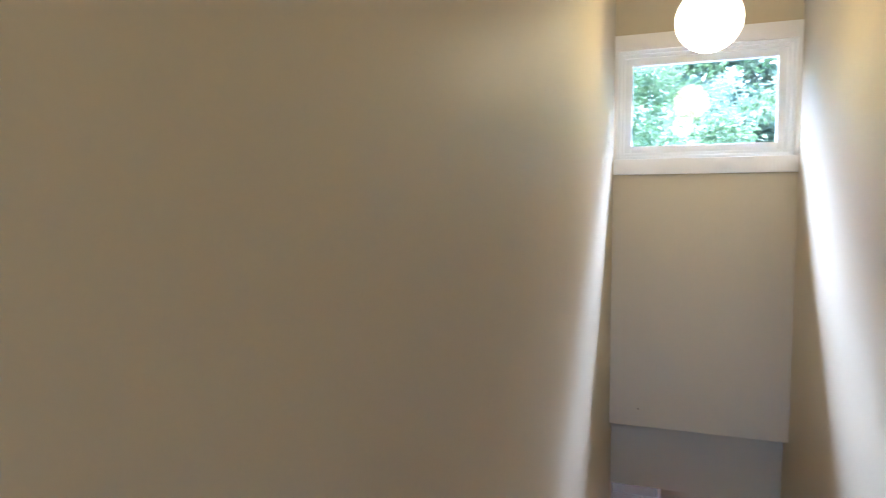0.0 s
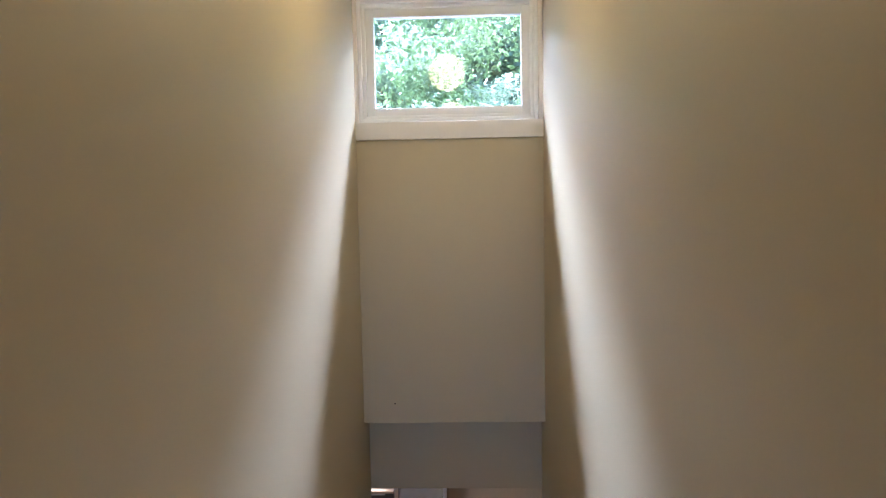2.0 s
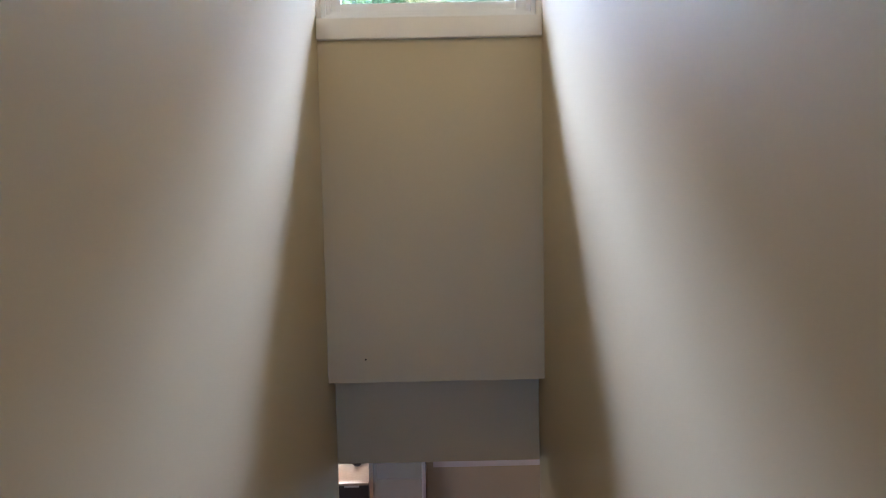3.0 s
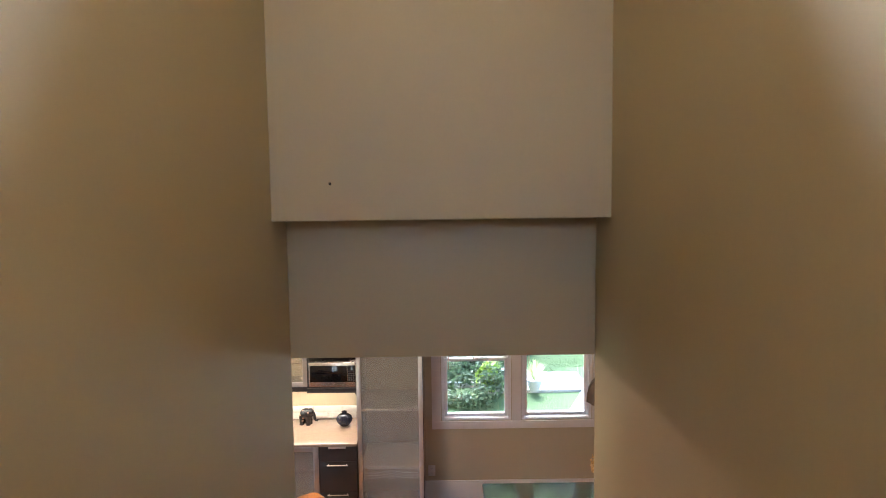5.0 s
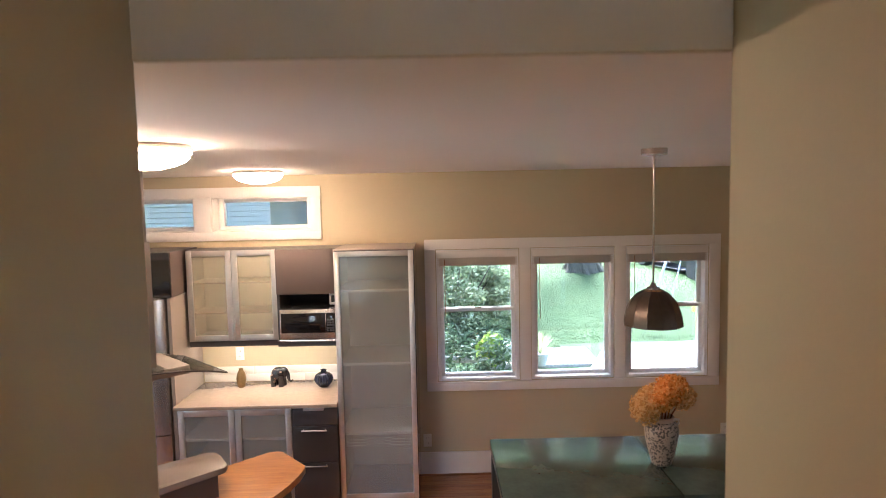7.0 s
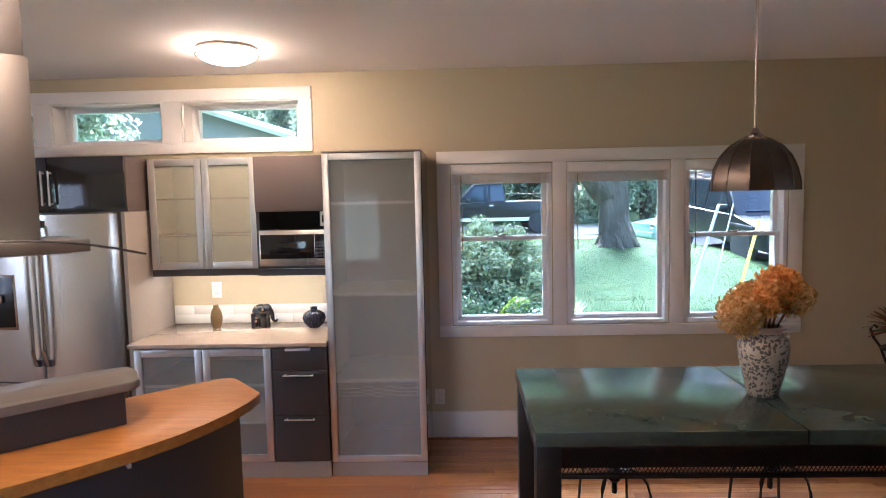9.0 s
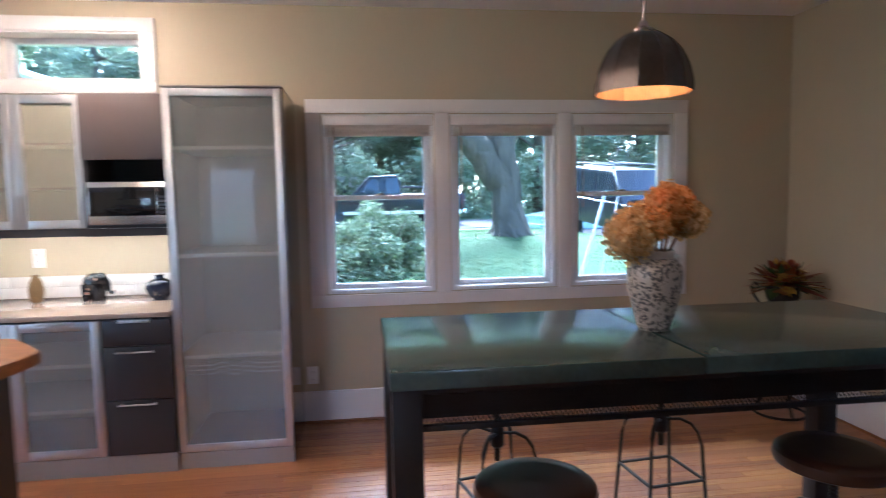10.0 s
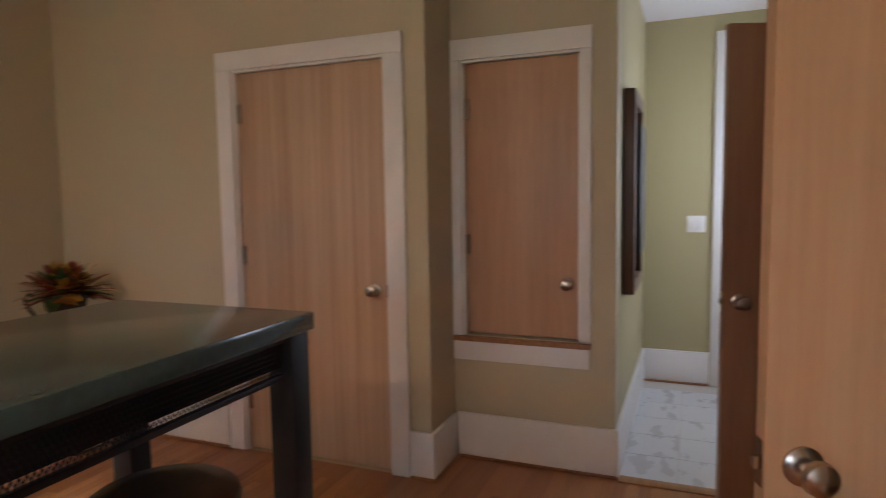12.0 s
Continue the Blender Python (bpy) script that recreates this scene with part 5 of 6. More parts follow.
for cx, cy, cz, r, k in ((-0.095, -0.02, 0.315, 0.078, 1), (-0.04, 0.03, 0.35, 0.072, 1), (0.035, -0.01, 0.41, 0.072, 0), (0.11, 0.0, 0.365, 0.062, 1), (0.08, 0.02, 0.42, 0.055, 0), (-0.015, -0.05, 0.36, 0.05, 0)):
    d = rng.normal(0, 1, (900, 3))
    d /= np.linalg.norm(d, axis=1)[:, None]
    lump = 1 + 0.12 * np.sin(5 * d[:, :1] + 4 * d[:, 1:2] + cx * 40)
    c = d * r * lump * rng.uniform(0.78, 1.08, (900, 1)) + np.array((cx, cy, cz))
    v, f = leaf_quads(rng, c, d, 0.0102, 0.8, 0.8, 0.3)
    ob = new("flower_head", from_lists("flower_head", (v - np.array((0, 0, 0.24))).tolist(), f.tolist(), petal[k]))
    ob.parent = fl
    tagged(ob, "round head of dried orange petals" if k == 0 else "round head of faded tan petals")
    part("core", ball(bmesh.new(), (VX + cx, VY + cy, VZ + cz), r * 0.8, 2), petal[k], fl)
    part("stem", tube(bmesh.new(), [(VX + cx * 0.15, VY + cy * 0.15, VZ + 0.12), (VX + cx * 0.5, VY + cy * 0.5, VZ + 0.27), (VX + cx, VY + cy, VZ + cz)], 0.004, 6), M["oak_edge"], fl)

# ---- plant stand with a croton ----
QX, QY = 3.12, 6.22
ps = thing("plant_stand", "black scrolled iron plant stand in the corner", "plant stand", (QX, QY, 0))
part("base_ring", tube(bmesh.new(), [(QX + 0.16 * math.cos(t * math.pi / 12), QY + 0.16 * math.sin(t * math.pi / 12), 0.012) for t in range(25)], 0.009, 8), M["iron"], ps)
part("top_ring", tube(bmesh.new(), [(QX + 0.13 * math.cos(t * math.pi / 12), QY + 0.13 * math.sin(t * math.pi / 12), 0.74) for t in range(25)], 0.008, 8), M["iron"], ps)
part("plate", lathe(bmesh.new(), [(0.125, 0.735), (0.125, 0.741)], (QX, QY, 0), 24), M["iron"], ps)
for k in range(3):
    a = k * 2.094 + 0.4
    part("leg", tube(bmesh.new(), [(QX + r * math.cos(a), QY + r * math.sin(a), z) for r, z in ((0.16, 0.012), (0.10, 0.12), (0.05, 0.3), (0.05, 0.45), (0.09, 0.62), (0.13, 0.74), (0.17, 0.80), (0.19, 0.86), (0.17, 0.89), (0.15, 0.87))], 0.009, 8), M["iron"], ps)
cp = thing("croton_plant", "croton with red, yellow and green leaves in a dark pot", "plant", (QX, QY, 0.742))
part("pot", lathe(bmesh.new(), [(0.075, 0.0), (0.10, 0.06), (0.11, 0.12), (0.112, 0.135), (0.10, 0.135), (0.098, 0.11), (0.0, 0.108)], (QX, QY, 0.742), 28), M["iron"], cp, "dark glazed pot")
cms = [surface("croton_leaf_" + c, k, 0.4, var=0.25, scale=30.0, bump=0.1) for c, k in (("green", (0.03, 0.07, 0.015)), ("red", (0.20, 0.03, 0.012)), ("yellow", (0.40, 0.24, 0.02)), ("orange", (0.26, 0.07, 0.015)))]
for k in range(190):
    a, t = rng.uniform(0, 6.28), rng.uniform(0.15, 1.6)
    d = Vector((math.cos(a) * math.sin(t), math.sin(a) * math.sin(t), math.cos(t)))
    ln, w = rng.uniform(0.12, 0.25), rng.uniform(0.022, 0.040)
    s = d.cross(Vector((0, 0, 1))).normalized() * w
    p0 = Vector((QX, QY, 0.85)) + Vector((rng.uniform(-0.05, 0.05), rng.uniform(-0.05, 0.05), rng.uniform(0, 0.05)))
    bm = bmesh.new()
    rows = []
    for q, wd in ((0.0, 0.25), (0.3, 0.9), (0.6, 1.0), (0.85, 0.6), (1.0, 0.08)):
        c = p0 + d * ln * q + Vector((0, 0, -0.05 * q * q))
        rows.append((bm.verts.new(c - s * wd), bm.verts.new(c + Vector((0, 0, 0.004))), bm.verts.new(c + s * wd)))
    for r0, r1 in zip(rows, rows[1:]):
        bm.faces.new((r0[0], r0[1], r1[1], r1[0]))
        bm.faces.new((r0[1], r0[2], r1[2], r1[1]))
    part("leaf", bm, cms[int(rng.integers(0, 4))], cp)


# ---- outdoors ----
M["leaf_far"] = leafy("woodland_leaves", (0.16, 0.20, 0.115), (0.20, 0.235, 0.145), (0.25, 0.28, 0.185))
M["leaf_oak"] = leafy("oak_leaves", (0.085, 0.115, 0.045), (0.11, 0.145, 0.058), (0.14, 0.175, 0.075))
M["leaf_bush"] = leafy("shrub_leaves", (0.11, 0.142, 0.062), (0.175, 0.205, 0.10), (0.28, 0.30, 0.175), 0.4)
M["leaf_lime"] = leafy("lime_leaves", (0.12, 0.19, 0.02), (0.19, 0.27, 0.03), (0.26, 0.32, 0.06))
M["ivy"] = leafy("ivy_leaves", (0.03, 0.05, 0.022), (0.055, 0.085, 0.04), (0.09, 0.125, 0.06))
M["bark"] = surface("grey_bark", (0.058, 0.048, 0.034), 0.95, var=0.62, scale=6.0, grain=16.0, bump=1.0, stretch=(1, 1, 0.22), dist=0.06, spec=0.15)
M["grass_ground"] = surface("lawn", (0.056, 0.082, 0.033), 0.9, var=0.26, scale=0.8, grain=28.0, bump=0.6, dist=0.02)
M["grass"] = leafy("grass_blades", (0.052, 0.078, 0.030), (0.062, 0.088, 0.037), (0.076, 0.100, 0.048), 0.8)
M["grass_ground"].node_tree.nodes["Principled BSDF"].inputs["Specular IOR Level"].default_value = 0.1
M["concrete"] = surface("pale_concrete", (0.36, 0.355, 0.34), 0.85, var=0.08, scale=2.0, grain=60.0, bump=0.25)
M["gravel"] = surface("grey_gravel", (0.082, 0.075, 0.070), 0.95, var=0.2, scale=3.0, grain=40.0, bump=0.6, dist=0.01, spec=0.05)
M["grey_wood"] = timber("weathered_boards", (0.22, 0.21, 0.19), (0.38, 0.36, 0.33), (10, 1.2, 10), 0.8)
M["siding"] = surface("grey_lap_siding", (0.22, 0.205, 0.18), 0.6, var=0.05, scale=2.0, bump=0.1)
M["siding_pale"] = surface("pale_siding", (0.55, 0.53, 0.50), 0.6, var=0.05, scale=2.0, bump=0.1)
M["shingle"] = surface("roof_shingles", (0.16, 0.16, 0.165), 0.9, var=0.2, scale=3.0, grain=20.0, bump=0.5)
M["black_paint"] = surface("black_car_paint", (0.010, 0.010, 0.013), 0.3, var=0.05, bump=0.0, spec=0.3)
M["teal_paint"] = surface("pale_teal_car_paint", (0.20, 0.30, 0.32), 0.2, var=0.04, bump=0.0, coat=0.8)
M["white_paint"] = surface("white_car_paint", (0.70, 0.71, 0.72), 0.2, var=0.03, bump=0.0, coat=0.8)
M["tyre"] = surface("tyre_rubber", (0.02, 0.02, 0.02), 0.8, var=0.1)
M["rim"] = surface("wheel_rim", (0.55, 0.55, 0.56), 0.3, metal=0.9, var=0.05)
M["car_glass"] = surface("dark_car_glass", (0.014, 0.017, 0.02), 0.08, var=0.02, bump=0.0, spec=0.35)
M["tail"] = surface("red_lens", (0.35, 0.01, 0.01), 0.2, var=0.02, bump=0.0)
M["chrome"] = surface("chrome", (0.7, 0.7, 0.7), 0.12, metal=1.0, var=0.02, bump=0.0)
M["yellow"] = surface("yellow_plastic", (0.75, 0.48, 0.02), 0.4, var=0.04)
M["white_tube"] = surface("grey_plastic_guard", (0.20, 0.20, 0.20), 0.4, var=0.04)


def smooth01(t):
    t = min(1.0, max(0.0, t))
    return t * t * (3 - 2 * t)


def ground_z(x, y):
    z = -0.22 + 0.62 * smooth01((y - 11.6) / 6.0) + 0.10 * smooth01((y - 20) / 12.0)
    z -= 0.5 * smooth01((x - 5.0) / 4.0) * smooth01((y - 13) / 3.0) * (1 - smooth01((y - 24) / 6.0))
    z += 0.18 * smooth01((y - 13) / 4.0) * (1 - smooth01((y - 18) / 5.0))
    return z + 0.02 * math.sin(x * 1.3) * math.sin(y * 0.9)


verts, faces = [], []
xs = [-400, -120, -60] + [-40 + 1.0 * i for i in range(81)] + [60, 120, 400]
ys = [6.6] + [7 + 0.7 * i for i in range(60)] + [60, 90, 160, 500]
for y in ys:
    for x in xs:
        verts.append((x, y, ground_z(x, y)))
w = len(xs)
for j in range(len(ys) - 1):
    for i in range(w - 1):
        faces.append((j * w + i, j * w + i + 1, (j + 1) * w + i + 1, (j + 1) * w + i))
k0 = len(verts)
verts += [(-400, 6.6, -0.22), (400, 6.6, -0.22), (400, -300, -0.22), (-400, -300, -0.22)]
faces.append((k0 + 3, k0 + 2, k0 + 1, k0))
gm = from_lists("ground", verts, faces, M["grass_ground"])
for p in gm.polygons:
    p.use_smooth = True
tagged(new("ground", gm), "mown green lawn rising away from the house", "lawn", kind="structure")


def patch(name, poly, material, label, lift=0.02, n=14):
    """A sheet that follows the ground, n by n, between the two long sides of a four-cornered patch."""
    bm = bmesh.new()
    a, b, c, d = [Vector(p) for p in poly]
    g = []
    for i in range(n + 1):
        row = []
        for j in range(n + 1):
            p = a.lerp(b, i / n).lerp(d.lerp(c, i / n), j / n)
            row.append(bm.verts.new((p.x, p.y, ground_z(p.x, p.y) + lift)))
        g.append(row)
    for i in range(n):
        for j in range(n):
            bm.faces.new((g[i][j], g[i + 1][j], g[i + 1][j + 1], g[i][j + 1]))
    return solo(name, bm, material, label, "ground", "structure")


patch("driveway", [(-30, 23.5), (40, 23.5), (40, 29), (-30, 29)], M["gravel"], "grey gravel driveway behind the lawn", 0.025, 40)
patch("driveway_apron", [(6.6, 16.2), (16, 15.0), (16, 23.6), (7.6, 23.6)], M["gravel"], "grey gravel parking place", 0.03, 20)
solo("patio", prism(bmesh.new(), [(2.05, 9.6), (12.0, 9.6), (12.0, 12.3), (3.1, 12.05)], -0.30, -0.14, bev=0.01), M["concrete"], "pale concrete patio slab below the lawn", "patio", "structure")

dk = thing("timber_walkway", "weathered grey timber walkway beside the lawn", "walkway", (2.1, 11.4, -0.2))
part("edge_beam", boxes((0.9, 2.72, 10.86, 10.96, -0.35, -0.165), bev=0.006), M["grey_wood"], dk)
for i in range(12):
    x = 1.0 + 0.143 * i
    part("board", boxes((x, x + 0.133, 10.965, 12.0 - 0.03 * (i % 3), -0.20, -0.168), bev=0.004), M["grey_wood"], dk)
part("post", boxes((1.02, 1.13, 10.74, 10.855, -0.4, 0.02), bev=0.006), M["grey_wood"], dk)
part("cross_beam", boxes((0.2, 1.3, 10.66, 10.735, -0.06, 0.04), bev=0.006), M["grey_wood"], dk)


def cloud(rng, n, c, r, flat=1.0, shell=0.55):
    d = rng.normal(0, 1, (n, 3))
    d /= np.linalg.norm(d, axis=1)[:, None]
    rad = rng.uniform(shell, 1.0, (n, 1))
    return np.array(c) + d * rad * np.array((r, r, r * flat)), d


def foliage(name, clumps, per, size, material, seed, parent=None, jitter=0.6, shape=0.55):
    """Leaves round a list of clumps (x, y, z, radius)."""
    rg = np.random.default_rng(seed)
    vv, ff, k = [], [], 0
    for x, y, z, r in clumps:
        c, d = cloud(rg, per, (x, y, z), r, 0.8, 0.35)
        v, f = leaf_quads(rg, c, d * 0.6 + np.array((0, 0, 0.5)), size, jitter, shape, 0.15)
        vv.append(v)
        ff.append(f + k)
        k += len(v)
    ob = new(name, from_lists(name, np.concatenate(vv).tolist(), np.concatenate(ff).tolist(), material))
    if parent:
        ob.parent = parent
    return ob


# big oak on the lawn, with a limb to one side
ox, oy = 3.95, 17.3
oz = ground_z(ox, oy)
oak = thing("oak_tree", "old grey-barked tree with a leaning forked trunk on the lawn", "tree", (ox, oy, oz))
bm = bmesh.new()
def thick_limb(bm, pts, radii, seg, n):
    """A limb drawn through its points in n rings, with furrowed bark."""
    k = len(pts) - 1
    path, rad = [], []
    for i in range(n + 1):
        q = min(k - 1e-6, k * i / n)
        j = int(q)
        u = q - j
        path.append(Vector(pts[j]).lerp(Vector(pts[j + 1]), u))
        rad.append(radii[j] * (1 - u) + radii[j + 1] * u)
    first = len(bm.verts)
    tube(bm, path, rad, seg)
    bm.verts.ensure_lookup_table()
    for m in range(first, len(bm.verts)):
        i = min(n, (m - first) // seg)
        v = bm.verts[m]
        c = path[i]
        out = v.co - c
        f = noise.noise(Vector((v.co.x * 9, v.co.y * 9, v.co.z * 1.4))) + 0.6 * noise.noise(Vector((v.co.x * 21, v.co.y * 21, v.co.z * 3.5)))
        v.co = c + out * (1 + 0.16 * f)


thick_limb(bm, [(ox, oy, oz - 0.2), (ox - 0.02, oy, oz + 0.12), (ox - 0.01, oy, oz + 0.6), (ox + 0.0, oy, oz + 1.4), (ox - 0.06, oy, oz + 2.1)], [0.62, 0.46, 0.35, 0.32, 0.35], 44, 40)
thick_limb(bm, [(ox - 0.05, oy, oz + 1.9), (ox - 0.12, oy, oz + 2.8), (ox + 0.0, oy + 0.2, oz + 4.2), (ox + 0.5, oy + 0.3, oz + 6.2), (ox + 0.6, oy, oz + 8.5)], [0.30, 0.22, 0.19, 0.15, 0.07], 24, 40)
thick_limb(bm, [(ox - 0.08, oy, oz + 1.25), (ox - 0.55, oy - 0.1, oz + 2.0), (ox - 1.2, oy - 0.3, oz + 2.62), (ox - 2.1, oy - 0.5, oz + 2.95), (ox - 3.6, oy - 0.4, oz + 3.5), (ox - 5.5, oy, oz + 4.3)], [0.38, 0.34, 0.29, 0.22, 0.15, 0.06], 30, 48)
tube(bm, [(ox + 0.0, oy, oz + 2.0), (ox + 0.55, oy + 0.2, oz + 3.0), (ox + 1.4, oy + 0.4, oz + 3.9), (ox + 2.8, oy + 0.5, oz + 5.2)], [0.22, 0.17, 0.12, 0.05], 12)
tube(bm, [(ox - 1.2, oy - 0.3, oz + 2.62), (ox - 1.6, oy + 0.4, oz + 3.4), (ox - 1.9, oy + 1.0, oz + 4.8)], [0.13, 0.10, 0.05], 10)
for k in range(7):
    a = k * 0.9
    tube(bm, [(ox + 0.25 * math.cos(a), oy + 0.25 * math.sin(a), oz + 0.75), (ox + 0.34 * math.cos(a), oy + 0.34 * math.sin(a), oz + 0.25), (ox + 0.50 * math.cos(a + 0.1), oy + 0.50 * math.sin(a + 0.1), oz + 0.0), (ox + 0.75 * math.cos(a + 0.2), oy + 0.75 * math.sin(a + 0.2), oz - 0.12)], [0.08, 0.11, 0.08, 0.03], 8)
for v in bm.verts:
    v.co.x -= 0.10 * min(2.0, max(0.0, v.co.z - oz))
    v.co += Vector((noise.noise(v.co * 2.0), noise.noise(v.co * 2.0 + Vector((9, 0, 0))), 0)) * 0.05
part("trunk", bm, M["bark"], oak, smooth=80)
rg = np.random.default_rng(11)
# the 110 high clumps are added to shade the kitchen from the sun
cl = [(rg.uniform(-6, 5), rg.uniform(-4, 4), rg.uniform(3.6, 10.0), rg.uniform(0.7, 1.4)) for _ in range(70)] + [(rg.uniform(-6.5, 6), rg.uniform(-5, 4), rg.uniform(9.0, 17.0), rg.uniform(1.0, 1.9)) for _ in range(110)] + [(rg.uniform(-5.5, -0.6), rg.uniform(-1.2, 1.5), rg.uniform(2.9, 3.8), rg.uniform(0.3, 0.6)) for _ in range(26)]
foliage("crown", cl, 190, 0.10, M["leaf_oak"], 12, oak)

# shrub by the window, ivy bank beneath
bx, by, bz = 0.35, 13.4, ground_z(0.35, 13.4)
sh = thing("shrub", "dense green leafy shrub behind the ivy bank", "shrub", (bx, by, bz))
bm = bmesh.new()
for k in range(9):
    a = k * 0.7
    tube(bm, [(bx + 0.15 * math.cos(a), by + 0.15 * math.sin(a), bz), (bx + 0.6 * math.cos(a), by + 0.5 * math.sin(a), bz + 0.7), (bx + 1.0 * math.cos(a), by + 0.8 * math.sin(a), bz + 1.3)], [0.03, 0.02, 0.008], 6)
part("stems", bm, M["bark"], sh)
rg = np.random.default_rng(21)
cl = []
for _ in range(95):
    a, q = rg.uniform(0, 6.28), rg.uniform(0, 1) ** 0.5
    x, y = 1.65 * q * math.cos(a), 1.2 * q * math.sin(a)
    cl.append((x, y, rg.uniform(0.15, 0.35 + 1.05 * math.sqrt(max(0.0, 1 - q * q))), rg.uniform(0.22, 0.36)))
foliage("leaves", cl, 190, 0.045, M["leaf_bush"], 22, sh)
rg = np.random.default_rng(31)
cl = [(rg.uniform(-2.2, 1.2), rg.uniform(10.1, 12.6), rg.uniform(-0.2, 0.25), rg.uniform(0.2, 0.4)) for _ in range(70)]
tagged(foliage("ivy_bank", cl, 150, 0.045, M["ivy"], 32), "dark ivy covering the bank under the shrub", "ivy", kind="stuff")

# lime plant and pot on the timber beam
lp = thing("lime_plant", "lime green sweet potato vine in a pale pot", "plant", (0.98, 11.0, 0.04))
part("pot", lathe(bmesh.new(), [(0.10, 0), (0.15, 0.1), (0.17, 0.18), (0.15, 0.18), (0.0, 0.17)], (1.15, 10.72, 0.04), 20), M["concrete"], lp)
foliage("leaves", [(-0.02, -0.3, 0.22, 0.2), (-0.12, -0.32, 0.10, 0.18), (0.06, -0.3, 0.08, 0.17), (-0.05, -0.36, -0.02, 0.15)], 60, 0.07, M["leaf_lime"], 41, lp, shape=0.8)
ly = thing("spiky_plant", "pale variegated spiky plant in a pot", "plant", (1.75, 10.95, -0.16))
part("pot", lathe(bmesh.new(), [(0.08, 0), (0.12, 0.1), (0.14, 0.2), (0.12, 0.2), (0.0, 0.19)], (1.72, 10.8, -0.16), 20), M["concrete"], ly)
bm = bmesh.new()
for k in range(40):
    a, t = rg.uniform(0, 6.28), rg.uniform(0.1, 1.1)
    d = Vector((math.cos(a) * math.sin(t), math.sin(a) * math.sin(t), math.cos(t)))
    s = d.cross(Vector((0, 0, 1))).normalized() * 0.012
    p = Vector((1.72, 10.8, 0.02))
    q = p + d * 0.24
    e = p + d * 0.42 + Vector((0, 0, -0.05))
    v = [bm.verts.new(c) for c in (p - s, p + s, q + s, e, q - s)]
    bm.faces.new((v[0], v[1], v[2], v[4]))
    bm.faces.new((v[4], v[2], v[3]))
part("leaves", bm, leafy("pale_blades", (0.25, 0.32, 0.10), (0.45, 0.48, 0.22), (0.6, 0.6, 0.4)), ly)


# guy wires with guards
def guy(base, top, guard, label, rad, upto):
    g = thing("guy_wire", label, "guy wire", base, group="guy wires on the lawn")
    b, t = Vector(base), Vector(top)
    part("wire", tube(bmesh.new(), [b, t], 0.006, 6), M["tyre"], g)
    part("guard", tube(bmesh.new(), [b + (t - b) * 0.03, b + (t - b) * upto], rad, 10), guard, g)


guy((3.95, 12.6, ground_z(3.95, 12.6)), (7.1, 16.6, 4.9), M["white_tube"], "leaning guy wire in a pale grey plastic guard", 0.028, 0.34)
guy((4.5, 13.0, ground_z(4.5, 13.0)), (7.2, 16.8, 4.6), M["white_tube"], "leaning bare steel guy wire", 0.014, 0.36)
guy((5.27, 13.6, ground_z(5.27, 13.6)), (7.84, 16.1, 5.2), M["yellow"], "leaning guy wire in a yellow plastic guard", 0.030, 0.25)


# vehicles: local x ahead, y to the left, wheels on z = 0
def wheel(v, x, y, r, nm="wheel"):
    s = 1 if y > 0 else -1
    t = bmesh.new()
    lathe(t, [(r * 0.62, -0.11), (r * 0.94, -0.11), (r, -0.07), (r, 0.07), (r * 0.94, 0.11), (r * 0.62, 0.11)], seg=28)
    bmesh.ops.transform(t, matrix=pose(x, y, r, 90, 0, 0), verts=t.verts[:])
    w_ = part(nm, t, M["tyre"], v, "black tyre")
    t = bmesh.new()
    lathe(t, [(0.03, 0.085), (r * 0.2, 0.09), (r * 0.55, 0.06), (r * 0.63, 0.09), (r * 0.63, -0.09)], seg=24, ripple=0.05, lobes=6)
    bmesh.ops.transform(t, matrix=pose(x, y, r, 90 if s < 0 else -90, 0, 0), verts=t.verts[:])
    part("rim", t, M["rim"], w_, "alloy rim")


def profile_body(pts, hw, bev=0.05, taper=0.0):
    """A side outline (x, z) drawn out across the car; taper narrows it towards the top."""
    bm = bmesh.new()
    zmin, zmax = min(p[1] for p in pts), max(p[1] for p in pts)
    sides = []
    for s in (-1, 1):
        sides.append([bm.verts.new((x, s * (hw - taper * (z - zmin) / (zmax - zmin)), z)) for x, z in pts])
    n = len(pts)
    f = [bm.faces.new(sides[0]), bm.faces.new(sides[1][::-1])]
    for i in range(n):
        bm.faces.new((sides[0][(i + 1) % n], sides[0][i], sides[1][i], sides[1][(i + 1) % n]))
    bmesh.ops.bevel(bm, geom=[e for q in f for e in q.edges], offset=bev, segments=3, profile=0.5, affect="EDGES")
    bmesh.ops.recalc_face_normals(bm, faces=bm.faces[:])
    return bm


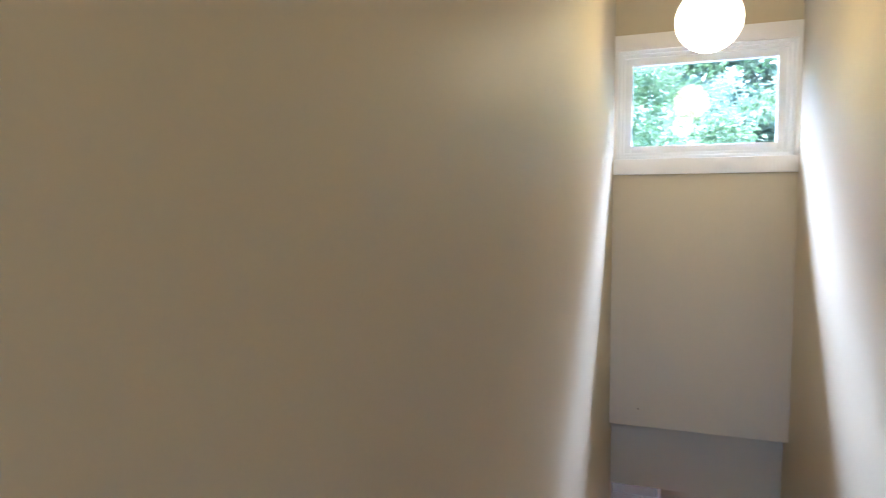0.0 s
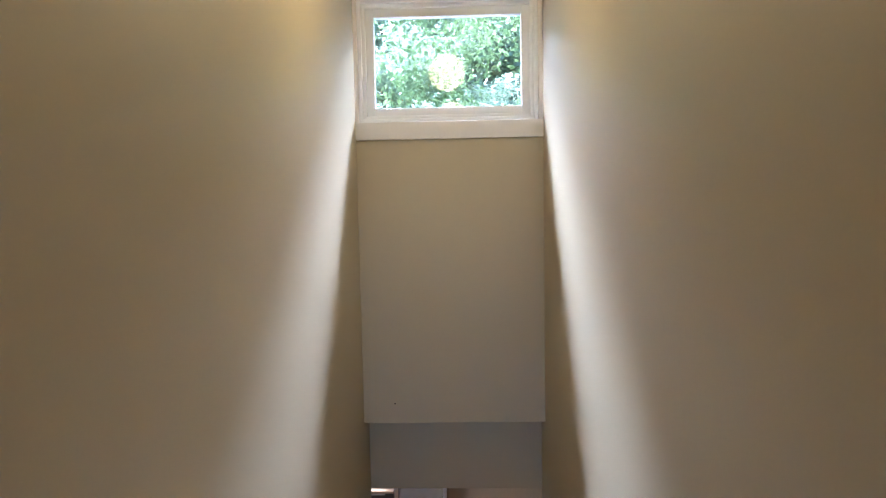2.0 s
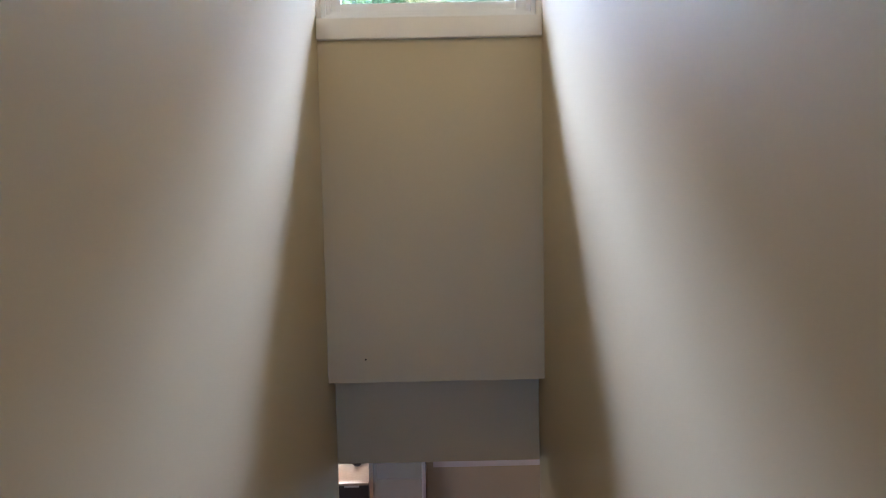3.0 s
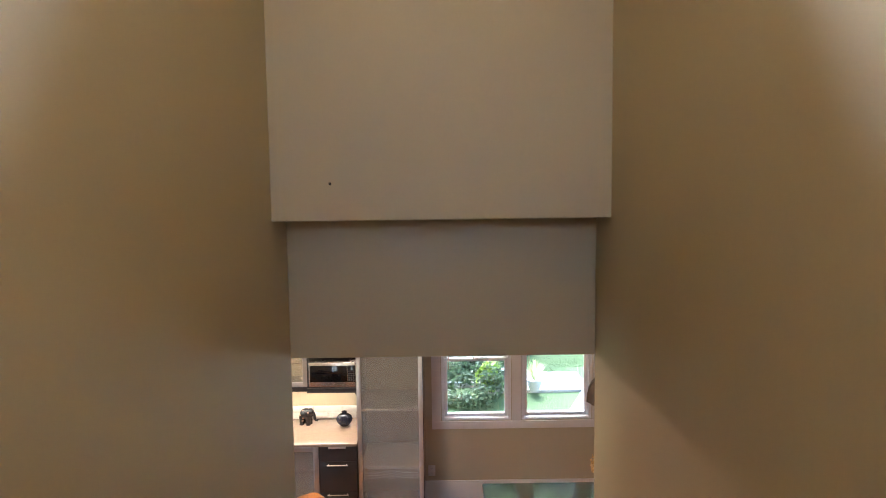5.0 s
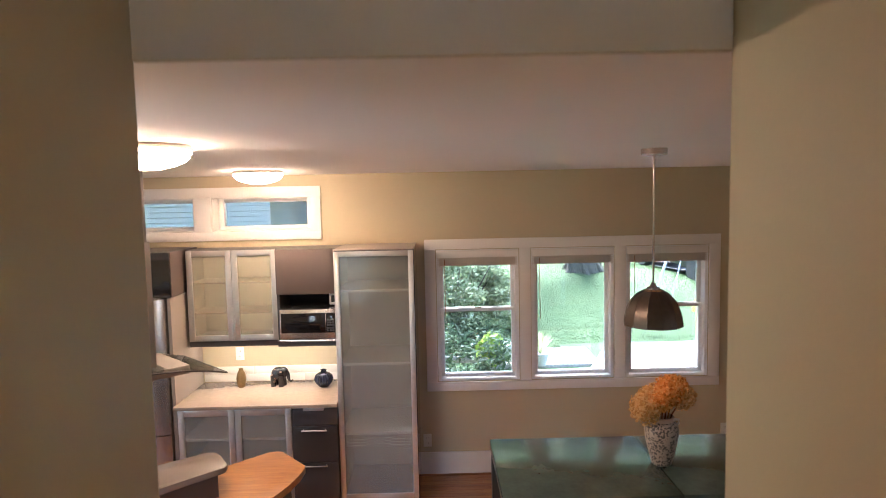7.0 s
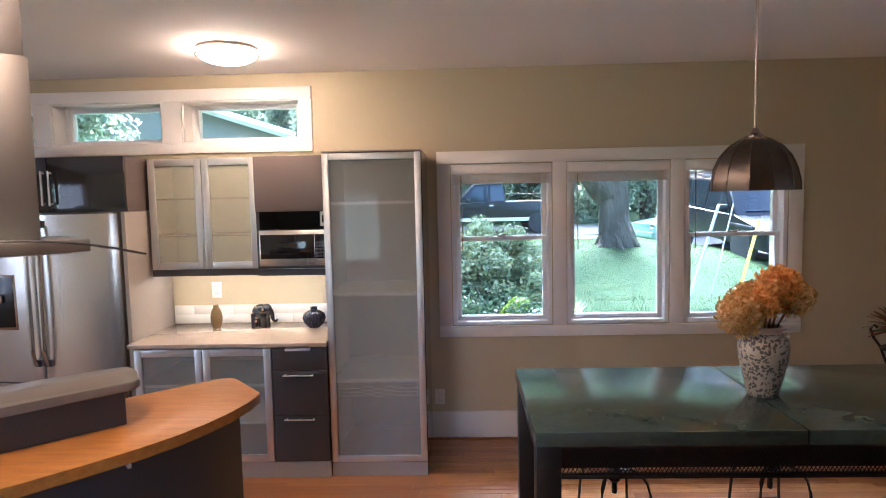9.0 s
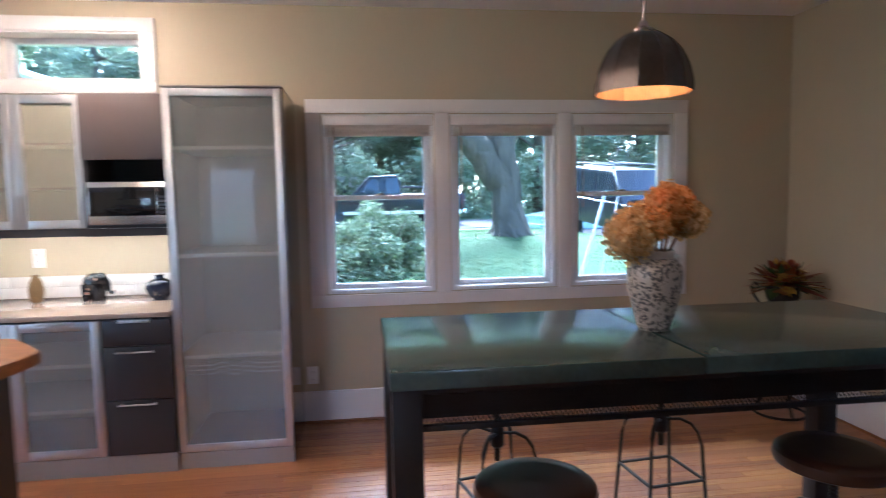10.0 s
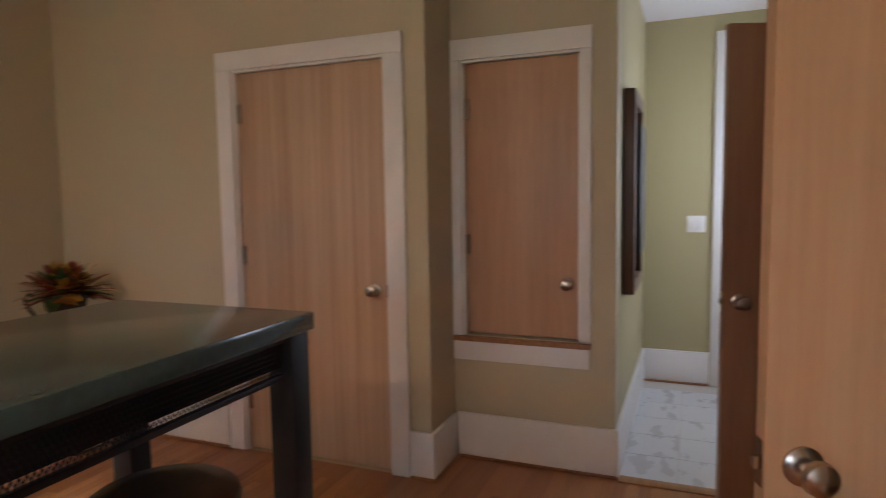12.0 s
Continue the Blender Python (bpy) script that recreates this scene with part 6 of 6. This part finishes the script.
def vehicle(name, label, cat, paint, kind, m):
    v = thing(name, label, cat, (0, 0, 0))
    if kind == "pickup":
        L, r, hw = 2.85, 0.39, 0.98
        part("body", profile_body([(-L, 0.45), (L, 0.42), (L, 0.95), (1.15, 1.12), (1.15, 1.14), (-0.55, 1.14), (-0.55, 1.18), (-L, 1.18)], hw), paint, v)
        part("cab", profile_body([(1.2, 1.12), (0.55, 1.82), (-0.45, 1.86), (-0.62, 1.12)], hw - 0.04, 0.05, 0.14), paint, v)
        wins = [((0.92, 1.2), (0.5, 1.72), (0.05, 1.74), (0.05, 1.2)), ((-0.02, 1.2), (-0.02, 1.74), (-0.44, 1.75), (-0.52, 1.2))]
        ws = ((1.85, 1), (-1.75, 1))
        part("sill_trim", boxes((-L + 0.1, L - 0.2, -hw - 0.006, -hw + 0.02, 0.46, 0.58), (-L + 0.1, L - 0.2, hw - 0.02, hw + 0.006, 0.46, 0.58)), M["rim"], v)
    else:
        L, r, hw = (2.4, 0.40, 0.95) if kind == "suv" else (2.2, 0.33, 0.88)
        h = 1.85 if kind == "suv" else 1.48
        part("body", profile_body([(-L, 0.42), (L, 0.38), (L, 0.85), (1.1, 1.05), (-L + 0.05, 1.08)], hw), paint, v)
        part("cab", profile_body([(1.15, 1.03), (0.45, h - 0.03), (-L + 0.45, h), (-L + 0.06, 1.06)], hw - 0.03, 0.06, 0.15), paint, v)
        wins = [((0.85, 1.1), (0.4, h - 0.12), (-0.2, h - 0.1), (-0.2, 1.1)), ((-0.28, 1.1), (-0.28, h - 0.1), (-1.1, h - 0.1), (-1.1, 1.1)), ((-1.18, 1.1), (-1.18, h - 0.1), (-1.75, h - 0.12), (-1.9, 1.1))]
        ws = ((1.45, 1), (-1.4, 1))
    for pts in wins:
        for s in (-1, 1):
            hi = 1.86 if kind != "car" else 1.48
            bm = bmesh.new()
            face = []
            for x, z in pts:
                y = s * (hw - 0.03 - 0.15 * (z - 1.04) / (hi - 1.04) + 0.006)
                face.append(bm.verts.new((x, y, z)))
            q = bm.faces.new(face)
            ex = bmesh.ops.extrude_face_region(bm, geom=[q])
            for e in ex["geom"]:
                if isinstance(e, bmesh.types.BMVert):
                    e.co.y -= s * 0.02
            part("side_window", bm, M["car_glass"], v, "dark side window")
    part("windscreen", boxes((0.0, 0.82, -0.01, 0.01, -0.62, 0.62)), M["car_glass"], v).matrix_basis = pose(1.10 if kind != "pickup" else 1.14, 0, 1.15, 90, -47 if kind != "car" else -35, 0) @ Matrix.Rotation(radians(180), 4, "Y") @ pose(0, 0, 0, 0, 0, 0)
    if kind == "pickup":
        for s in (-1, 1):
            part("bed_rail", tube(bmesh.new(), [(-0.66, s * 0.86, 1.18), (-0.70, s * 0.86, 1.44), (-1.7, s * 0.86, 1.42), (-L + 0.12, s * 0.86, 1.40), (-L + 0.08, s * 0.86, 1.18)], 0.022, 8), M["tyre"], v, "black tubular bed rail")
        part("rear_window", boxes((-0.60, -0.585, -0.62, 0.62, 1.24, 1.70), bev=0.004), M["car_glass"], v)
    if kind == "suv":
        for s in (-1, 1):
            part("rack_rail", tube(bmesh.new(), [(0.30, s * 0.66, 1.84), (0.24, s * 0.66, 1.93), (-1.75, s * 0.66, 1.95), (-1.82, s * 0.66, 1.85)], 0.022, 8), M["tyre"], v, "black roof rack rail")
        for x in (-1.5, -0.8, -0.1):
            part("rack_bar", tube(bmesh.new(), [(x, -0.66, 1.94), (x, 0.66, 1.94)], 0.018, 8), M["tyre"], v)
        part("wheel_arch", boxes((1.0, 1.9, -hw - 0.03, -hw + 0.04, 0.80, 0.88), (-1.85, -0.95, -hw - 0.03, -hw + 0.04, 0.80, 0.88), (1.0, 1.9, hw - 0.04, hw + 0.03, 0.80, 0.88), (-1.85, -0.95, hw - 0.04, hw + 0.03, 0.80, 0.88), bev=0.015), M["tyre"], v, "black plastic arch flare")
        part("rear_glass", boxes((-L - 0.0, -L + 0.02, -0.6, 0.6, 1.15, 1.62), bev=0.004), M["car_glass"], v)
    for x, _ in ws:
        for s in (-1, 1):
            wheel(v, x, s * (hw - 0.09), r)
    part("front_bumper", boxes((L - 0.06, L + 0.07, -hw + 0.06, hw - 0.06, 0.42, 0.60), bev=0.03), M["chrome"] if kind == "pickup" else paint, v)
    part("rear_bumper", boxes((-L - 0.08, -L + 0.05, -hw + 0.06, hw - 0.06, 0.45, 0.62), bev=0.03), M["chrome"] if kind == "pickup" else paint, v)
    for s in (-1, 1):
        part("headlight", boxes((L - 0.10, L + 0.012, s * (hw - 0.2) - 0.13, s * (hw - 0.2) + 0.13, 0.70, 0.84), bev=0.02), M["chrome"], v)
        part("tail_light", boxes((-L - 0.012, -L + 0.06, s * (hw - 0.1) - 0.07, s * (hw - 0.1) + 0.07, 0.80, 1.05), bev=0.015), M["tail"], v, "red tail light")
        part("door_mirror", boxes((0.72, 0.86, s * (hw + 0.1) - 0.1, s * (hw + 0.1) + 0.1, 1.13, 1.28), bev=0.03), paint, v)
        part("door_handle", boxes((-0.12, 0.04, s * hw - 0.012, s * hw + 0.012, 1.0, 1.03), bev=0.004), M["chrome"], v)
    v.matrix_basis = m
    return v


def on_ground(x, y, turn, pitch=0):
    return pose(x, y, ground_z(x, y) + 0.03, 0, pitch, turn)


vehicle("pickup_truck", "black pickup truck parked across the lawn", "truck", M["black_paint"], "pickup", on_ground(1.15, 25.6, 183))
vehicle("parked_car", "pale teal car parked behind the tree", "car", M["teal_paint"], "suv", on_ground(8.5, 23.4, 190))
vehicle("parked_van", "white car parked beside a black one", "car", M["white_paint"], "car", on_ground(12.0, 28.0, 200))
vehicle("parked_suv", "black off-road car parked on the gravel", "car", M["black_paint"], "suv", on_ground(7.25, 18.0, -82, 5))


# neighbouring houses
def house(name, label, x0, x1, y0, y1, h, ridge, wallmat, board, win):
    z = ground_z((x0 + x1) / 2, y0)
    hs = thing(name, label, "house", ((x0 + x1) / 2, y0, z))
    part("wall", boxes((x0, x1, y0, y1, z - 0.3, z + h)), wallmat, hs)
    k = int(h / board)
    bm = boxes((x0 - 0.02, x1 + 0.02, -0.05, 0.0, 0.0, board - 0.02))
    for v in bm.verts:
        if v.co.z > board * 0.5 and v.co.y < -0.01:
            v.co.y = -0.010
    me = bpy.data.meshes.new("siding_board")
    bm.to_mesh(me)
    bm.free()
    me.materials.append(wallmat)
    for i in range(k):
        pieces("siding_board", me, hs, Matrix.Translation((0, y0, z + i * board)))
    xm = (x0 + x1) / 2
    bm = bmesh.new()
    e, t = 0.45, 0.16
    prof_ = [(x0 - e, h - 0.12), (xm, h + ridge), (x1 + e, h - 0.12), (x1 + e, h - 0.12 + t), (xm, h + ridge + t * 1.2), (x0 - e, h - 0.12 + t)]
    a = [bm.verts.new((x, y0 - e, z + q)) for x, q in prof_]
    b = [bm.verts.new((x, y1 + e, z + q)) for x, q in prof_]
    bm.faces.new(a)
    bm.faces.new(b[::-1])
    for i in range(6):
        bm.faces.new((a[(i + 1) % 6], a[i], b[i], b[(i + 1) % 6]))
    bmesh.ops.recalc_face_normals(bm, faces=bm.faces[:])
    rf = part("roof", bm, M["shingle"], hs, "grey shingle roof", smooth=0)
    bm = bmesh.new()
    g = [bm.verts.new(p) for p in ((x0, y0 + 0.02, z + h), (x1, y0 + 0.02, z + h), (xm, y0 + 0.02, z + h + ridge - 0.02))]
    g2 = [bm.verts.new((p.co.x, p.co.y + 0.1, p.co.z)) for p in g]
    bm.faces.new(g[::-1])
    bm.faces.new(g2)
    for i in range(3):
        bm.faces.new((g[i], g[(i + 1) % 3], g2[(i + 1) % 3], g2[i]))
    part("gable", bm, wallmat, hs, smooth=0)
    for s, xe in ((1, x0 - e), (-1, x1 + e)):
        bm = tube(bmesh.new(), [(xe, y0 - e - 0.03, z + h - 0.06), (xm, y0 - e - 0.03, z + h + ridge + 0.08)], 0.12, 4)
        part("fascia", bm, M["trim"], hs, "white painted fascia board", smooth=0)
    for wx in win:
        wd = part("window", boxes((wx, wx + 1.1, y0 - 0.07, y0 + 0.02, z + 0.9, z + 2.1), bev=0.01), M["trim"], hs)
        part("window_pane", boxes((wx + 0.09, wx + 1.01, y0 - 0.075, y0 - 0.06, z + 0.99, z + 2.01)), M["car_glass"], wd)
    return hs


house("neighbour_house", "grey lap-sided neighbouring house with white fascias", -14.0, -4.9, 20.0, 27.0, 3.15, 1.5, M["siding"], 0.16, (-12.6, -10.2))
house("far_house", "pale house among trees beyond the driveway", -7.5, 0.5, 42.0, 50.0, 3.0, 1.8, M["siding_pale"], 0.2, (-6.2, -3.5, -1.4))


# trees round the garden
def tree(height, spread, seed, label):
    rg = np.random.default_rng(seed)
    t = thing("garden_tree", label, "tree", (0, 0, 0), group="trees round the garden")
    bm = bmesh.new()
    tube(bm, [(0, 0, -0.3), (0.05, 0.03, height * 0.2), (-0.08, 0.05, height * 0.45), (0.1, 0, height * 0.85)], [0.34, 0.25, 0.18, 0.05], 12)
    cl = []
    for k in range(16):
        a, q = rg.uniform(0, 6.28), rg.uniform(0.22, 0.8)
        ln = spread * (1.1 - 0.6 * q) * rg.uniform(0.7, 1.1)
        e = Vector((ln * math.cos(a), ln * math.sin(a), height * q + ln * 0.35))
        tube(bm, [(0, 0, height * q), tuple(e * 0.55 + Vector((0, 0, height * q * 0.45))), tuple(e)], [0.10, 0.06, 0.02], 7)
        for _ in range(5):
            o = rg.normal(0, spread * 0.22, 3)
            cl.append((e.x + o[0], e.y + o[1], e.z + o[2], rg.uniform(0.5, 1.0) * spread * 0.28))
    for _ in range(14):
        o = rg.normal(0, spread * 0.3, 3)
        cl.append((o[0], o[1], height * 0.85 + o[2], spread * 0.3))
    part("trunk", bm, M["bark"], t, smooth=80)
    foliage("crown", cl, 300, 0.105, M["leaf_far"], seed + 1, t)
    return t


t1 = tree(13.0, 4.2, 51, "tall leafy tree beyond the lawn")
t2 = tree(10.0, 3.6, 61, "leafy tree beyond the driveway")
t1.matrix_basis = pose(-1.5, 33.0, 0.4)
t2.matrix_basis = pose(5.2, 35.5, 0.4)
for src, x, y, rz, sc in ((t1, 9.5, 34.0, 40, 1.0), (t2, 14.5, 33.0, 80, 1.0), (t1, 20.0, 36.0, 150, 1.0), (t2, -6.5, 34.0, 200, 1.0), (t1, -11.5, 33.0, 250, 1.0), (t2, -2.6, 24.0, 20, 1.0), (t1, -17.0, 30.0, 310, 1.0), (t2, 2.0, 39.0, 300, 1.0), (t1, 26.0, 33.0, 20, 1.0), (t2, 1.4, 38.5, 130, 1.0), (t2, -10.4, 17.2, 75, 1.0)):
    copy_thing(src, pose(x, y, ground_z(x, y), 0, 0, rz))
rg = np.random.default_rng(71)
cl = [(rg.uniform(-46, 60), rg.uniform(46, 60), rg.uniform(0.5, 25.0), rg.uniform(1.4, 2.9)) for _ in range(1300)]
tagged(foliage("far_woods", cl, 140, 0.40, M["leaf_far"], 72), "dense green woods closing the view", "woods", kind="stuff")
cl = [(rg.uniform(-25, 40), rg.uniform(30, 34), rg.uniform(0.3, 3.4), rg.uniform(0.6, 1.2)) for _ in range(170)]
tagged(foliage("far_hedge", cl, 110, 0.15, M["leaf_far"], 73), "low hedge and undergrowth behind the driveway", "hedge", kind="stuff")

# grass blades on the near lawn
rg = np.random.default_rng(81)
k = 110000
gx, gy = rg.uniform(0.6, 7.5, k), 12.0 + 8.5 * rg.uniform(0, 1, k) ** 1.3
keep = ~((gx > 2.3) & (gy < 12.3))
gx, gy = gx[keep], gy[keep]
gz = np.array([ground_z(a, b) for a, b in zip(gx, gy)])
hgt = rg.uniform(0.010, 0.028, len(gx))
an = rg.uniform(0, 6.28, len(gx))
lean = rg.normal(0, 0.02, (len(gx), 2))
wd = 0.005
v = np.stack([np.stack([gx - wd * np.cos(an), gy - wd * np.sin(an), gz - 0.005], 1), np.stack([gx + wd * np.cos(an), gy + wd * np.sin(an), gz - 0.005], 1), np.stack([gx + lean[:, 0], gy + lean[:, 1], gz + hgt], 1)], 1).reshape(-1, 3)
tagged(new("grass_tufts", from_lists("grass_tufts", v.tolist(), np.arange(len(v)).reshape(-1, 3).tolist(), M["grass"])), "fine green grass blades on the lawn", "grass", kind="stuff")

# ---- floor pieces, last ----
fl_k = thing("floor", "narrow red oak strip floor in the kitchen", "floor", (0, 4.3, 0), kind="structure")
rg = np.random.default_rng(91)
BW = 0.0572
LENS = (0.45, 0.62, 0.8, 0.98, 1.2, 1.45)
strip = {}


def strip_mesh(ln):
    if ln not in strip:
        bm = boxes((0.0005, ln - 0.0005, 0.0004, BW - 0.0004, -0.014, 0.0), bev=0.0)
        bmesh.ops.bevel(bm, geom=[e for e in bm.edges if all(v.co.z > -0.001 for v in e.verts)], offset=0.0012, segments=1, affect="EDGES")
        me = bpy.data.meshes.new("floor_board")
        bm.to_mesh(me)
        bm.free()
        me.materials.append(M["oak"])
        strip[ln] = me
    return strip[ln]


rest = []
y = SOUTH
while y < NORTH - 0.01:
    x = -4.6 - rg.uniform(0, 0.8)
    while x < EAST_B:
        ln = LENS[int(rg.integers(0, 6))]
        a, b = max(x, -4.6), min(x + ln, EAST_B if y < 4.1 else EAST + 0.05)
        if b - a > 0.02:
            if x > -0.75 and b - a > ln - 1e-6 and x + ln < EAST:
                pieces("floor_board", strip_mesh(ln), fl_k, pose(x, y, 0))
            else:
                rest.append((a + 0.0005, b - 0.0005, y + 0.0004, y + BW - 0.0004))
        x += ln
    y += BW
vv, ff = [], []
for a, b, c, d in rest:
    k = len(vv)
    vv += [(a, c, -0.0003), (b, c, -0.0003), (b, d, -0.0003), (a, d, -0.0003), (a, c, -0.014), (b, c, -0.014), (b, d, -0.014), (a, d, -0.014)]
    ff += [(k, k + 1, k + 2, k + 3), (k, k + 4, k + 5, k + 1), (k + 1, k + 5, k + 6, k + 2), (k + 2, k + 6, k + 7, k + 3), (k + 3, k + 7, k + 4, k)]
mr, nr, lr, br = base_nodes("oak_floor_rest")
vc = coords(nr, lr, (1.2, 14, 14))
ge = nr.new("ShaderNodeNewGeometry")
g1, g2 = noise_node(nr, lr, vc, 3.0, 6.0, 0.6), noise_node(nr, lr, vc, 22.0, 4.0, 0.6)
lr.new(ramp_mix(nr, lr, math_node(nr, lr, "ADD", math_node(nr, lr, "MULTIPLY", g1, 0.6), math_node(nr, lr, "MULTIPLY", ge.outputs["Random Per Island"], 0.4)), (0.20, 0.065, 0.018), (0.46, 0.20, 0.065)), br.inputs["Base Color"])
br.inputs["Roughness"].default_value = 0.3
add_bump(nr, lr, br, g2, 0.12, 0.0008)
ro = new("floor_boards_beyond", from_lists("floor_boards_beyond", [(a, b - 4.3, c) for a, b, c in vv], ff, mr))
ro.parent = fl_k
tagged(ro, kind="stuff")

fh = thing("floor_hall", "pale marbled ceramic tile floor in the hall", "floor", (4.6, 2.7, 0), kind="structure")
part("grout_bed", boxes((EAST_B, 5.48, SOUTH, 3.33, -0.012, -0.003)), M["grout"], fh)
part("threshold", boxes((EAST_B - 0.05, EAST_B + 0.02, SOUTH, 3.31, -0.004, 0.008), bev=0.004), M["oak_edge"], fh, "oak threshold strip")
bm = boxes((0.002, 0.298, 0.002, 0.298, -0.01, 0.0), bev=0.0015)
tm = bpy.data.meshes.new("tile")
bm.to_mesh(tm)
bm.free()
tm.materials.append(M["floor_tile"])
for i in range(6):
    for j in range(5):
        if EAST_B + 0.022 + 0.3 * i + 0.3 < 5.5 and 3.345 - 0.3 * (j + 1) > SOUTH - 0.3:
            pieces("tile", tm, fh, pose(EAST_B + 0.022 + 0.3 * i, 3.345 - 0.3 * (j + 1), 0.0))

# area lamp added against the hall wall for daylight, hidden behind the open door
area_lamp("hall_fill_lamp", look((4.75, SOUTH + 0.03, 1.3), (4.75, 3.3, 1.1)), 0.8, 1.6, 0.9, (0.92, 0.97, 1.0))
# area lamp added in the unseen landing opening, standing in for daylight
area_lamp("landing_fill_lamp", look((0.11, -4.66, 4.6), (0.11, 0, 4.3)), 0.7, 1.15, 0.55, (0.90, 0.93, 1.0))
# area lamps added as sky light in the two windows at the unseen kitchen ends
area_lamp("west_fill_lamp", look((-4.64, 3.45, 1.47), (0, 3.6, 1.5)), 1.65, 1.1, 0.55, (0.98, 0.97, 1.0))
area_lamp("south_fill_lamp", look((-1.13, SOUTH - 0.05, 1.46), (-1.13, 5.0, 1.4)), 0.48, 0.82, 0.25, (0.94, 0.95, 1.0))
